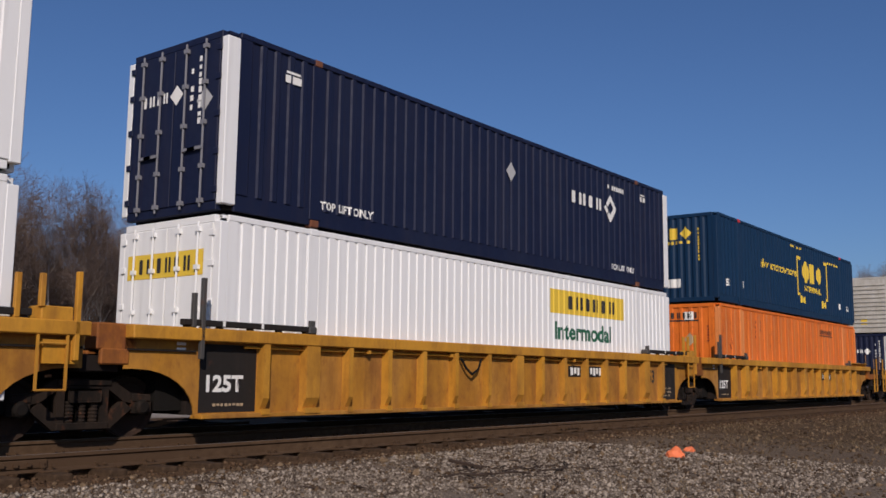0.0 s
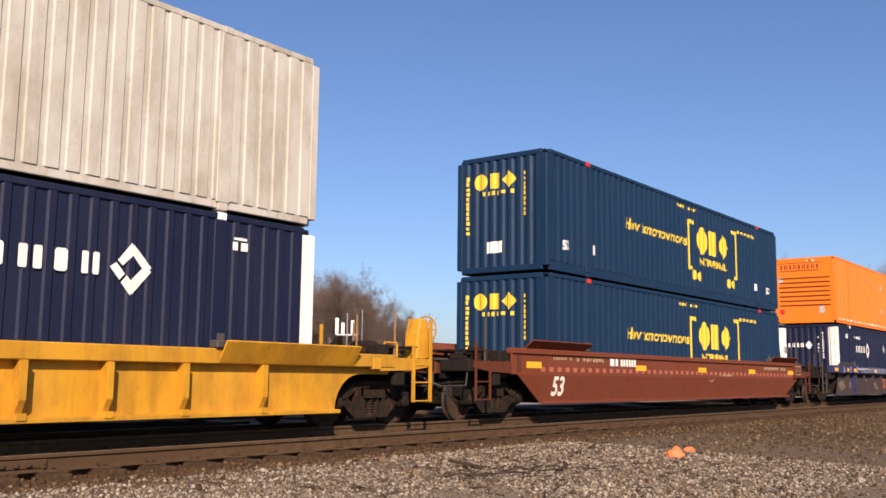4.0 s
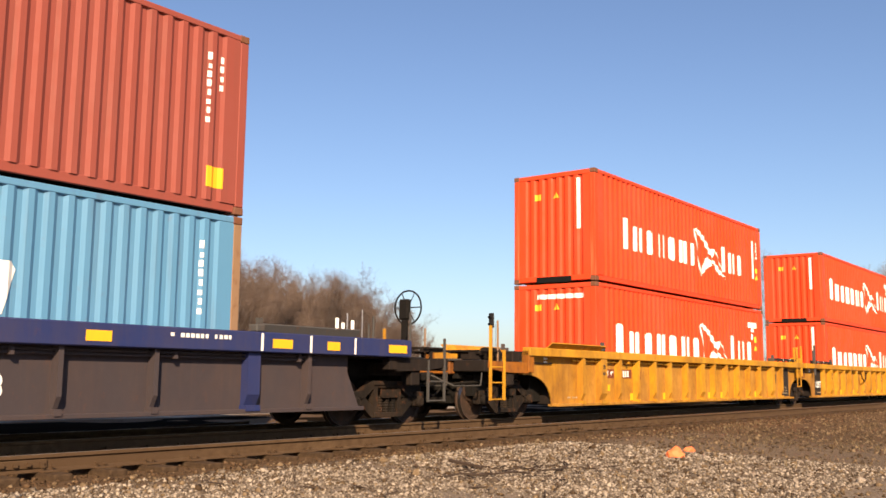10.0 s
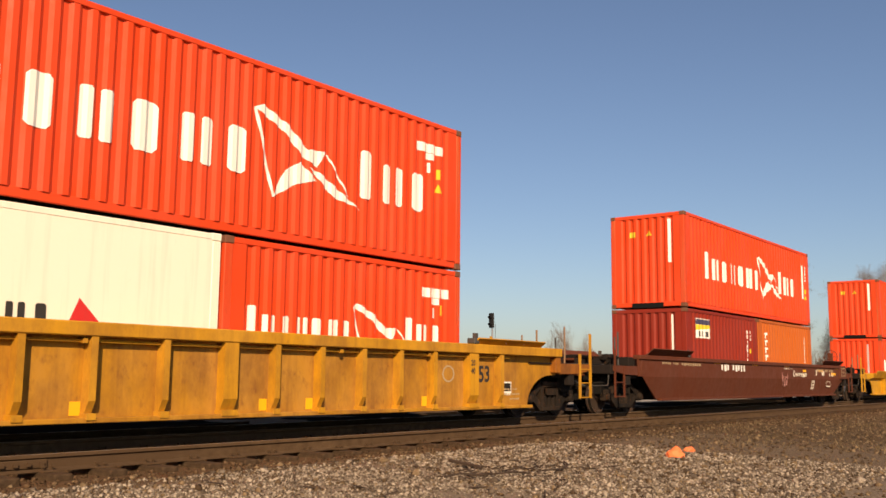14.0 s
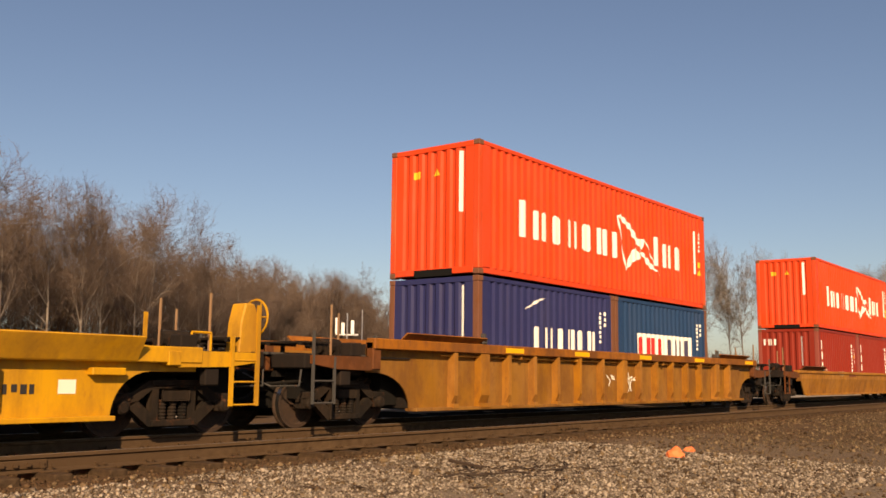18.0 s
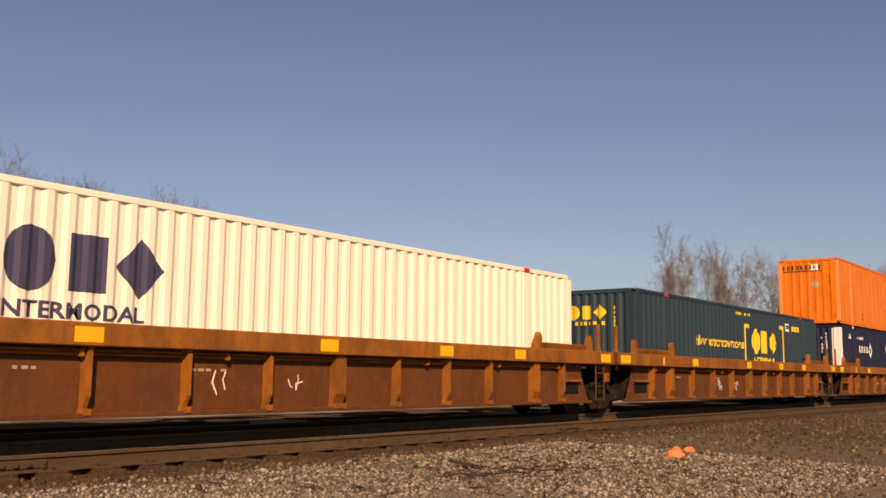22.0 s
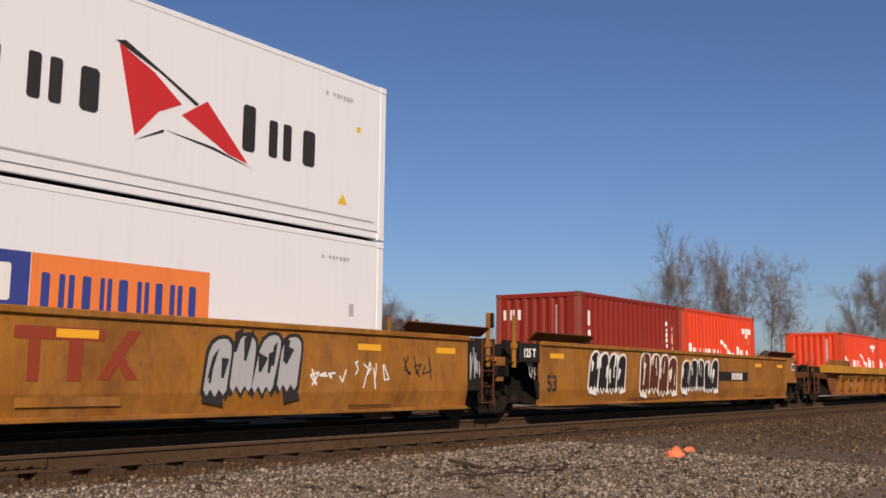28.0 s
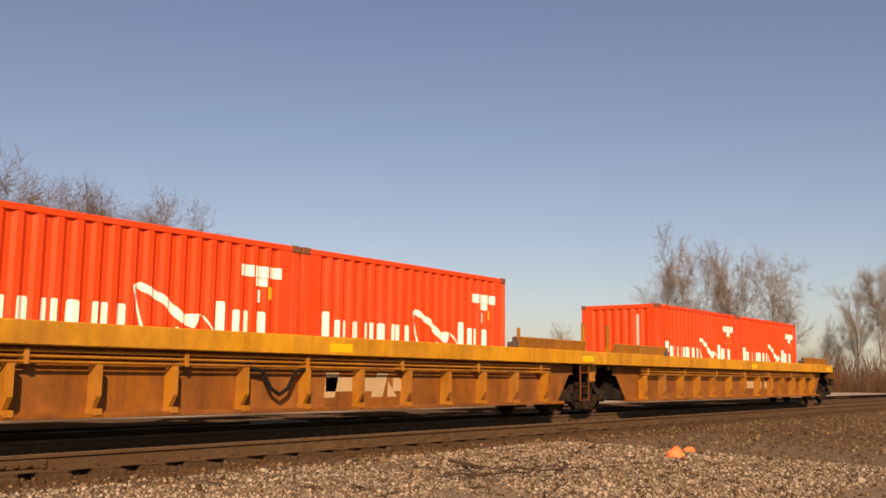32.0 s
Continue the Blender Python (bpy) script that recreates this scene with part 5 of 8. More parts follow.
SPECS = {
    "white": dict(name="domestic_container", label="long white corrugated container with rusty lower edge", L=16.154, W=2.591, H=2.908, mat=WHITE, side="fine", pitch=0.26, end="doors"),
    "navy_box_top": navy_box("late", "doors", True),
    "navy_box_early": navy_box("early"),
    "navy_box_late": navy_box("late"),
    "yellow_sign": dict(name="domestic_container", label="long white container with yellow panel and green lettering", L=16.154, W=2.591, H=2.908, mat=WHITE, side="fine", pitch=0.24, end="doors", bars=WHITE, cast=WHITE,
                 marks=[sh("yellow_panel", YELLOW_M, [rect(9.62, 13.36, 1.97, 2.53)]), sh("name_marking", BLACK_M, signs(HAULER, 10.45, 12.85, 2.09, 2.41), 1), wd("kind_lettering", GREEN_M, "Intermodal", "i", 0.56, 9.80, 1.38, 1.14, 0.016)],
                 end_marks=[sh("yellow_panel", YELLOW_M, [rect(0.36, 2.30, 1.98, 2.38)]), sh("name_bar", BLACK_M, signs(HAULER, 0.66, 2.02, 2.06, 2.30), 1)]),
    "teal_box": teal_box(),
    "teal_box_dull": teal_box(DULLTEAL, "long dull teal container with yellow markings", True),
    "teal_box_grey": dict(teal_box(GREYTEAL, "long grey teal container with yellow trade mark"), end="doors", marks=[sh("trade_mark", YELLOW_M, blocks(2.62, 5.0, 1.44, 2.30, 3), "g"), wd("kind_lettering", YELLOW_M, "INTERMODAL", "g", 0.30, 2.70, 1.12, 1.16, 0.012), wd("length_lettering", WHITE_M, "53", "g", 0.28, 1.02, 1.82, 1.0, 0.012), sh("notice", WHITE_M, ribbon(14.72, 15.75, 2.48, 2.60, 6, 1) + ribbon(14.9, 15.7, 2.32, 2.40, 6, 2), "g"), sh("warning_marking", SIGN_Y, [rect(15.32, 15.58, 0.95, 1.22)], "g")],
                     end_marks=[sh("trade_mark", YELLOW_M, blocks(1.55, 2.35, 2.02, 2.36, 3), "g"), sh("number_bar", WHITE_M, ribbon(0.3, 0.85, 2.36, 2.48, 4, 1) + ribbon(0.3, 0.95, 2.18, 2.28, 5, 2) + [rect(0.35, 0.85, 1.25 + 0.14 * i, 1.32 + 0.14 * i) for i in range(5)], "g"), sh("warning_marking", SIGN_Y, [rect(0.28, 0.62, 0.72, 1.0)], "g")], lift_posts=GREYTEAL),
    "teal_box_cream": dict(teal_box(CREAM, "long cream container with dark trade mark"), marks=[sh("trade_mark", NAVY_M, blocks(2.18, 4.62, 1.48, 2.33, 3), "c"), wd("kind_lettering", NAVY_M, "INTERMODAL", "c", 0.30, 2.16, 1.16, 1.14, 0.008), wd("length_lettering", NAVY_M, "53", "c", 0.55, 0.66, 1.70, 0.72, 0.010)],
                      end_marks=[sh("trade_mark", NAVY_M, blocks(1.10, 2.08, 1.68, 1.92, 3) + ribbon(1.2, 2.0, 1.55, 1.62, 6, 2), "c"), sh("number_column", NAVY_M, column(0.72, 0.78, 1.95, 2.58, 6, 2), "c"), wd("length_lettering", NAVY_M, "53", "ce", 0.62, 0.62, 2.10, 0.66, 0.008)], lift_posts=CREAM),
    "rib_orange": dict(name="domestic_container", label="long bright orange container with level ribs on its end", L=16.154, W=2.591, H=2.908, mat=ORANGE, side="fine", pitch=0.22, end="level", bands=7, band_from=0.80, band_step=0.20, band_h=0.035, band_mat=MAROON_M, cast=ORANGE,
                      marks=[sh("name_marking", MAROON_M, signs(BIG_ORANGE, 12.26, 13.80, 1.86, 2.04) + ribbon(12.3, 13.8, 1.76, 1.81, 10, 1)), sh("white_dashes", WHITE_M, [rect(0.3 + 0.62 * i, 0.62 + 0.62 * i, 0.175, 0.235) for i in range(25)]), sh("placard_holder", GREY_M, [diamond(7.95, 2.1, 0.15, 0.17), diamond(7.95, 0.95, 0.16, 0.18)])],
                      end_marks=[sh("name_marking", MAROON_M, signs(BIG_ORANGE, 0.62, 2.32, 2.40, 2.60) + [rect(0.62, 2.30, 2.31, 2.35), rect(0.5, 2.45, 2.66, 2.69)]), sh("notice", WHITE_M, [rect(0.85, 0.98, 2.74, 2.88), rect(1.12, 1.2, 2.74, 2.88)]), sh("notice", BLACK_M, [rect(0.99, 1.1, 2.74, 2.88)], 1), sh("placard_holder", GREY_M, [diamond(2.36, 1.92, 0.15, 0.16), rect(0.50, 0.70, 0.46, 0.74)]), sh("round_notice", RED_M, [disc(2.3, 0.54, 0.12)])]),
    "worn_orange": dict(name="domestic_container", label="long worn orange panelled container with rust stains", L=16.154, W=2.591, H=2.908, mat=OLDORANGE, frame=OLDORANGE, posts=FADED, lift_posts=FADED, side="plates", pitch=0.77, end="plates", cast=OLDORANGE,
                          marks=[sh("name_marking", BLACK_M, signs(BIG_ORANGE, 10.82, 12.52, 2.36, 2.52) + [rect(10.8, 12.54, 2.27, 2.31)]), sh("seam_wear", mark("pale_post_edge", (0.75, 0.36, 0.14)), [rect(0.62 + 0.77 * i, 0.67 + 0.77 * i, 0.2, 2.75) for i in range(20)]), sh("notice", MAROON_M, column(3.3, 3.38, 1.9, 2.55, 4, 1) + column(3.8, 3.86, 1.9, 2.55, 5, 2) + column(3.72, 3.95, 0.35, 0.7, 2, 3)), sh("placard_holder", MAROON_M, [[(0.86, 1.6), (1.02, 1.44), (1.04, 1.48), (0.9, 1.62)], [(1.02, 1.78), (1.18, 1.62), (1.16, 1.6), (1.0, 1.75)]])],
                          end_marks=[sh("name_marking", BLACK_M, signs(BIG_ORANGE, 0.68, 2.38, 2.42, 2.62) + [rect(0.7, 2.38, 2.33, 2.38)]), sh("notice", WHITE_M, [rect(0.86, 1.18, 2.36, 2.64)]), sh("notice", BLACK_M, [rect(0.96, 1.08, 2.44, 2.56)], 1), sh("number_column", MAROON_M, column(0.34, 0.42, 1.5, 2.2, 8, 2)), sh("placard_holder", DULL, [diamond(1.0, 1.75, 0.2, 0.22)])]),
    "grey": dict(name="domestic_container", label="long faded grey container with level ribs on its end", L=16.154, W=2.591, H=2.908, mat=GREYBOX, side="fine", pitch=0.30, end="level", bands=11, band_from=0.30, band_step=0.215, band_h=0.07, cast=GREYBOX,
                 marks=[sh("patch", GREY_M, [rect(4.35, 5.05, 1.70, 2.12)]), sh("patch", DULL, [rect(4.62, 5.30, 0.72, 1.40)], 1), sh("warning_marking", YELLOW_M, [rect(0.5, 0.7, 0.4, 0.75), rect(2.0, 2.2, 0.35, 0.7)])], end_marks=[sh("warning_marking", YELLOW_M, [rect(1.15, 1.45, 0.45, 0.72)])]),
    "oxide": dict(name="shipping_container", label="red oxide shipping container with three white signs", L=12.192, mat=OLDRED,
                marks=[sh("name_marking", WHITE_M, sheared(signs(1, 0.66, 1.0, 1.98, 2.34), 0.22, 1.98) + sheared(signs(1, 0.66, 1.0, 1.26, 1.62), 0.22, 1.26) + sheared(signs(1, 0.66, 1.0, 0.55, 0.91), 0.22, 0.55)), sh("number_bar", WHITE_M, column(11.42, 11.48, 1.35, 2.48, 8, 1) + column(11.66, 11.72, 1.6, 2.48, 6, 2)), sh("warning_marking", SIGN_Y, [rect(11.46, 11.78, 0.36, 0.68)])],
                end_marks=[sh("number_stripe", WHITE_M, [rect(0.40, 0.47, 1.40, 2.62)]), sh("warning_marking", SIGN_Y, [rect(0.42, 0.74, 0.40, 0.78)])]),
    "sky_blue": dict(name="shipping_container", label="light blue shipping container with large white signs", L=12.192, mat=SKYBLUE, posts=TANPOST,
                  marks=[sh("name_marking", WHITE_M, sheared(signs(5, 3.12, 8.9, 1.08, 1.84, gap=0.08), 0.28, 1.08)), sh("number_bar", WHITE_M, column(11.42, 11.48, 1.35, 2.48, 8, 1))],
                  end_marks=[sh("number_stripe", WHITE_M, [rect(0.40, 0.46, 1.0, 2.5)])]),
    "red_a": red_long(0.0, "bars"), "red_b": red_long(0.0, "tee", "level"), "red_c": red_long(0.0, "tee"), "red_d": red_long(0.0, "bars", "level"), "red_short": red_short(),
    "striped": dict(name="shipping_container", label="short maroon shipping container with striped panel", L=6.058, H=2.591, mat=MAROON,
                   marks=[sh("sign_panel", WHITE_M, [rect(0.70, 1.84, 1.73, 2.32)]), sh("sign_field", NAVY_M, [rect(0.72, 1.82, 2.14, 2.30)], 1), sh("sign_field", YELLOW_M, [[(0.72, 1.96), (1.82, 2.04), (1.82, 2.14), (0.72, 2.13)]], 2), sh("sign_name", BLACK_M, signs(5, 0.92, 1.78, 1.77, 1.94), 3), sh("number_bar", WHITE_M, column(5.05, 5.12, 0.8, 2.16, 9, 1) + column(5.34, 5.40, 1.55, 2.16, 5, 2)), sh("warning_marking", YELLOW_M, [rect(5.32, 5.42, 1.38, 1.52)])], end_marks=[sh("number_stripe", WHITE_M, [rect(0.42, 0.48, 1.2, 2.4)])]),
    "tan_short": dict(name="shipping_container", label="short orange-brown shipping container with white signs", L=6.058, H=2.591, mat=TAN,
                   marks=[sh("name_marking", WHITE_M, [p for i in range(5) for p in (rect(0.64, 0.96, 2.06 - 0.26 * i, 2.14 - 0.26 * i), rect(0.74, 0.86, 1.94 - 0.26 * i, 2.06 - 0.26 * i))]), sh("number_bar", WHITE_M, column(5.24, 5.30, 0.85, 2.16, 9, 1) + column(5.46, 5.51, 1.6, 2.16, 5, 2)), sh("warning_marking", YELLOW_M, [rect(5.44, 5.54, 1.3, 1.5)])]),
    "royal": dict(name="shipping_container", label="short royal blue shipping container with white signs", L=6.058, H=2.591, mat=ROYALBLUE, posts=CORNER,
                marks=[sh("name_marking", WHITE_M, signs(LOW_NAME, 2.2, 5.12, 1.02, 1.62)), sh("emblem", WHITE_M, [[(1.6, 1.9), (1.75, 1.95), (2.3, 2.22), (2.7, 2.3), (2.2, 2.1)]]), sh("number_bar", WHITE_M, column(5.30, 5.36, 1.35, 2.18, 7, 1) + column(5.56, 5.62, 1.5, 2.18, 5, 2))], end_marks=[sh("number_stripe", WHITE_M, [rect(0.40, 0.46, 1.1, 2.4)])]),
    "sea_panel": dict(name="shipping_container", label="short sea blue shipping container with white name panel", L=6.058, H=2.591, mat=SEABLUE, posts=CORNER,
                      marks=[sh("name_panel", WHITE_M, [rect(1.28, 4.96, 1.05, 1.70)]), sh("name_marking", RED_M, signs(3, 1.36, 3.0, 1.10, 1.60), 1), sh("name_marking", NAVY_M, signs(3, 3.12, 4.88, 1.10, 1.60), 2), sh("number_bar", WHITE_M, column(5.30, 5.36, 1.35, 2.18, 7, 1) + column(5.56, 5.62, 1.5, 2.18, 5, 2))]),
    "dark_maroon": dict(name="shipping_container", label="short maroon shipping container with white signs", L=6.058, H=2.591, mat=MAROON, posts=OLDRED,
                marks=[sh("name_marking", WHITE_M, signs(1, 0.44, 0.68, 1.76, 2.14) + signs(1, 0.44, 0.70, 1.36, 1.66) + signs(1, 0.42, 0.72, 0.95, 1.25)), sh("number_bar", WHITE_M, column(5.02, 5.08, 0.9, 2.12, 8, 1) + column(5.36, 5.42, 0.9, 2.0, 6, 2)), sh("warning_marking", SIGN_Y, [rect(5.34, 5.44, 1.5, 1.65)])],
                end_marks=[sh("name_marking", WHITE_M, signs(3, 1.68, 2.28, 1.92, 2.18)), sh("number_stripe", WHITE_M, [rect(0.62, 0.68, 1.1, 2.28)])]),
    "reefer_top": dict(name="refrigerated_container", label="white refrigerated container with red emblem", L=12.192, mat=REEFER, side="smooth", end="cooler", cast=REEFER,
                       marks=[sh("name_marking", BLACK_M, signs(LINER_A, 1.66, 6.44, 1.05, 1.66, first=1.26) + signs(LINER_B, 8.72, 10.58, 1.05, 1.66, first=1.22)), sh("emblem", RED_M, [[(6.50, 2.14), (6.82, 0.86), (7.20, 1.30), (7.60, 1.50), (7.1, 1.86)], [(7.60, 1.34), (8.06, 1.66), (8.9, 0.84), (8.5, 0.92)]], 1), sh("emblem_line", BLACK_M, [[(6.44, 2.16), (6.6, 2.2), (7.2, 1.92), (7.2, 1.88)], [(7.2, 1.92), (7.9, 1.58), (7.85, 1.54), (7.2, 1.88)], [(6.80, 0.80), (7.3, 1.06), (7.3, 1.02)], [(7.3, 1.06), (8.2, 0.98), (9.0, 0.78), (8.2, 0.94)]], 2), sh("warning_marking", YELLOW_M, [[(10.95, 0.52), (11.2, 0.52), (11.07, 0.72)], rect(11.4, 11.5, 1.9, 2.0)]), sh("number_bar", GREY_M, ribbon(10.6, 11.3, 2.40, 2.48, 8, 3) + [rect(0.05 + 0.16, 11.9, 0.30, 0.33)])]),
    "reefer_low": dict(name="refrigerated_container", label="pale grey refrigerated container with blue and orange panels", L=12.192, mat=REEFER, side="smooth", end="smooth", cast=REEFER,
                       marks=[sh("name_panel", BLUE_M, [rect(4.07, 5.42, 1.10, 1.98)]), sh("name_panel", ORANGE_M, [rect(5.43, 8.25, 1.10, 1.98)], 1), sh("name_marking", WHITE_M, signs(3, 4.2, 5.3, 1.35, 1.82), 2), sh("name_marking", BLUE_M, signs(9, 5.56, 8.1, 1.30, 1.74), 3), sh("number_bar", GREY_M, ribbon(10.6, 11.3, 2.45, 2.52, 8, 3) + [rect(11.3, 11.42, 1.5, 1.72)])]),
    "reefer20": dict(name="refrigerated_container", label="short cream refrigerated container", L=6.058, H=2.591, mat=CREAM, side="smooth", end="smooth", cast=CREAM,
                     marks=[sh("name_marking", BLACK_M, signs(LINER_A, 0.9, 3.4, 1.0, 1.34)), sh("emblem", RED_M, [[(3.6, 1.1), (3.75, 1.45), (4.1, 1.1)]])]),
    "white_ribs": dict(name="domestic_container", label="long white panelled container with grey posts and rust streaks", L=16.154, W=2.591, H=2.908, mat=WHITE, side="plates", pitch=0.57, end="plates", posts=WHITE, lift_posts=RUSTPOST, cast=OLDORANGE,
                       marks=[sh("grey_post", mark("dusty_grey_post", (0.34, 0.31, 0.27)), [rect(0.36 + 0.57 * i, 0.46 + 0.57 * i, 0.2, 2.75) for i in range(28)]), sh("placard_holder", GREY_M, [[(7.6, 0.8), (7.78, 0.60), (7.82, 0.64), (7.66, 0.82)], [(7.78, 0.98), (7.96, 0.80), (7.9, 0.78), (7.74, 0.94)], rect(14.3, 14.5, 1.2, 1.36)]), sh("rust_streak", CORNER, [[(14.1, 0.2), (14.22, 0.2), (14.24, 2.7), (14.14, 2.7)]])],
                       end_marks=[sh("name_marking", OLDORANGE, [rect(0.9, 1.9, 2.36, 2.52)]), sh("notice", BLACK_M, [rect(0.62, 0.86, 2.30, 2.50)])]),
}

PROTO = {}
TRAIN = []          # (thing, x at the start)
BASE = 0.42         # height of a container's floor in the well


def load(kind, x, z=BASE):
    """Puts a container of that kind with its forward end at x."""
    if kind not in PROTO:
        SPECS[kind]["id"] = kind
        PROTO[kind] = container(SPECS[kind])
        ob = PROTO[kind]
    else:
        ob = copy_thing(PROTO[kind], pose(0, 0, 0))
    ob.matrix_basis = pose(x, TRACK, z)
    TRAIN.append((ob, x, z))
    return ob


def stack(x, low, high=None):
    lows = low if isinstance(low, (list, tuple)) else [low]
    at = x
    for k in lows:
        load(k, at)
        at += SPECS[k]["L"] + 0.076
    if high:
        load(high, x, BASE + SPECS[lows[0]].get("H", 2.896) + 0.03)


stack(-10.12, "white", "white")
stack(9.22, "yellow_sign", "navy_box_top")
stack(29.12, "worn_orange", "teal_box")
stack(52.35, "navy_box_late", "grey")
stack(75.98, "teal_box", "teal_box")
stack(99.75, "navy_box_early", "rib_orange")
stack(119.15, "navy_box_late", "teal_box_grey")
stack(140.74, "sky_blue", "oxide")
stack(164.40, "red_b", "red_a")
stack(184.06, "red_c", "red_c")
stack(203.50, ["reefer20", "red_short"], "red_c")
stack(226.97, ["striped", "tan_short"], "red_a")
stack(250.62, ["red_short", "red_short"], "red_a")
stack(273.92, ["royal", "sea_panel"], "red_a")
stack(297.70, ["dark_maroon", "dark_maroon"], "red_a")
stack(319.45, "teal_box_cream")
stack(339.00, "teal_box_dull")
stack(358.78, "navy_box_early", "worn_orange")
stack(382.35, "navy_box_late", "white_ribs")
stack(403.72, "reefer_low", "reefer_top")
stack(423.16, ["dark_maroon", "red_short"])
stack(446.20, ["red_short", "red_short"])
stack(465.30, ["red_short", "red_short"])
stack(485.20, ["red_short", "red_short"])
for kind, x, z, tank, face in (("dark generator set with white louvred panel", 203.50, 1.95, BLACKPANEL, REEFER), ("pale blue generator set hung on a container", 403.72, 2.26, UNIT_BLUE, UNIT_BLUE)):
    g = clip_unit("generator_set", kind, tank, face)
    g.matrix_basis = pose(x, TRACK, z)
    TRAIN.append((g, x, z))

# ---- the train's wagons ----
AXLES = []          # (wheelset, x of its wagon's truck at the start)


def wagon(x, label, style, mat, chord, left, right, **more):
    ob, sets = well_wagon("well_wagon", label, style, mat, chord, left, right, **more)
    ob.matrix_basis = pose(x, TRACK, 0)
    TRAIN.append((ob, x, 0.0))
    for w in sets:
        AXLES.append((w, x + w.parent.location.x))
    return ob


def dressed(ob, style, black=True, length=True, number=None, seed=1, shift=0.0, both=True, end_black=True):
    """Panels, load limits and small notices on a wagon's near side."""
    st = STYLES[style]
    y = -(st["hw"] - st["sheet_in"]) - 0.001
    if black:
        a = -8.36 + shift
        plate(ob, "black_panel", BLACKPANEL, ([rect(a, a + 1.08, 0.33, 1.33)] if both else []) + ([rect(7.28, 8.30, 0.33, 1.33)] if end_black else []), y)
        if both:
            words_on(ob, "load_lettering", WHITE_M, "125T", 0.33, a + 0.07, 0.64, y - 0.004, 1.08)
        plate(ob, "notice", DULL, ribbon(a + 0.26, a + 0.86, 0.42, 0.46, 8, seed) + ribbon(7.5, 8.1, 0.42, 0.46, 8, seed + 1) + ribbon(7.5, 8.1, 0.52, 0.56, 8, seed + 2) + ribbon(7.5, 8.0, 0.62, 0.66, 7, seed + 3), y - 0.004)
        yc = -st["hw"] - 0.031
        plate(ob, "limit_bar", WHITE_M, [rect(v, v + 0.05, 1.59, 1.665) for v in (-8.1, -7.35, 7.3, 8.0)], yc)
        plate(ob, "notice", WHITE_M, [rect(-8.78, -8.62, 1.30, 1.34), rect(-8.78, -8.62, 1.22, 1.26)], y - 0.003)
    if black and not end_black:
        plate(ob, "notice_frame", WHITE_M, [rect(7.42, 7.78, 0.52, 0.80)], y)
        plate(ob, "notice", BLACKPANEL, [rect(7.45, 7.75, 0.60, 0.77)], y - 0.003)
        plate(ob, "round_mark", DULL, ring(5.35, 5.75, 0.78, 1.12, 0.04), y)
        words_on(ob, "length_lettering", BLACK_M, "20", 0.16, 6.08, 1.12, -st["hw"] - 0.031, 0.9, 0.004)
        words_on(ob, "length_lettering", BLACK_M, "40", 0.16, 6.08, 0.96, -st["hw"] - 0.031, 0.9, 0.004)
    if length:
        words_on(ob, "length_lettering", BLACK_M, "53", 0.46, 6.56, 0.80, y, 0.92)
    if number:
        plate(ob, "number_panel", BLACKPANEL, [rect(number, number + 1.9, 0.92, 1.18)], y)
        plate(ob, "number_bar", WHITE_M, ribbon(number + 0.1, number + 0.75, 0.96, 1.14, 4, seed) + ribbon(number + 1.05, number + 1.8, 0.96, 1.14, 5, seed + 4), y - 0.004)


OCHRE_TXT = "weathered ochre well wagon with ribbed sides"
for x, l, r, wr, num in ((-2.6, "coupled", "joint", True, None), (17.27, "joint", "joint", True, 2.3), (37.15, "joint", "coupled", True, 2.6)):
    ob = wagon(x, OCHRE_TXT, "ribbed", OCHRE, OCHRE_RIB, l, r, rib_mat=OCHRE_RIB, flap_mat=BLACKPANEL, wheel_left=(l == "coupled"), wheel_right=wr)
    dressed(ob, "ribbed", True, True, num, int(x), end_black=r == "joint")
    if x == 17.27:
        loop = bmesh.new()
        pts = [(-2.05, -1.42, 1.25), (-1.9, -1.45, 1.05), (-1.72, -1.46, 0.94), (-1.5, -1.45, 1.05), (-1.36, -1.42, 1.25)]
        for a, b in zip(pts[:-1], pts[1:]):
            rod(loop, a, b, 0.025)
        part("hanging_hose", loop, UNDER, ob)
ob = wagon(60.43, "bright yellow single well wagon with low sides", "low", BRIGHT_OCHRE, BRIGHT_OCHRE, "coupled", "coupled")
brake_wheel(ob, 11.2, -1.2, 1.78, BRIGHT_OCHRE, 0.26, True)


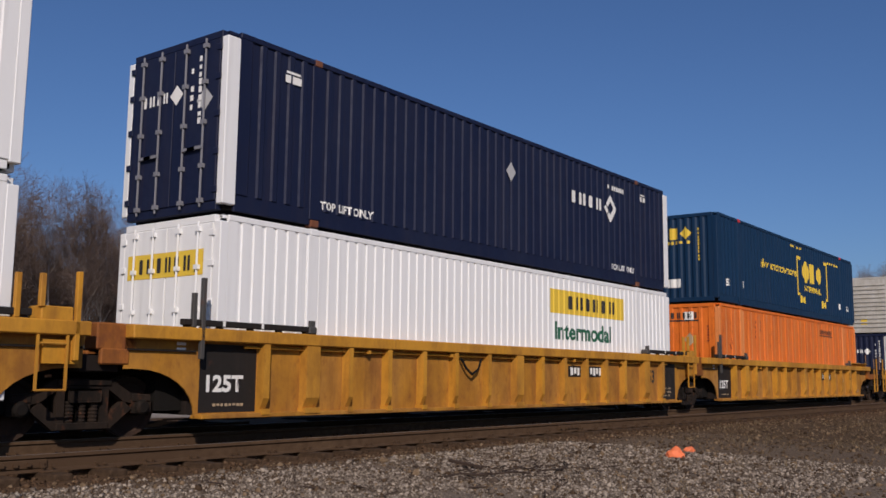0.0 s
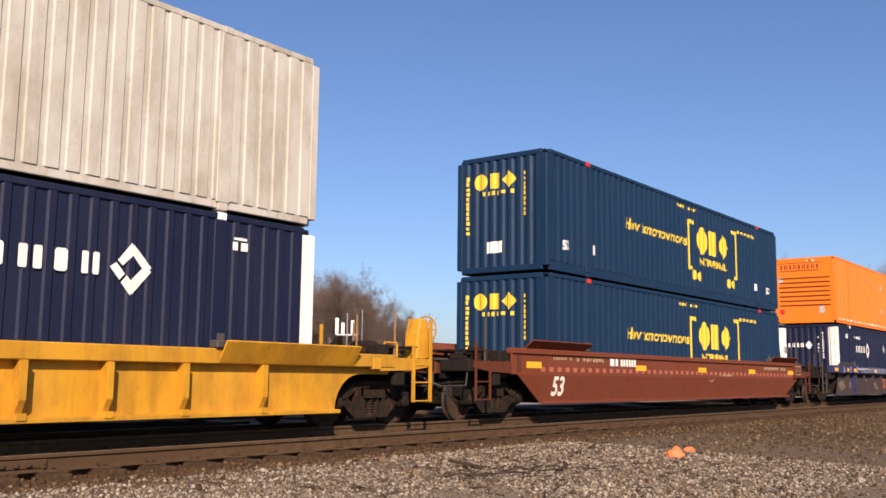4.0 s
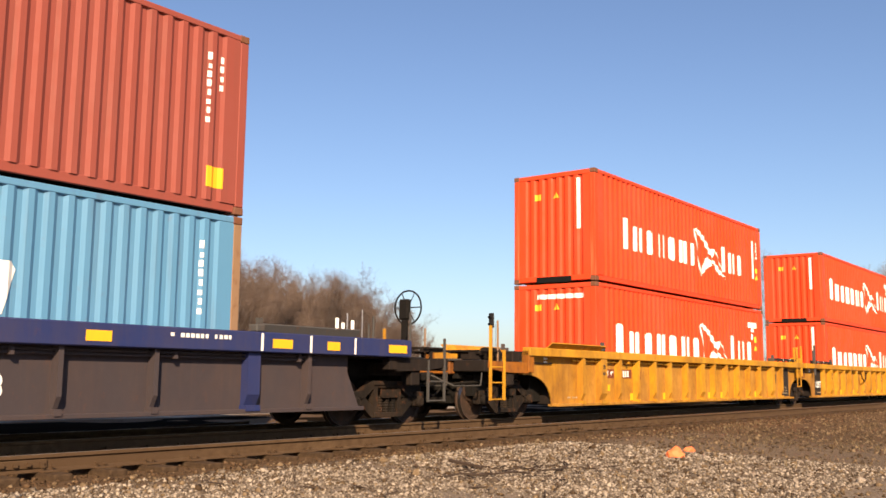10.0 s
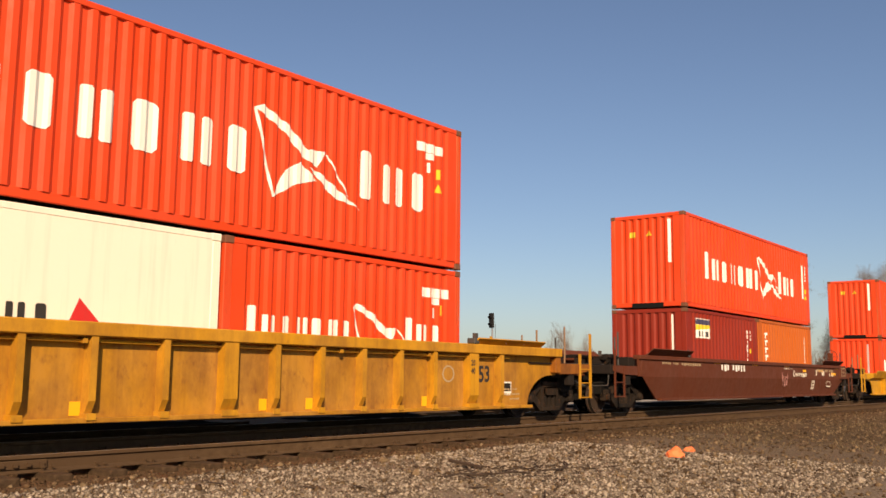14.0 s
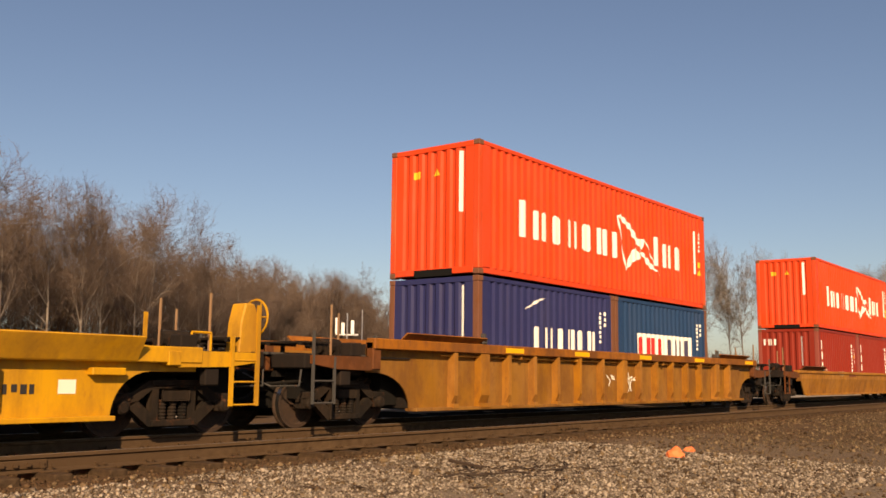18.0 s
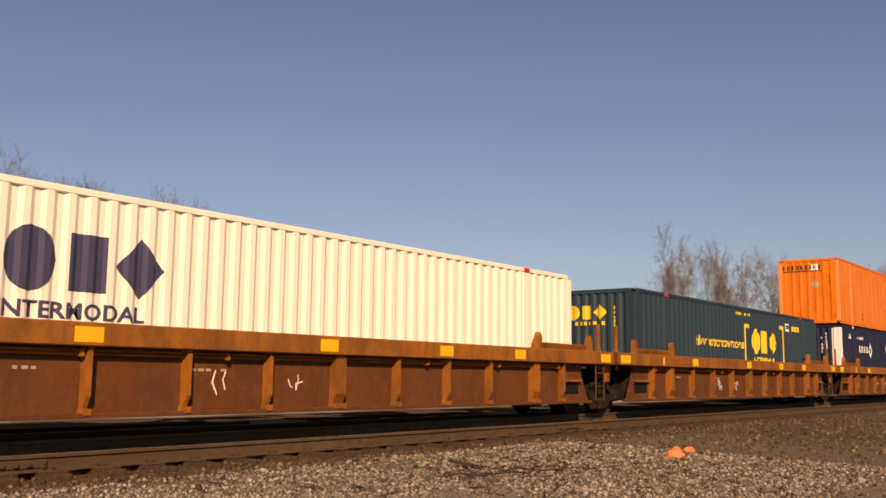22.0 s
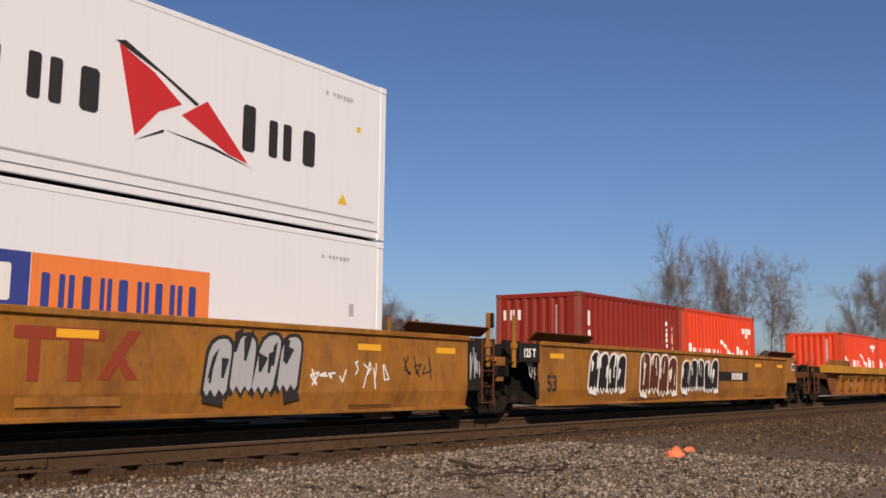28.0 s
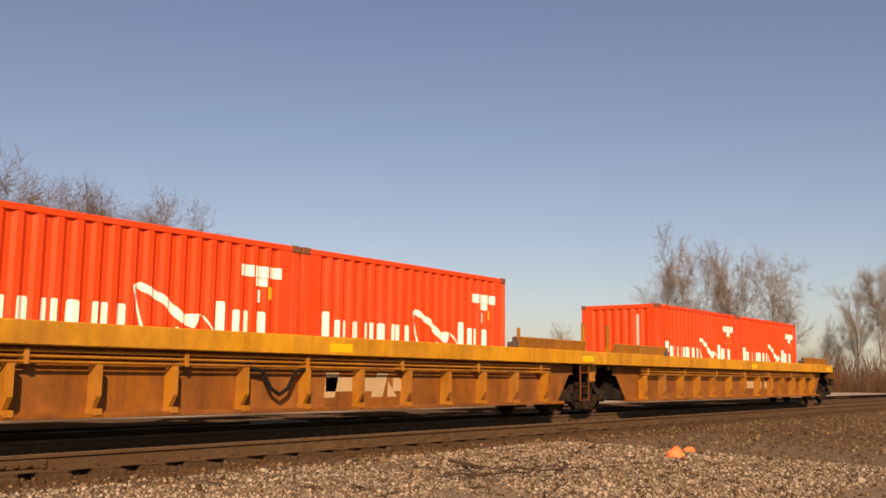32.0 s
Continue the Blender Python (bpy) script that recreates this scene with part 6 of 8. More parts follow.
def smooth_marks(ob, style, mat, dashes=True, seed=1):
    st = STYLES[style]
    y = -st["hw"] - 0.001
    box_part = part("end_box", bx(9.02, 9.82, -1.52, -1.42, 0.98, 1.52, bevel=0.015), DARKBROWN, ob, "dark brown box at the wagon end")
    place = lambda q, z, w: Vector((q, -1.5205 + w, z))
    part("box_frame", on_wall([rect(9.10, 9.72, 1.40, 1.425), rect(9.10, 9.72, 1.10, 1.125), rect(9.10, 9.125, 1.125, 1.40), rect(9.695, 9.72, 1.125, 1.40), rect(9.40, 9.42, 1.125, 1.40), rect(9.125, 9.695, 1.25, 1.265)], FLAT, place, 0.003), mat, box_part)
    if dashes:
        for i in range(49):
            plate(ob, "reflector", DASH, [rect(-8.6 + 0.36 * i, -8.42 + 0.36 * i, 1.03, 1.13)], y)
        plate(ob, "reflector", SIGN_Y, [rect(a, a + 0.62, 1.10, 1.24) for a in (-9.2, -3.9, 0.2, 4.4, 8.4)], y - 0.003)
    plate(ob, "number_bar", mat, ribbon(-8.3, -7.2, 1.30, 1.36, 9, seed + 1) + ribbon(-7.0, -5.6, 1.28, 1.36, 9, seed + 2) + ribbon(5.9, 8.2, 1.24, 1.34, 12, seed + 3), y)


ob = wagon(84.06, "oxide brown single well wagon with smooth sides", "smooth", BROWN, BROWN, "coupled", "coupled")
smooth_marks(ob, "smooth", DULL)
words_on(ob, "length_lettering", CREAM, "53", 0.60, -8.05, 0.50, -1.442, 0.95, 0.016, 0.213, 0.95)
plate(ob, "number_bar", WHITE_M, [rect(-4.76 + 0.15 * i, -4.65 + 0.15 * i, 1.20, 1.375) for i in range(6)], -1.442)
plate(ob, "trade_bar", WHITE_M, [rect(-5.32, -5.10, 1.20, 1.38), rect(-5.04, -4.90, 1.20, 1.38)], -1.442)
plate(ob, "round_mark", DULL, ring(1.05, 1.45, 0.82, 1.10, 0.035), -1.425)
plate(ob, "notice", DULL, ribbon(1.9, 2.9, 1.00, 1.06, 9, 3) + ribbon(6.4, 8.0, 1.40, 1.46, 14, 4), -1.442)
DARK_TXT = "dirty blue and grey well wagon with panelled sides"
for i, (x, l, r) in enumerate(((107.83, "coupled", "joint"), (127.23, "joint", "joint"), (146.83, "joint", "coupled"))):
    ob = wagon(x, DARK_TXT, "panel", WGREY, WBLUE, l, r, rib_mat=WGREY, wide_rib=WBLUE, flap_mat=DARKBAR, wheel_left=(l == "coupled"))
    y = -1.331
    plate(ob, "reflector", SIGN_Y, [rect(a, a + b, 1.30, 1.44) for a, b in ((-9.75, .50), (-7.9, .30), (-6.85, .42), (-3.3, .38), (-0.2, .38), (3.3, .38), (6.5, .42), (7.7, .30), (9.25, .50))], -1.572)
    plate(ob, "limit_bar", WHITE_M, [rect(a, a + 0.05, 1.25, 1.52) for a in (-8.4, -7.35, -6.30, 6.26, 7.3, 8.35)] + ribbon(-6.1, -4.9, 1.40, 1.46, 14, i) + ribbon(4.6, 5.8, 1.40, 1.46, 14, i + 3), -1.5725)
    if i:
        words_on(ob, "end_lettering", WHITE_M, "CB"[i - 1], 0.26, -6.31, 0.86, -1.492, 0.9)
    words_on(ob, "load_lettering", DULL, "125-T", 0.32, -7.16, 0.60, y, 0.76)
    words_on(ob, "length_lettering", WHITE_M, "53", 0.40, 1.80 if i == 0 else 2.05, 0.58, y, 0.85)
    plate(ob, "name_bar", DULL if i != 1 else WHITE_M, ribbon(0.3, 1.45, 0.62, 0.74, 9, i + 5) if i else [], y)
    if i == 2:
        words_on(ob, "number_lettering", DULL, "BRAN", 0.33, -5.85, 0.60, y, 0.95)
        words_on(ob, "number_lettering", DULL, "7156", 0.33, -4.42, 0.60, y, 0.95)
    else:
        plate(ob, "number_bar", DULL, ribbon(-4.6, -3.6, 0.92, 0.95, 8, i), y)
    if i == 0:
        plate(ob, "round_mark", OLDORANGE, [[(-1.32, 0.78), (-1.08, 0.56), (-1.02, 0.62), (-1.22, 0.78)], [(-1.32, 0.80), (-1.22, 0.80), (-1.02, 0.96), (-1.08, 1.02)], [(-1.04, 0.58), (-0.86, 0.78), (-0.93, 0.82), (-1.08, 0.64)], [(-1.06, 1.0), (-0.86, 0.8), (-0.95, 0.78), (-1.1, 0.92)]], y)
        plate(ob, "speed_line", OLDORANGE, [rect(-0.80, -0.28, 0.58 + 0.06 * k, 0.60 + 0.06 * k) for k in range(8)], y)
        plate(ob, "name_bar", WHITE_M, ribbon(0.20, 1.25, 0.58, 0.74, 11, 12), y)
        plate(ob, "name_bar", RED_M, [rect(0.22, 0.68, 0.84, 0.95)], y)
        plate(ob, "scrawl", GREY_M, scribble(2.25, 2.7, 0.55, 0.95, 5, 2, 0.02), y)
        plate(ob, "round_mark", GREY_M, ring(3.42, 3.72, 0.58, 0.86, 0.04), y)
        plate(ob, "notice", WHITE_M, ribbon(2.78, 3.0, 0.56, 0.60, 5, 4) + ribbon(6.4, 6.9, 0.60, 0.63, 6, 3) + ribbon(6.4, 6.9, 0.70, 0.73, 6, 4) + ribbon(3.6, 4.2, 0.9, 0.94, 3, 4), y)
    else:
        plate(ob, "round_mark", TANPOST, [disc(-0.75, 0.75, 0.18)], y)
    if i == 0:
        plate(ob, "scrawl", GREY_M, [p for k in range(26) for p in ([(-5.6 + k * 0.44, 1.27), (-5.53 + k * 0.44, 1.27), (-5.40 + k * 0.44, 1.50), (-5.46 + k * 0.44, 1.50)], rect(-5.4 + k * 0.44, -5.22 + k * 0.44, 1.42, 1.47), rect(-5.36 + k * 0.44, -5.31 + k * 0.44, 1.27, 1.42))], -1.5725, "pale spray-painted scrawl")
        plate(ob, "scrawl", DULL, scribble(-8.3, -7.5, 0.45, 0.95, 5, 2) + scribble(-3.0, -1.8, 0.5, 0.85, 5, 4), y)
    if r == "coupled":
        brake_wheel(ob, 11.0, -0.55, 2.25, UNDER, 0.34)
for i, (x, l, r) in enumerate(((170.48, "coupled", "joint"), (190.05, "joint", "joint"), (209.62, "joint", "coupled"))):
    ob = wagon(x, OCHRE_TXT, "ribbed", OCHRE, OCHRE_RIB, l, r, rib_mat=OCHRE_RIB, flap_mat=BLACKPANEL, wheel_left=(l == "coupled"))
    dressed(ob, "ribbed", True, True, None, i + 20, (0.30, 0.30, 0.36)[i], i > 0, i < 2)
    if i == 1:
        plate(ob, "number_panel", BROWN, [rect(1.98, 2.82, 0.88, 1.12), rect(3.02, 3.80, 0.88, 1.12)], -1.331)
        plate(ob, "trade_bar", DULL, [[(2.12, 0.90), (2.34, 0.90), (2.44, 1.10), (2.18, 1.10)], rect(2.52, 2.74, 0.98, 1.06), [(3.1, 0.90), (3.28, 0.90), (3.6, 1.10), (3.4, 1.10)]], -1.335)
    if i == 0:
        plate(ob, "number_panel", BROWN, [rect(-6.0, -5.38, 0.90, 1.12), rect(-5.22, -4.40, 0.90, 1.12)], -1.331)
        plate(ob, "number_bar", WHITE_M, scribble(-5.9, -5.45, 0.93, 1.08, 3, 4, 0.03) + ribbon(-5.15, -4.55, 0.93, 1.09, 5, 4), -1.335)
    plate(ob, "yellow_patch", SIGN_Y, [rect(a - 0.16, a, 0.34, 0.52) for a in (-4.34, -2.34, 0.86, 1.86, 4.88)] + [rect(-5.95, -5.60, 0.58, 0.74)], -1.331)
    plate(ob, "number_panel", BROWN, [rect(-4.15, -3.85, 0.86, 1.10)], -1.331)
    words_on(ob, "length_lettering", BLACK_M, "20", 0.14, -6.28, 1.12, -1.502, 0.9, 0.004)
    words_on(ob, "length_lettering", BLACK_M, "40", 0.14, -6.28, 0.96, -1.502, 0.9, 0.004)
    if i == 1:
        loop = bmesh.new()
        pts = [(-1.76, -1.50, 1.25), (-1.56, -1.53, 1.0), (-1.32, -1.54, 0.89), (-1.05, -1.53, 1.0), (-0.82, -1.50, 1.25)]
        for a, b in zip(pts[:-1], pts[1:]):
            rod(loop, a, b, 0.028)
        part("hanging_hose", loop, UNDER, ob)
        posts = bmesh.new()
        for px in (9.05, 9.55):
            box(posts, px - 0.05, px + 0.05, -1.50, -1.44, 0.75, 2.30)
        box(posts, 9.0, 9.6, -1.49, -1.45, 1.3, 1.6)
        part("ladder", posts, BRIGHT_OCHRE, ob, "bright yellow upright ladder")
ob = wagon(233.06, "dark brown single well wagon with smooth sides", "smooth", DARKBROWN, DARKBROWN, "coupled", "coupled")
smooth_marks(ob, "smooth", DULL, False, 5)
plate(ob, "number_bar", WHITE_M, ribbon(-4.0, -3.25, 1.16, 1.36, 3, 7) + ribbon(-3.05, -1.85, 1.16, 1.36, 5, 7), -1.441)
plate(ob, "reflector", SIGN_Y, [rect(a, a + 0.55, 1.38, 1.46) for a in (-4.6, -1.3, 2.0, 8.4)], -1.4435)
words_on(ob, "length_lettering", CREAM, "53", 0.46, 5.28, 0.58, -1.442, 0.85, 0.012, 0.213, 0.95)
plate(ob, "round_mark", CREAM, ring(2.98, 3.24, 1.03, 1.26, 0.04), -1.442)
plate(ob, "name_bar", CREAM, ribbon(3.3, 4.62, 1.05, 1.17, 16, 11), -1.442)
plate(ob, "notice", CREAM, ribbon(3.3, 4.5, 1.03, 1.05, 3, 2) + ribbon(2.0, 2.9, 1.30, 1.33, 12, 4) + ribbon(5.8, 6.05, 1.02, 1.3, 2, 5) + ribbon(6.6, 7.0, 1.1, 1.28, 2, 6) + ribbon(7.6, 8.2, 1.06, 1.2, 5, 3), -1.442)
plate(ob, "load_frame", CREAM, [rect(7.2, 7.75, 0.86, 0.89), rect(7.2, 7.75, 0.66, 0.69), rect(7.2, 7.23, 0.69, 0.86), rect(7.72, 7.75, 0.69, 0.86)], -1.42)
plate(ob, "scrawl", PINK_M, scribble(1.75, 2.45, 0.68, 1.2, 5, 8, 0.03), -1.442, "pink spray-painted scrawl")
plate(ob, "reflector", SIGN_Y, [rect(4.15, 4.55, 1.22, 1.30), rect(6.2, 6.7, 1.24, 1.32), rect(7.9, 8.5, 1.12, 1.22)], -1.4435)
brake_wheel(ob, 11.0, -0.6, 1.95, DARKBROWN)
ob = wagon(256.70, "bright yellow single well wagon with low sides", "low", BRIGHT_OCHRE, BRIGHT_OCHRE, "coupled", "coupled")
plate(ob, "number_panel", BLACKPANEL, [rect(-4.6, -1.6, 0.66, 0.92)], -1.317)
plate(ob, "number_bar", WHITE_M, ribbon(-4.5, -3.5, 0.70, 0.88, 4, 7), -1.321)
plate(ob, "number_bar", WHITE_M, [rect(-2.86 + 0.155 * i, -2.75 + 0.155 * i, 0.70, 0.89) for i in range(6)], -1.321)
words_on(ob, "length_lettering", BLACK_M, "53", 0.36, 0.75, 0.66, -1.317, 0.9)
plate(ob, "notice", BLACK_M, ribbon(-1.2, -0.2, 0.66, 0.72, 8, 4) + ribbon(7.0, 7.7, 0.62, 0.74, 6, 6), -1.317)
plate(ob, "pale_patch", CREAM, [rect(7.85, 8.1, 0.62, 0.80)], -1.317)
part("step_box", bx(8.25, 8.75, -1.45, -1.31, 0.86, 0.96, bevel=0.01), BRIGHT_OCHRE, ob)
brake_wheel(ob, 11.2, -1.2, 1.78, BRIGHT_OCHRE, 0.28, True)
ob = wagon(280.0, OCHRE_TXT, "ribbed", OLIVE, RUSTCHORD, "coupled", "coupled", rib_mat=AMBER)
plate(ob, "scrawl", CREAM, scribble(-0.75, -0.28, 0.62, 1.08, 2, 3) + scribble(0.36, 1.01, 0.55, 1.10, 2, 6), -1.342, "pale spray-painted scrawl")
plate(ob, "reflector", SIGN_Y, [rect(a, a + 0.7, 1.40, 1.50) for a in (-5.5, -2.6, 0.8, 4.4, 8.5)], -1.5225)
ob = wagon(303.80, "yellow single well wagon with smooth knee-shaped sides", "knee", AMBER, AMBER, "coupled", "coupled", end_mat=RUSTY, flap_mat=RUSTY)
plate(ob, "number_panel", BROWN, [rect(-2.6, -1.5, 1.08, 1.28)], -1.442)
plate(ob, "number_bar", DULL, ribbon(-7.6, -5.6, 1.30, 1.38, 5, 2) + ribbon(-4.0, -3.2, 1.10, 1.30, 3, 7), -1.442)
RUST_TXT = "rust brown well wagon with panelled sides and yellow chord"
for i, (x, l, r) in enumerate(((327.53, "coupled", "joint"), (347.08, "joint", "joint"), (366.86, "joint", "coupled"))):
    ob = wagon(x, RUST_TXT, "panel", RUSTY, RUSTCHORD, l, r, rib_mat=RUSTCHORD, flap_mat=RUSTCHORD, wheel_left=(l == "coupled"))
    plate(ob, "reflector", SIGN_Y, [rect(a, a + b, 1.28, 1.48) for a, b in ((-9.5, .55), (-7.0, .1), (-5.0, .42), (-0.6, .42), (2.6, .42), (5.2, .42), (9.0, .5))], -1.572)
    # Flat black plates on the sheet paint the shade of the step recesses.
    plate(ob, "step_opening", HOLE, [rect(-8.30, -7.55, 0.52, 0.80), rect(7.55, 8.30, 0.52, 0.80)], -1.332)
    part("step_shelf", box(bx(-8.35, -7.5, -1.42, -1.30, 0.81, 0.86), 7.5, 8.35, -1.42, -1.30, 0.81, 0.86), RUSTCHORD, ob)
    plate(ob, "scrawl", WHITE_M, scribble(-2.6, -2.2, 0.55, 0.95, 2, i + 4, 0.02) + scribble(-1.1, -0.75, 0.55, 0.95, 2, i + 9, 0.02), -1.332, "pale spray-painted scrawl")
    plate(ob, "scrawl", DULL, ribbon(-3.0, -2.3, 0.93, 0.97, 5, i) + ribbon(-5.9, -5.3, 0.93, 0.97, 5, i + 2), -1.332)


def graffiti(ob, x0, x1, z0, z1, fill, edge, signs, seed):
    """Fat sprayed letters-like bubbles that nobody could read, with an outline."""
    rnd = random.Random(seed)
    y = -1.4725
    w = (x1 - x0) / signs
    back, front, lines = [], [], []
    for i in range(signs):
        cx, cz = x0 + w * (i + 0.5), (z0 + z1) / 2 + rnd.uniform(-0.05, 0.05)
        a, b = w * 0.56, (z1 - z0) * rnd.uniform(0.47, 0.53)
        pts = [(-1, -0.86), (-0.72, -1.08), (-0.4, -0.84), (0.0, -1.12), (0.35, -0.84), (0.72, -1.06), (1, -0.88), (1, 0.45), (0.86, 0.80), (0.5, 0.97), (0.1, 1.0), (-0.35, 0.96), (-0.78, 0.78), (-1, 0.45)]
        lean = rnd.uniform(0.02, 0.12)
        back.append([(cx + a * p + lean * max(-0.8, q), cz + b * q) for p, q in pts])
        front.append([(cx + (a - 0.055) * p + lean * max(-0.8, q), cz + (b - 0.06) * q) for p, q in pts])
        for k in range(3):
            lx, lz = cx + rnd.uniform(-0.5, 0.3) * w, cz + rnd.uniform(-0.6, 0.4) * b
            lines.append([(lx, lz), (lx + 0.05, lz), (lx + 0.05 + rnd.uniform(0.0, 0.16), lz + rnd.uniform(0.2, 0.5)), (lx + rnd.uniform(-0.02, 0.1), lz + 0.3)])
    back.append([(x0 - 0.05, z0 - 0.06), (x0 + 0.35, z0 - 0.12), (x0 + 0.3, z0 + 0.2), (x0 + 0.02, z0 + 0.2)])
    back.append([(x1 - 0.4, z0 + 0.2), (x1 - 0.35, z0 - 0.10), (x1, z0 - 0.04), (x1 - 0.1, z0 + 0.2)])
    for i, p in enumerate(back):
        plate(ob, "sprayed_outline", edge, [p], y - 0.0002 * i)
    for i, p in enumerate(front):
        plate(ob, "sprayed_shape", fill, [p], y - 0.003 - 0.0002 * i)
    plate(ob, "sprayed_line", edge, lines, y - 0.008)


SMOOTH_TXT = "amber well wagon with tall smooth sides and sprayed scrawl"
for i, (x, l, r) in enumerate(((390.42, "coupled", "joint"), (409.80, "joint", "joint"), (429.38, "joint", "coupled"))):
    ob = wagon(x, SMOOTH_TXT, "plain", AMBER, AMBER, l, r, end_mat=RUSTY, flap_mat=RUSTY, wheel_left=(l == "coupled"))
    plate(ob, "reflector", SIGN_Y, [rect(a, a + 0.6, 1.33, 1.44) for a in (-8.0, -4.9, -0.4, 5.2, 7.4)], -1.4715)
    words_on(ob, "length_lettering", BLACK_M, "53", 0.50, -8.15, 0.60, -1.4715, 0.9)
    if i:
        part("load_panel", bx(-9.22, -8.43, -1.47, -1.41, 1.22, 1.64, bevel=0.012), BLACKPANEL, ob, "black load limit panel")
        words_on(ob, "load_lettering", WHITE_M, "125 T", 0.25, -9.12, 1.34, -1.4715, 0.85)
        part("slant_post", prism(bmesh.new(), [(-9.0, 1.22), (-8.72, 1.22), (-8.43, 0.42), (-8.43, 0.75)], -1.45, -1.39), BLACKPANEL, ob, "black slanted post")
        plate(ob, "scrawl", GREY_M, scribble(-8.86, -8.56, 0.80, 1.2, 3, 5 + i, 0.025), -1.4515)
    if i < 2:
        part("joint_panel", bx(8.43, 8.96, -1.46, -1.40, 0.62, 1.62, bevel=0.012), BLACKPANEL, ob, "black panel beside the joint")
        plate(ob, "scrawl", GREY_M, scribble(8.5, 8.9, 0.85, 1.5, 4, 15 + i, 0.03), -1.4615)
    plate(ob, "tank_hatch", RUSTY, [rect(5.0, 6.1, 0.36, 0.40), rect(-4.2, -2.2, 0.36, 0.40)], -1.4715)
    for e in ((-1,) if i == 0 else ((1,) if i == 2 else ())):
        part("end_panel", bx(min(e * 8.46, e * 9.56), max(e * 8.46, e * 9.56), -1.47, -1.42, 0.80, 1.76, bevel=0.02), AMBER, ob, "amber panel beside the end ladder")
        a = 8.98 if e > 0 else -9.40
        plate(ob, "notice_frame", WHITE_M, [rect(a, a + 0.42, 1.26, 1.50)], -1.471)
        plate(ob, "notice", BLACKPANEL, [rect(a + 0.04, a + 0.19, 1.30, 1.46), rect(a + 0.23, a + 0.38, 1.30, 1.46)], -1.475)
    if i == 0:
        plate(ob, "number_panel", BLACKPANEL, [rect(-3.0, -1.88, 0.94, 1.24)], -1.4715)
        plate(ob, "number_bar", WHITE_M, ribbon(-2.9, -1.95, 0.98, 1.18, 5, 7), -1.4745)
        graffiti(ob, 0.05, 1.80, 0.62, 1.50, RUSTY, WHITE_M, 4, 1)
        graffiti(ob, 1.95, 3.75, 0.50, 1.42, GREY_M, BLACK_M, 4, 2)
        graffiti(ob, -4.2, -3.1, 0.62, 1.35, GREY_M, DULL, 3, 3)
        plate(ob, "scrawl", WHITE_M, scribble(3.9, 4.5, 0.9, 1.25, 3, 3), -1.4725)
    elif i == 1:
        plate(ob, "primer_patch", PRIMER_M, [[(-6.0, 0.95), (-5.2, 0.9), (-4.6, 1.0), (-4.7, 1.3), (-5.3, 1.42), (-5.9, 1.2)]], -1.4712)
        plate(ob, "pale_patch", DULL, [rect(-4.35, -3.75, 0.82, 0.95)], -1.4725)
        words_on(ob, "stencil", BLACK_M, "C", 0.24, -3.2, 0.95, -1.4725, 0.9)
        plate(ob, "scrawl", BLACK_M, scribble(-3.9, -3.0, 1.2, 1.5, 4, 9, 0.025), -1.4725)
        plate(ob, "trade_bar", MAROON_M, [rect(-0.95, 0.30, 1.30, 1.46), rect(-0.76, -0.60, 0.78, 1.30), rect(-0.22, -0.02, 0.78, 1.30), [(0.21, 0.80), (0.37, 0.80), (0.84, 1.46), (0.64, 1.46)], [(0.63, 0.80), (0.83, 0.80), (0.50, 1.20), (0.40, 1.16)]], -1.4725)
        plate(ob, "tank_hatch", AMBER, [rect(-0.88, 0.59, 0.46, 0.58)], -1.46)
        plate(ob, "scrawl", WHITE_M, scribble(4.04, 4.91, 0.72, 1.02, 4, 6, 0.035) + scribble(5.09, 6.09, 0.66, 1.22, 4, 11, 0.03), -1.4725)
        plate(ob, "scrawl", BLACK_M, scribble(6.42, 7.26, 0.8, 1.3, 3, 14, 0.03), -1.4725)
        graffiti(ob, 1.95, 3.85, 0.55, 1.52, GREY_M, BLACK_M, 4, 4)
        plate(ob, "scrawl", WHITE_M, scribble(-7.0, -6.2, 0.85, 1.4, 5, 3, 0.03), -1.4725)
        plate(ob, "scrawl", MAROON_M, scribble(-2.0, -1.5, 1.0, 1.5, 4, 2), -1.4725)
    else:
        graffiti(ob, -6.2, -4.3, 0.60, 1.55, BLACKPANEL, WHITE_M, 4, 5)
        graffiti(ob, -3.45, -1.15, 0.50, 1.58, DARKBROWN, CREAM, 4, 6)
        graffiti(ob, -0.8, 1.9, 0.56, 1.50, BLACKPANEL, WHITE_M, 5, 7)
        plate(ob, "number_panel", BLACKPANEL, [rect(1.98, 4.45, 0.86, 1.14)], -1.4725)
        plate(ob, "number_bar", WHITE_M, [rect(3.05 + 0.16 * i, 3.17 + 0.16 * i, 0.90, 1.11) for i in range(6)], -1.476)
        drum = lathe_y(bmesh.new(), [(0.0, -0.55), (0.20, -0.55), (0.24, -0.48), (0.24, 0.48), (0.20, 0.55), (0.0, 0.55)], 20)
        bmesh.ops.rotate(drum, verts=drum.verts, cent=(0, 0, 0), matrix=Matrix.Rotation(radians(90), 3, "Z"))
        bmesh.ops.translate(drum, verts=drum.verts, vec=(9.6, -0.5, 1.75))
        part("air_tank", drum, RUSTY, ob, "rusty air tank")
        part("tank_bracket", bx(9.3, 9.9, -0.62, -0.38, 1.2, 1.56), RUSTY, ob)
PIPED_TXT = "rust-stained ochre well wagon with side pipes"
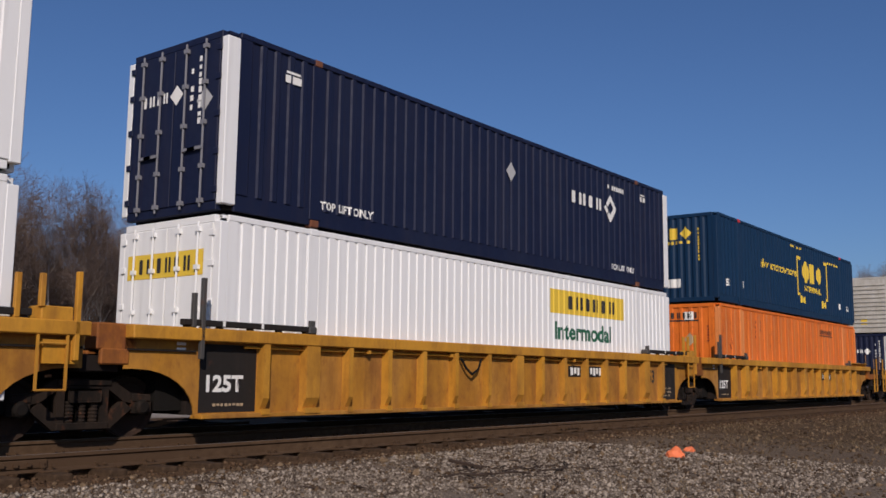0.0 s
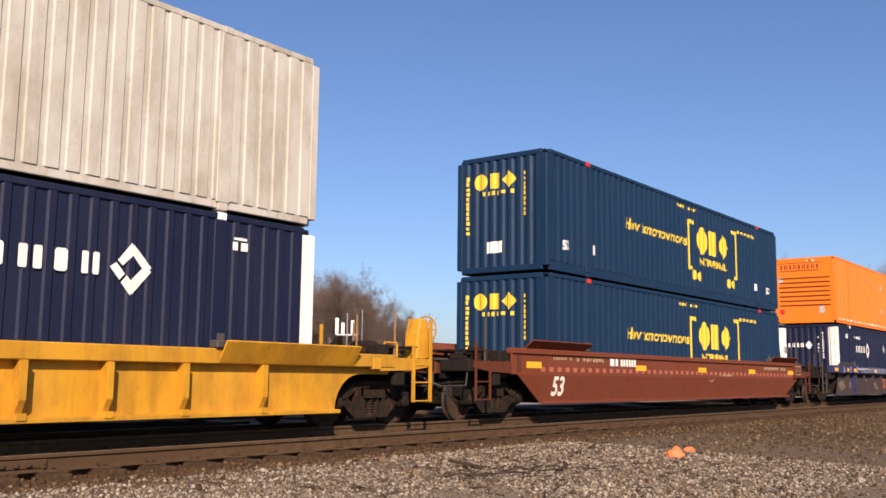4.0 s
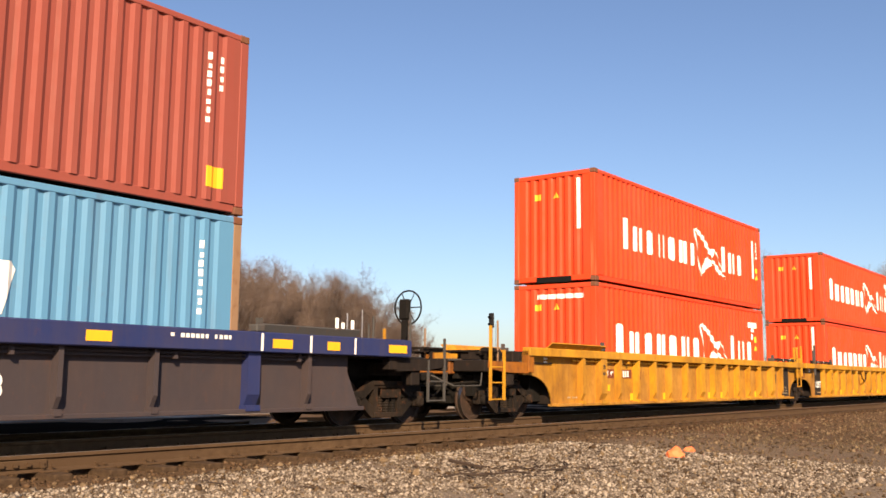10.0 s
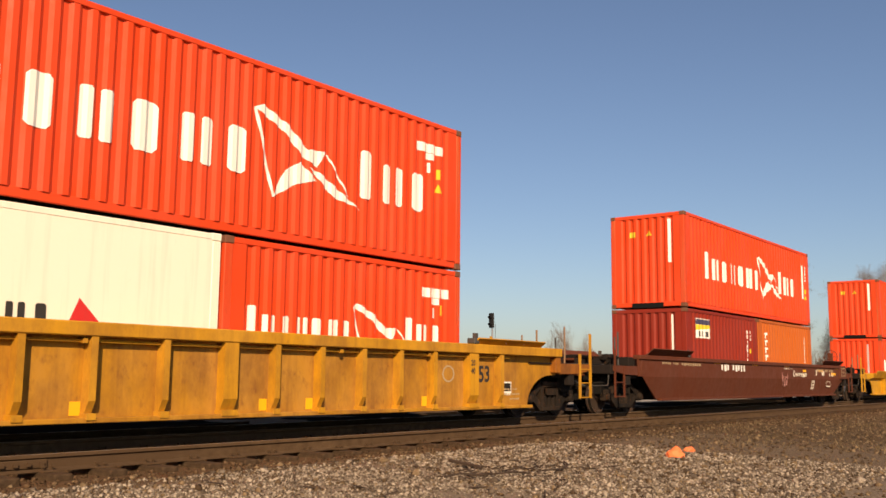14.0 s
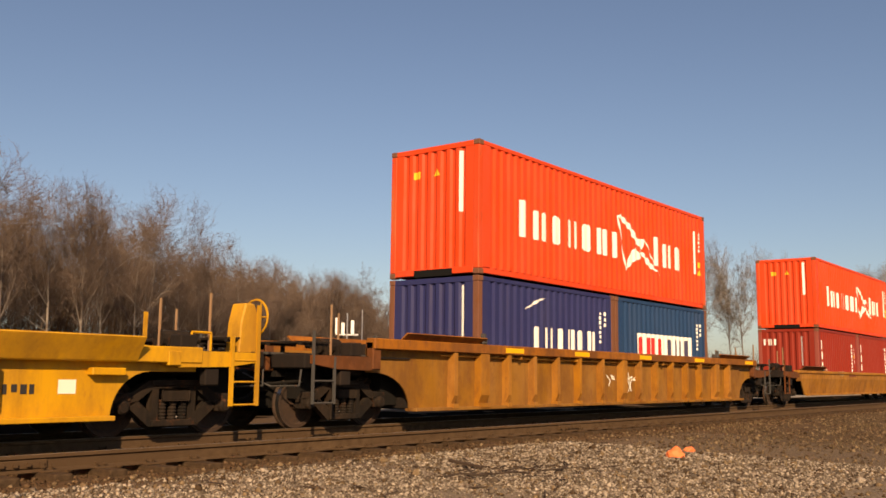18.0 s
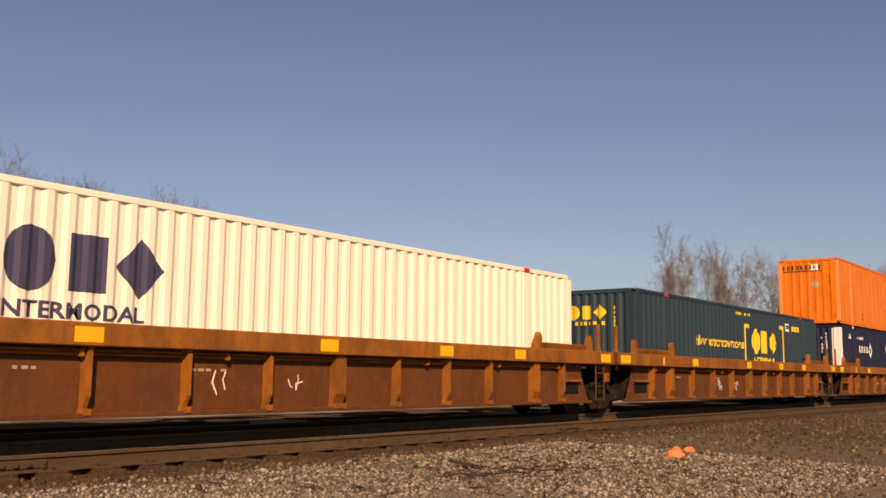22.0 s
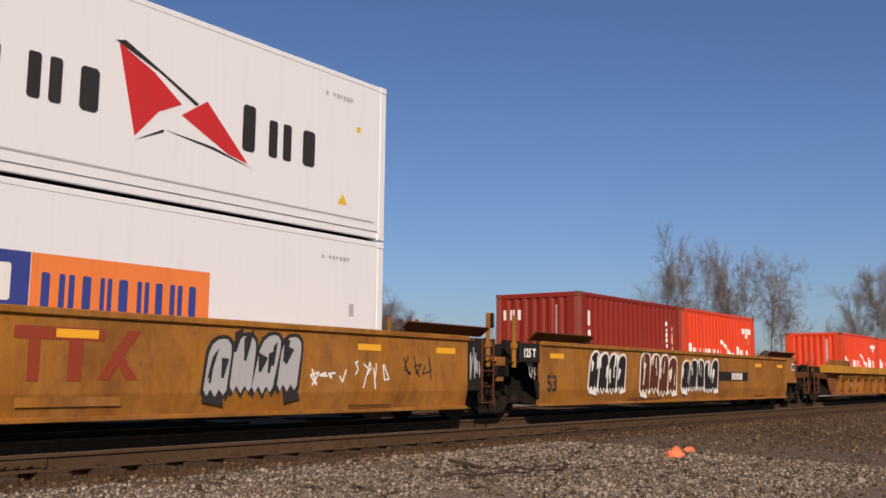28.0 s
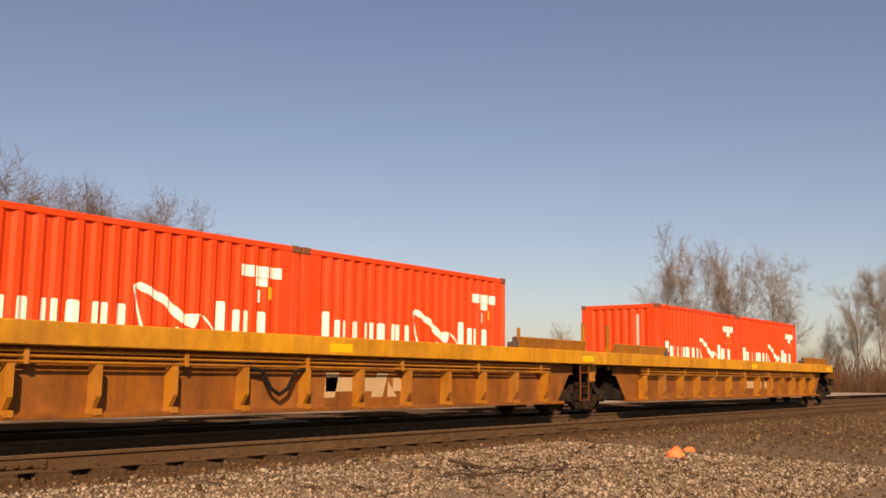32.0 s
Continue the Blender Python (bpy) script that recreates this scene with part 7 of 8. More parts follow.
for i, (x, l, r) in enumerate(((452.30, "coupled", "joint"), (471.40, "joint", "joint"), (491.25, "joint", "coupled"))):
    ob = wagon(x, PIPED_TXT, "piped", PIPED_RUST, OCHRE_RIB, l, r, rib_mat=AMBER, flap_mat=AMBER, wheel_left=(l == "coupled"))
    words_on(ob, "length_lettering", BROWN, "53", 0.52, 0.28 if i == 0 else -5.7, 0.54, -1.262, 1.0, 0.018)
    plate(ob, "number_bar", DULL, ribbon(-5.4, -4.5, 0.62, 0.84, 4, 7) + ribbon(-4.2, -3.1, 0.62, 0.84, 6, 7) if i == 0 else ribbon(0.6, 3.2, 0.62, 0.86, 3, 1), -1.262)
    if i == 1:
        plate(ob, "trade_bar", DULL, [[(0.56, 0.52), (0.82, 0.52), (0.92, 0.94), (0.60, 0.94)], [(1.38, 0.52), (1.52, 0.52), (1.52, 0.94), (1.38, 0.94)], [(1.74, 0.52), (2.05, 0.52), (2.2, 0.94), (1.9, 0.94)], [(2.18, 0.52), (2.45, 0.52), (2.2, 0.80)]], -1.262)
        loop = bmesh.new()
        pts = [(-1.3, -1.40, 1.0), (-0.95, -1.42, 0.95), (-0.78, -1.43, 0.68), (-0.60, -1.43, 0.58), (-0.42, -1.43, 0.68), (-0.25, -1.42, 0.95), (0.1, -1.40, 1.0)]
        for a, b in zip(pts[:-1], pts[1:]):
            rod(loop, a, b, 0.03)
        part("hanging_hose", loop, UNDER, ob)
    plate(ob, "reflector", SIGN_Y, [rect(a, a + 0.55, 1.28, 1.42) for a in (0.4, 8.9)], -1.5315)


# ---- the ground and the track ----
def lie(x, y):
    """Height of the ground."""
    bank = -0.255 if 8.6 < y < 15.2 else (-0.215 - 0.022 * (8.6 - y) if y <= 8.6 else max(-0.60, -0.215 - 0.02 * max(0.0, y - 26)))
    bank = max(bank, -0.42) if y < 8.6 else bank
    near = max(0.0, 1 - (abs(x - 20) + abs(y)) / 160)
    return bank + near * (0.035 * noise.noise((x * 0.35, y * 0.35, 0)) + 0.018 * noise.noise((x * 1.7, y * 1.7, 3)))


def spread(lo, hi, step, far, ratio=1.35):
    out = list(np.arange(lo, hi, step))
    d, v = step, hi
    while v < far:
        out.append(v)
        d *= ratio
        v += d
    d, v = step, lo
    while v > -far:
        d *= ratio
        v -= d
        out.insert(0, v)
    return out


gx, gy = spread(0.0, 45.0, 0.3, 3000), spread(0.0, 20.0, 0.3, 3000)
me = bpy.data.meshes.new("ground")
me.from_pydata([(x, y, lie(x, y)) for x in gx for y in gy], [], [(i * len(gy) + j, (i + 1) * len(gy) + j, (i + 1) * len(gy) + j + 1, i * len(gy) + j + 1) for i in range(len(gx) - 1) for j in range(len(gy) - 1)])
me.materials.append(GROUND)
me.polygons.foreach_set("use_smooth", [True] * len(me.polygons))
tagged(new("ground", me), "gravelly brown ground beside the railway", "ground", kind="structure")


def pebbles(count, x0, x1, y0, y1, size, seed, mat=STONE, patchy=0.0):
    """Many broken stones as one mesh: squashed, turned octahedra."""
    rng = np.random.default_rng(seed)
    shape = np.array([(1, 0, 0), (-1, 0, 0), (0, 1, 0), (0, -1, 0), (0, 0, 1), (0, 0, -1)], float)
    tri = np.array([(0, 2, 4), (2, 1, 4), (1, 3, 4), (3, 0, 4), (2, 0, 5), (1, 2, 5), (3, 1, 5), (0, 3, 5)])
    px, py = rng.uniform(x0, x1, count), rng.uniform(y0, y1, count)
    if patchy:
        keep = np.array([noise.noise((p * 0.7, q * 0.9, seed)) + 0.5 * noise.noise((p * 2.3, q * 2.3, seed)) for p, q in zip(px, py)]) > rng.normal(patchy - 0.7, 0.35, count)
        px, py = px[keep], py[keep]
        count = len(px)
    r = size * rng.lognormal(0, 0.4, count)
    v = shape[None] * rng.uniform(0.6, 1.25, (count, 6, 1)) * r[:, None, None]
    a, b = rng.uniform(0, 6.283, count), rng.uniform(-0.8, 0.8, count)
    ca, sa, cb, sb = np.cos(a)[:, None], np.sin(a)[:, None], np.cos(b)[:, None], np.sin(b)[:, None]
    x, y, z = v[..., 0], v[..., 1], v[..., 2] * 0.8
    y, z = y * cb - z * sb, y * sb + z * cb
    x, y = x * ca - y * sa, x * sa + y * ca
    h = np.array([lie(p, q) for p, q in zip(px, py)])
    pts = np.stack([x + px[:, None], y + py[:, None], z + h[:, None] + r[:, None] * 0.25], -1).reshape(-1, 3)
    faces = (tri[None] + 6 * np.arange(count)[:, None, None]).reshape(-1, 3)
    m = bpy.data.meshes.new("stones")
    m.vertices.add(len(pts))
    m.vertices.foreach_set("co", pts.ravel())
    m.loops.add(faces.size)
    m.loops.foreach_set("vertex_index", faces.ravel().astype(np.int32))
    m.polygons.add(len(faces))
    m.polygons.foreach_set("loop_start", np.arange(0, faces.size, 3, dtype=np.int32))
    m.update(calc_edges=True)
    m.materials.append(mat)
    return m


LOOSE = "loose grey and brown crushed stones on the ground"
tagged(new("ballast_stones", pebbles(62000, 2.5, 15, 3.0, 8.9, 0.0145, 1, patchy=0.35)), LOOSE, "ballast", kind="stuff")
tagged(new("ballast_stones", pebbles(30000, 5, 60, 1.5, 9.4, 0.020, 2, BROWN_STONE, 0.5)), LOOSE, "ballast", kind="stuff")
tagged(new("ballast_stones", pebbles(2200, 3, 30, 2.5, 9.2, 0.026, 6, BROWN_STONE, 0.6)), "larger scattered stones on the ground", "ballast", kind="stuff")
tagged(new("track_ballast", pebbles(9000, 2.5, 45, 8.8, 11.3, 0.022, 3, TRACKSTONE, 0.4)), "brown dusty stones beside the rails", "ballast", kind="stuff")
tagged(new("track_ballast", pebbles(9000, 2.5, 45, 11.3, 16.2, 0.032, 4, DARKSTONE)), "stones between the ties with the train's shade painted in", "ballast", kind="stuff")

def strip(cuts, tops):
    bm = bmesh.new()
    for i in range(60):
        x0 = -12 + 8 * i
        for (ya, yb), (za, zb) in zip(zip(cuts[:-1], cuts[1:]), zip(tops[:-1], tops[1:])):
            bm.faces.new([bm.verts.new(p) for p in ((x0, ya, za), (x0 + 8, ya, za), (x0 + 8, yb, zb), (x0, yb, zb))])
    bmesh.ops.remove_doubles(bm, verts=bm.verts, dist=1e-4)
    return bm


tagged(part("track_shoulder", strip((9.0, 9.4, 9.68, 10.12, 10.4, 11.2), (-0.31, -0.268, -0.335, -0.335, -0.235, -0.225)), SHOULDER), "brown dusty shoulder of the track", "track bed", kind="structure")
# Painted shade runs to y = 20.9, about where the train's shadow ends.
tagged(part("track_bed", strip((11.2, 12.6, 14.2, 15.3, 20.0, 20.9), (-0.225, -0.205, -0.205, -0.205, -0.21, -0.30)), BED), "ballast bed under the train with its shade painted in", "track bed", kind="structure")

track = empty("railway_track")
tagged(track, "rusty steel rails spiked to weathered wooden ties", "railway track", kind="structure")
TIE_STEP = 0.655
NEAR_RAIL, FAR_RAIL, SIDE_RAIL = TRACK - 0.753, TRACK + 0.753, 9.92
rnd = random.Random(5)
tie_mesh = shared("tie", TIE, lambda: bx(-0.115, 0.115, -2.3, 2.45, -0.36, -0.185, bevel=0.015))
for i in range(70):
    x = 5.78 - 8 * TIE_STEP + i * TIE_STEP
    t = part("tie", tie_mesh, TIE, track)
    t.location, t.rotation_euler = (x + rnd.uniform(-0.02, 0.02), 11.75 + rnd.uniform(-0.06, 0.06), rnd.uniform(-0.012, 0.006)), (0, 0, rnd.uniform(-0.012, 0.012))
more = bmesh.new()
for i in range(230):
    x = 5.78 + 62 * TIE_STEP + i * TIE_STEP
    box(more, x - 0.115, x + 0.115, TRACK - 1.3, TRACK + 1.3, -0.36, -0.19)
tagged(part("tie_run", more, TIE, track), "far ties", kind="stuff")


def rail_shape(y, top=0.0):
    p = [(0.036, 0.0), (0.037, -0.035), (0.010, -0.050), (0.009, -0.150), (0.070, -0.172), (0.070, -0.185)]
    return [(y - a, top + z) for a, z in p] + [(y + a, top + z) for a, z in p[::-1]]


for y in (NEAR_RAIL, FAR_RAIL, SIDE_RAIL):
    part("rail", prism_x(bmesh.new(), rail_shape(y), -80, 620), RAILSIDE, track)
    part("running_surface", bx(-80, 620, y - 0.026, y + 0.026, 0.0, 0.0025), RAILTOP, track)
turn = bmesh.new()
a, b = Vector((-6, 9.9, 0)), Vector((12.5, 14.3, 0))
prism_x(turn, rail_shape(0), 0, (b - a).length)
bmesh.ops.rotate(turn, verts=turn.verts, cent=(0, 0, 0), matrix=Matrix.Rotation(math.atan2(b.y - a.y, b.x - a.x), 3, "Z"))
bmesh.ops.translate(turn, verts=turn.verts, vec=a)
part("closure_rail", turn, RAILSIDE, track)
plate_mesh = shared("tie_plate", RAILSIDE, lambda: bx(-0.10, 0.10, -0.17, 0.17, -0.188, -0.165, bevel=0.004))
spike_mesh = shared("spike", RAILSIDE, lambda: box(bx(-0.010, 0.010, -0.010, 0.010, -0.18, -0.135), -0.018, 0.018, -0.022, 0.022, -0.142, -0.120))
for y in (SIDE_RAIL, NEAR_RAIL):
    for i in range(36):
        x = 5.78 - 4 * TIE_STEP + i * TIE_STEP
        o = part("tie_plate", plate_mesh, RAILSIDE, track)
        o.location = (x, y, 0.0)
        for dx, dy in ((-0.06, -0.085), (0.05, -0.085)):
            s = part("spike", spike_mesh, RAILSIDE, track)
            s.location = (x + dx, y + dy, rnd.uniform(-0.01, 0.01))
bar = bx(-0.45, 0.45, -0.036, -0.012, -0.145, -0.052, bevel=0.006)
for k in range(6):
    box(bar, -0.375 + 0.15 * k - 0.022, -0.375 + 0.15 * k + 0.022, -0.07, -0.03, -0.12, -0.078)
for x in (5.35, 17.2):
    part("joint_bar", shared("joint", RAILSIDE, lambda: bar) if x == 5.35 else MESHES[("joint", RAILSIDE.name)], RAILSIDE, track).location = (x, SIDE_RAIL, 0)

# ---- small things on the ground ----
def clod(name, label, x, y, size, mat, cat, seed):
    bm = bmesh.new()
    bmesh.ops.create_icosphere(bm, subdivisions=3, radius=1.0)
    for v in bm.verts:
        k = 1 + 0.35 * noise.noise(v.co * 1.3 + Vector((seed, 0, 0))) + 0.15 * noise.noise(v.co * 4 + Vector((0, seed, 0)))
        v.co = Vector((v.co.x * size[0], v.co.y * size[1], max(-0.3, v.co.z) * size[2])) * k
    o = part(name, bm, mat)
    o.location = (x, y, lie(x, y) + size[2] * 0.2)
    return tagged(o, label, cat)


clod("orange_scrap", "faded orange plastic scrap lying on the gravel", 13.45, 5.95, (0.16, 0.12, 0.13), ORANGE_PLASTIC, "scrap", 1)
clod("orange_scrap", "smaller faded orange plastic scrap on the gravel", 14.75, 6.30, (0.17, 0.08, 0.07), ORANGE_PLASTIC, "scrap", 5)


def wire(name, label, pts, r, mat, cat):
    bm = bmesh.new()
    ps = [Vector((x, y, lie(x, y) + h)) for x, y, h in pts]
    for a, b in zip(ps[:-1], ps[1:]):
        rod(bm, a, b, r, 5)
    return tagged(part(name, bm, mat), label, cat)


BRANCHES = (([(8.6, 6.55, 0.03), (8.85, 6.52, 0.05), (9.1, 6.40, 0.03), (9.5, 6.25, 0.05), (9.75, 6.22, 0.03)], 0.012), ([(9.9, 6.15, 0.04), (10.2, 6.08, 0.06), (10.5, 6.17, 0.03), (10.9, 6.3, 0.05), (11.3, 6.6, 0.04)], 0.012),
            ([(9.7, 6.5, 0.03), (9.95, 6.42, 0.06), (10.2, 6.46, 0.03), (10.5, 6.5, 0.04), (10.8, 6.75, 0.03)], 0.009), ([(9.0, 6.42, 0.03), (9.15, 6.62, 0.07), (9.2, 6.8, 0.03)], 0.007), ([(10.5, 6.17, 0.04), (10.65, 6.0, 0.06), (10.95, 5.92, 0.02)], 0.007))
for pts, r in BRANCHES:
    wire("fallen_branch", "thin dead branch lying on the gravel", pts, r, CABLE, "branch")
wire("wood_stake", "short dark wooden stake lying on the gravel", [(9.75, 7.35, 0.08), (9.75, 6.85, 0.03)], 0.025, CABLE, "stake")
rnd = random.Random(77)
litter = bmesh.new()
for _ in range(260):
    x, y = (rnd.gauss(10.2, 1.3), rnd.gauss(6.5, 0.6)) if rnd.random() < 0.4 else (rnd.uniform(6, 30), rnd.uniform(3.5, 8.7))
    a, l = rnd.uniform(0, 6.28), rnd.uniform(0.04, 0.22)
    p, q = Vector((x, y, lie(x, y) + 0.02)), Vector((x + math.cos(a) * l, y + math.sin(a) * l, lie(x, y) + rnd.uniform(0.01, 0.07)))
    rod(litter, p, q, rnd.uniform(0.003, 0.009), 4)
tagged(part("twig_litter", litter, CABLE), "broken dark twigs scattered on the gravel", "twigs", kind="stuff")

# dry weeds by the track
rng = np.random.default_rng(9)
weeds = bmesh.new()
for _ in range(900):
    x, y = rng.uniform(9, 48), rng.uniform(3.5, 8.8)
    if noise.noise((x * 0.3, y * 0.5, 7)) < 0.05:
        continue
    for k in range(5):
        a, l = rng.uniform(0, 6.28), rng.uniform(0.05, 0.16)
        p = Vector((x + rng.uniform(-.06, .06), y + rng.uniform(-.06, .06), lie(x, y)))
        q = p + Vector((math.cos(a) * l * 0.6, math.sin(a) * l * 0.6, l))
        w = Vector((-math.sin(a), math.cos(a), 0)) * 0.004
        vs = [weeds.verts.new(c) for c in (p - w, p + w, q)]
        weeds.faces.new(vs)
tagged(part("dry_weeds", weeds, STRAW), "tufts of dry straw-coloured weeds in the gravel", "weeds", kind="stuff")


# ---- trees ----
def grow(height, seed, spread_deg=26, fine=1.0):
    """Segments (a, b, radius at a, at b, order) of a bare tree."""
    r = random.Random(seed)
    segs = []

    def branch(p, d, length, rad, order):
        n = 5 if order == 0 else (4 if order < 3 else 2)
        step = length / n
        for i in range(n):
            d = (d + Vector((r.gauss(0, 0.13), r.gauss(0, 0.13), 0.035 + r.gauss(0, 0.08))) * (0.5 + 0.5 * order)).normalized()
            q = p + d * step
            ra, rb = rad * (1 - 0.75 * i / n), rad * (1 - 0.75 * (i + 1) / n)
            segs.append((p.copy(), q.copy(), ra, rb, order))
            if order < 4:
                kids = (0, 3, 4, 1)[order] if order else (0 if i < 2 else 4)
                if order == 1 and i == 0:
                    kids = 1
                for _ in range(kids):
                    a, tilt = r.uniform(0, 2 * math.pi), radians(r.gauss(spread_deg + 5 * order, 9))
                    side = d.orthogonal().normalized()
                    side.rotate(Matrix.Rotation(a, 3, d))
                    nd = (d * math.cos(tilt) + side * math.sin(tilt)).normalized()
                    at = p.lerp(q, r.random())
                    branch(at, nd, length * r.uniform(0.34, 0.54), max(0.011, rb * r.uniform(0.4, 0.65)), order + 1)
            p = q
    branch(Vector((0, 0, 0)), Vector((r.gauss(0, 0.04), r.gauss(0, 0.04), 1)).normalized(), height * 0.92, height * 0.012, 0)
    return segs


def timber(segs, orders, sides):
    pts, faces = [], []
    for a, b, ra, rb, o in segs:
        if o not in orders:
            continue
        n = sides if o < 2 else 3
        d = (b - a).normalized()
        u = d.orthogonal().normalized()
        w = d.cross(u)
        base = len(pts)
        for p, rad in ((a, ra), (b, rb)):
            for k in range(n):
                t = 2 * math.pi * k / n
                pts.append(p + (u * math.cos(t) + w * math.sin(t)) * rad)
        for k in range(n):
            faces.append((base + k, base + (k + 1) % n, base + n + (k + 1) % n, base + n + k))
    m = bpy.data.meshes.new("timber")
    m.from_pydata(pts, [], faces)
    return m


TREES = []
for k in range(7):
    s = grow(13.0, 40 + k, 30 + 4 * (k % 3))
    trunk, limbs, crown = timber(s, (0,), 7), timber(s, (1, 2), 5), timber(s, (3, 4), 3)
    tall = max(v.co.z for v in crown.vertices)
    for m, look_of in ((trunk, BARK), (limbs, BARK), (crown, TWIG)):
        m.transform(Matrix.Scale(13.0 / tall, 4))
        m.materials.append(look_of)
    # Lit copy of the crown: the paler bark colour makes its twigs look sunlit.
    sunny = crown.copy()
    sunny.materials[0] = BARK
    TREES.append((trunk, limbs, crown, sunny))

SOLO = "bare leafless tree standing beyond the track"


def tree(x, y, height, k, turn, label="bare leafless deciduous tree", group="bare trees of the wood"):
    ob = empty("tree")
    tagged(ob, label, "tree", group)
    part("trunk", TREES[k][0], BARK, ob)
    part("bough", TREES[k][1], BARK, ob)
    # Lone trees take the crown with sunlight put into its colour.
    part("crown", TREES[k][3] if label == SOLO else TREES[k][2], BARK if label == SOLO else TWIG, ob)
    s = height / 13.0
    w = s * (0.72 if label == SOLO else 0.9)
    ob.matrix_basis = pose(x, y, -0.75, 0, 0, turn) @ Matrix.Diagonal((w, w, s, 1))
    return ob


rnd = random.Random(21)
for row in range(5):
    for i in range(44):
        f = -0.22 + 2.25 * (i + rnd.random() * 0.8) / 44
        back = row * 4.5 + rnd.uniform(-1.5, 1.5)
        h = (14.6 + 1.3 * max(0.0, 1 - abs(f - 0.3) / 0.3) + min(0.5, max(0.0, f - 0.55)) * 5 - max(0.0, f - 1.5) * 11) * rnd.uniform(0.84, 1.06) * (1 + 0.01 * row)
        tree(27 + 70 * f - 0.5 * back, 53 + 40 * f + 0.87 * back, h, rnd.randrange(7), rnd.uniform(0, 360))
for x, y, h, k in ((88.5, 39.6, 15.4, 0), (86.5, 37.2, 12.5, 1), (88.2, 35.4, 13.6, 2), (90.5, 34.0, 13.0, 3), (89.0, 32.4, 13.4, 4), (91.5, 30.6, 12.6, 5), (92.0, 29.2, 10.5, 6), (129, 77, 9.2, 2), (126, 73, 8.6, 4), (133, 73, 8.0, 6),
                   (106, 26.2, 12.0, 1), (108, 24.4, 12.8, 3), (107, 22.3, 12.6, 5), (110, 27.5, 9.5, 0), (112, 30.5, 8.0, 2), (113, 20.4, 11.0, 4), (118, 33, 7.5, 6), (120, 26, 9.0, 1)):
    tree(x, y, h * 1.12 + 0.75, k, x * 37 % 360, SOLO, "bare trees beyond the track")


def thicket(count, spots, low, high, seed):
    """Undergrowth: a mass of thin upright twigs."""
    rng = np.random.default_rng(seed)
    pts, faces = [], []
    for _ in range(count):
        (x0, y0), (x1, y1), deep = spots[rng.integers(len(spots))]
        f, g = rng.random(), rng.random() * deep
        l = math.hypot(x1 - x0, y1 - y0)
        x, y = x0 + (x1 - x0) * f - (y1 - y0) / l * g, y0 + (y1 - y0) * f + (x1 - x0) / l * g
        h = rng.uniform(low, high)
        z = -0.75
        r0 = rng.uniform(0.012, 0.03)
        dx, dy = rng.normal(0, 0.22), rng.normal(0, 0.22)
        b = len(pts)
        for k in range(3):
            t = 2.094 * k
            pts.append((x + r0 * math.cos(t), y + r0 * math.sin(t), z))
        for k in range(3):
            t = 2.094 * k
            pts.append((x + dx * h * 0.5 + r0 * 0.7 * math.cos(t), y + dy * h * 0.5 + r0 * 0.7 * math.sin(t), z + h * 0.6))
        pts.append((x + dx * h * 1.3, y + dy * h * 1.3, z + h))
        for k in range(3):
            j = (k + 1) % 3
            faces += [(b + k, b + j, b + 3 + j, b + 3 + k), (b + 3 + k, b + 3 + j, b + 6)]
    m = bpy.data.meshes.new("thicket")
    m.from_pydata(pts, [], faces)
    m.materials.append(BRUSH)
    return m


tagged(new("undergrowth", thicket(20000, [((10, 44), (97, 93), 9), ((97, 93), (125, 108), 8)], 1.0, 4.2, 3)), "brown leafless undergrowth at the edge of the wood", "bushes", kind="stuff")
tagged(new("young_wood", thicket(21000, [((14, 50), (97, 98), 20), ((97, 98), (150, 127), 18), ((97, 96), (168, 134), 12)], 3.0, 11.5, 8)), "dense brown leafless saplings filling the wood", "bushes", kind="stuff")
tagged(new("undergrowth", thicket(16000, [((100, 18), (100, 45), -10), ((125, 85), (135, 60), 12), ((150, 60), (420, 30), 14), ((120, 105), (420, 110), 14)], 1.0, 5.5, 4)), "brown leafless bushes beyond the track", "bushes", kind="stuff")

# ---- a signal beyond the train ----
sig = empty("railway_signal")
tagged(sig, "black railway signal head on a slim mast", "signal")
part("mast", rod(bmesh.new(), (0, 0, -0.75), (0, 0, 5.9), 0.07, 8), SILVER, sig)
part("head", bx(-0.22, -0.05, -0.25, 0.25, 4.85, 6.1, bevel=0.05), GLASS_BLACK, sig)
for z in (5.15, 5.75):
    hood = lathe_y(bmesh.new(), [(0.13, 0.0), (0.14, -0.26), (0.12, -0.26), (0.11, 0.0)], 14, 0, 0)
    bmesh.ops.rotate(hood, verts=hood.verts, cent=(0, 0, 0), matrix=Matrix.Rotation(radians(-90), 3, "Z"))
    bmesh.ops.translate(hood, verts=hood.verts, vec=(-0.22, 0, z))
    part("lamp_hood", hood, GLASS_BLACK, sig)
part("base", bx(-0.3, 0.3, -0.3, 0.3, -0.85, -0.45, bevel=0.03), SILVER, sig)
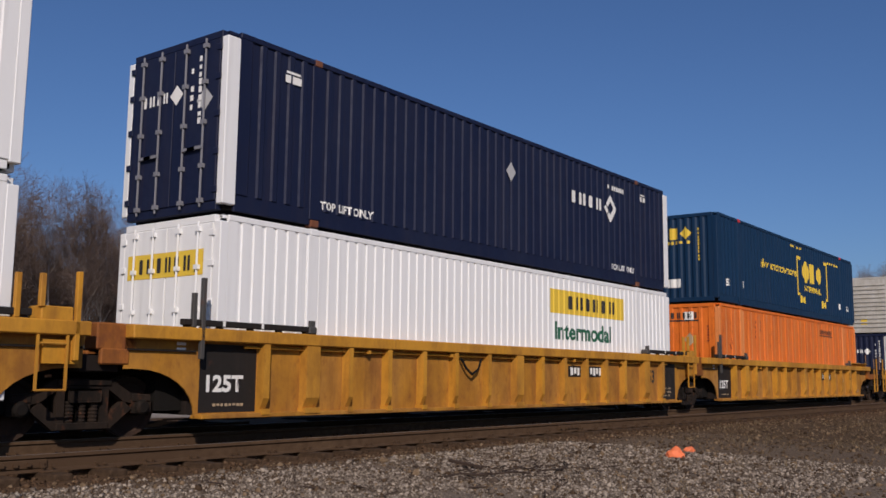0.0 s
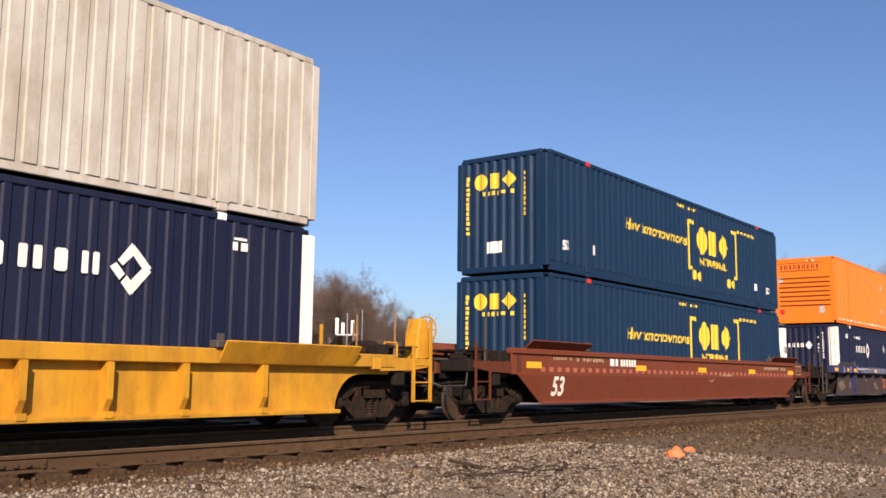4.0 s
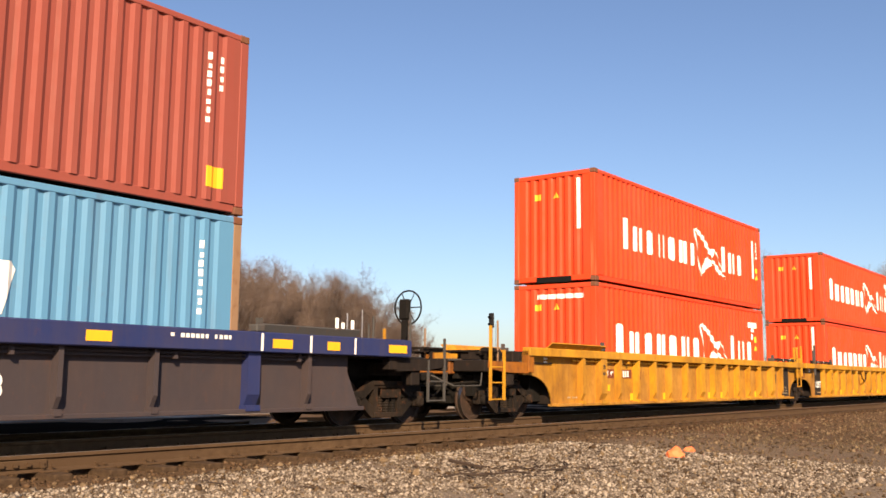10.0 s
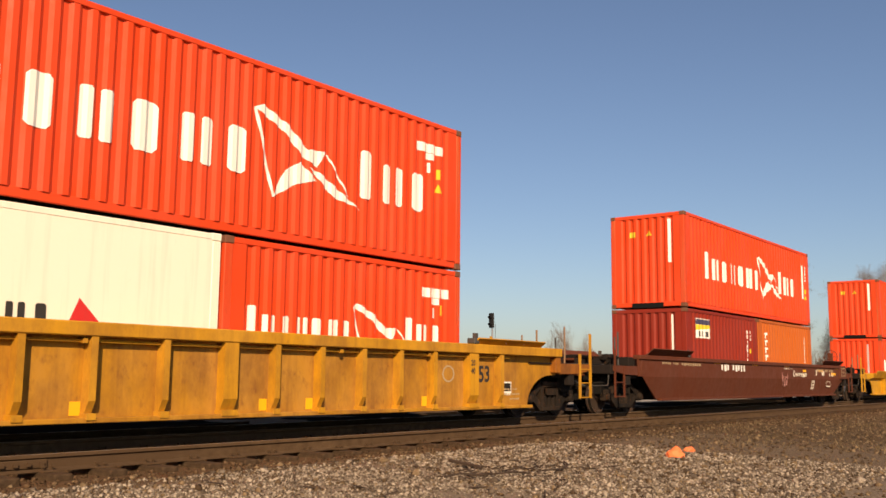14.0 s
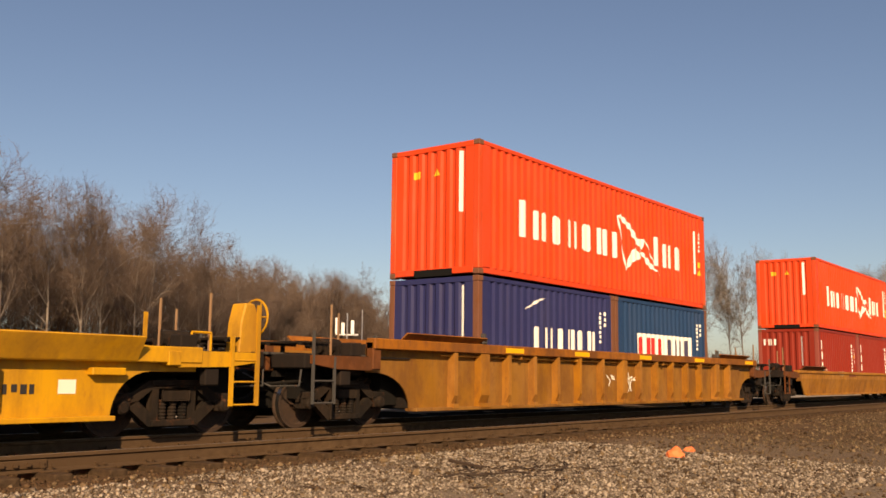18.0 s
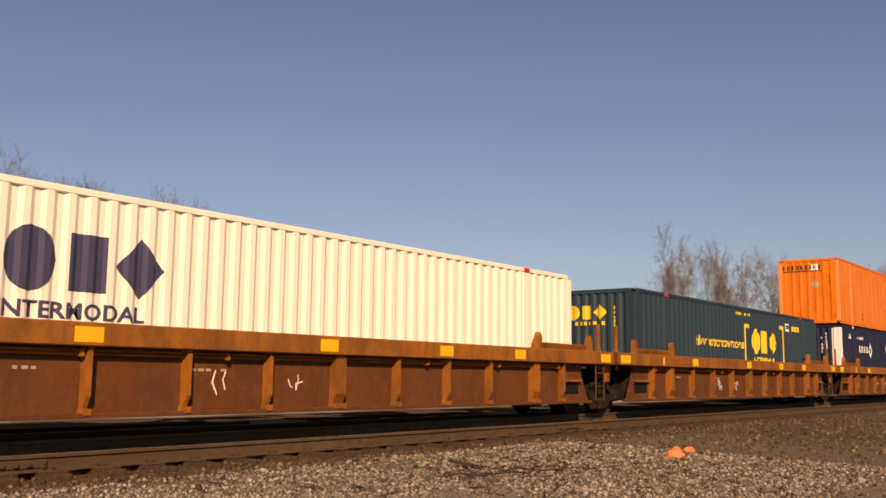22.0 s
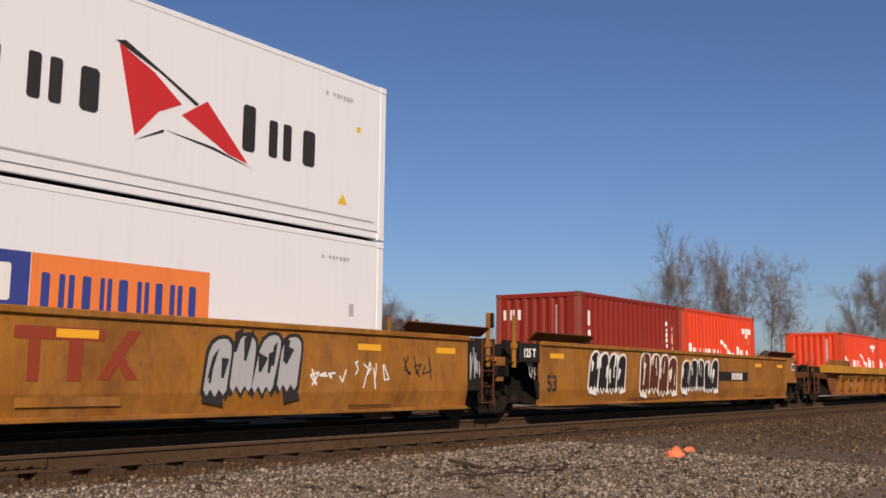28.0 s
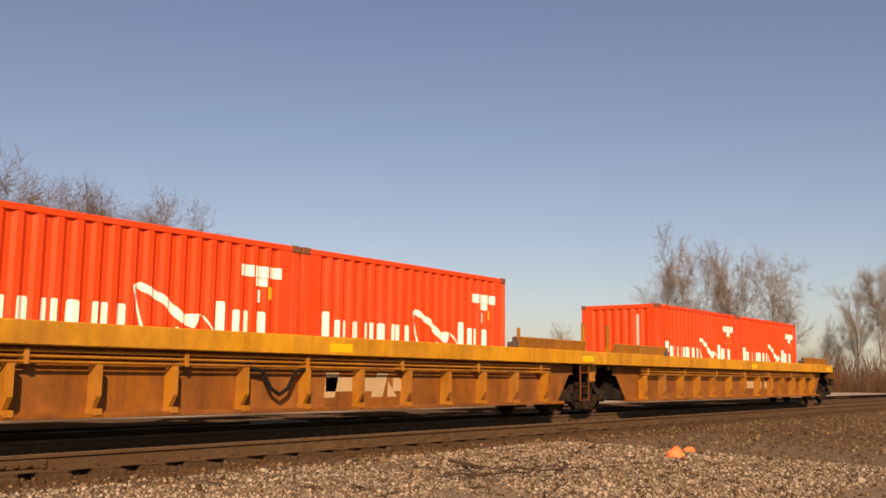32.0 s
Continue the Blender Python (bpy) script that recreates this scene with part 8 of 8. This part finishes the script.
part("ladder", box(bx(0.16, 0.19, -0.2, -0.17, -0.7, 5.2), 0.16, 0.19, 0.17, 0.2, -0.7, 5.2), SILVER, sig)
sig.matrix_basis = pose(66.5, 45.7, 0.2)
sig = empty("railway_signal")
tagged(sig, "pale signal bracket with two small white boxes", "signal")
part("mast", rod(bmesh.new(), (0, 0, -0.75), (0, 0, 5.9), 0.06, 8), SILVER, sig)
part("arm", bx(-0.95, 0.95, -0.04, 0.04, 4.05, 4.15), SILVER, sig)
for x, h in ((-0.85, 5.5), (-0.35, 5.1), (0.45, 5.3)):
    part("lamp_box", bx(x - 0.14, x + 0.14, -0.10, 0.10, 4.15, h, bevel=0.02), WHITE, sig)
part("post", rod(bmesh.new(), (1.25, 0, -0.75), (1.25, 0, 6.2), 0.05, 8), SILVER, sig)
sig.matrix_basis = pose(58.3, 54.8, 0.2, 0, 0, -46)

# ---- the train's run ----
RUN = (0.0, 28.66, 57.28, 85.9, 114.58, 143.23, 171.73, 200.25, 228.98, 257.84, 286.78, 315.79, 344.89, 373.95, 402.85, 431.64, 460.4)


def gone(t):
    """Metres that the train has run at t seconds."""
    i = min(15, max(0, int(t / 2)))
    f = t / 2 - i
    return RUN[i] + (RUN[i + 1] - RUN[i]) * f


def motions():
    two_slot_wheel()
    for ob, x, z in TRAIN:
        walk(ob, [(2.0 * i, pose(x - s, TRACK, z)) for i, s in enumerate(RUN)])
    # wheels turn while their wagon is near enough to tell
    for w, x in AXLES:
        off = w.location.copy()
        t0, t1 = (x - 42.0) / 14.39, (x - 1.0) / 14.39
        f0, f1 = max(0, int(t0 * FPS)), min(int(32 * FPS), int(t1 * FPS) + 1)
        rows = []
        if f1 <= f0:
            walk(w, [(0.0, Matrix.Translation(off)), (32.0, Matrix.Translation(off))])
            continue
        for f in sorted({0, *range(f0, f1 + 1), 32 * FPS}):
            g = min(max(f, f0), f1) / FPS
            ang = (gone(g) - gone(f0 / FPS)) / WHEEL_R
            rows.append((f / FPS, Matrix.Translation(off) @ Matrix.Rotation(-ang, 4, "Y")))
        walk(w, rows)


motions()
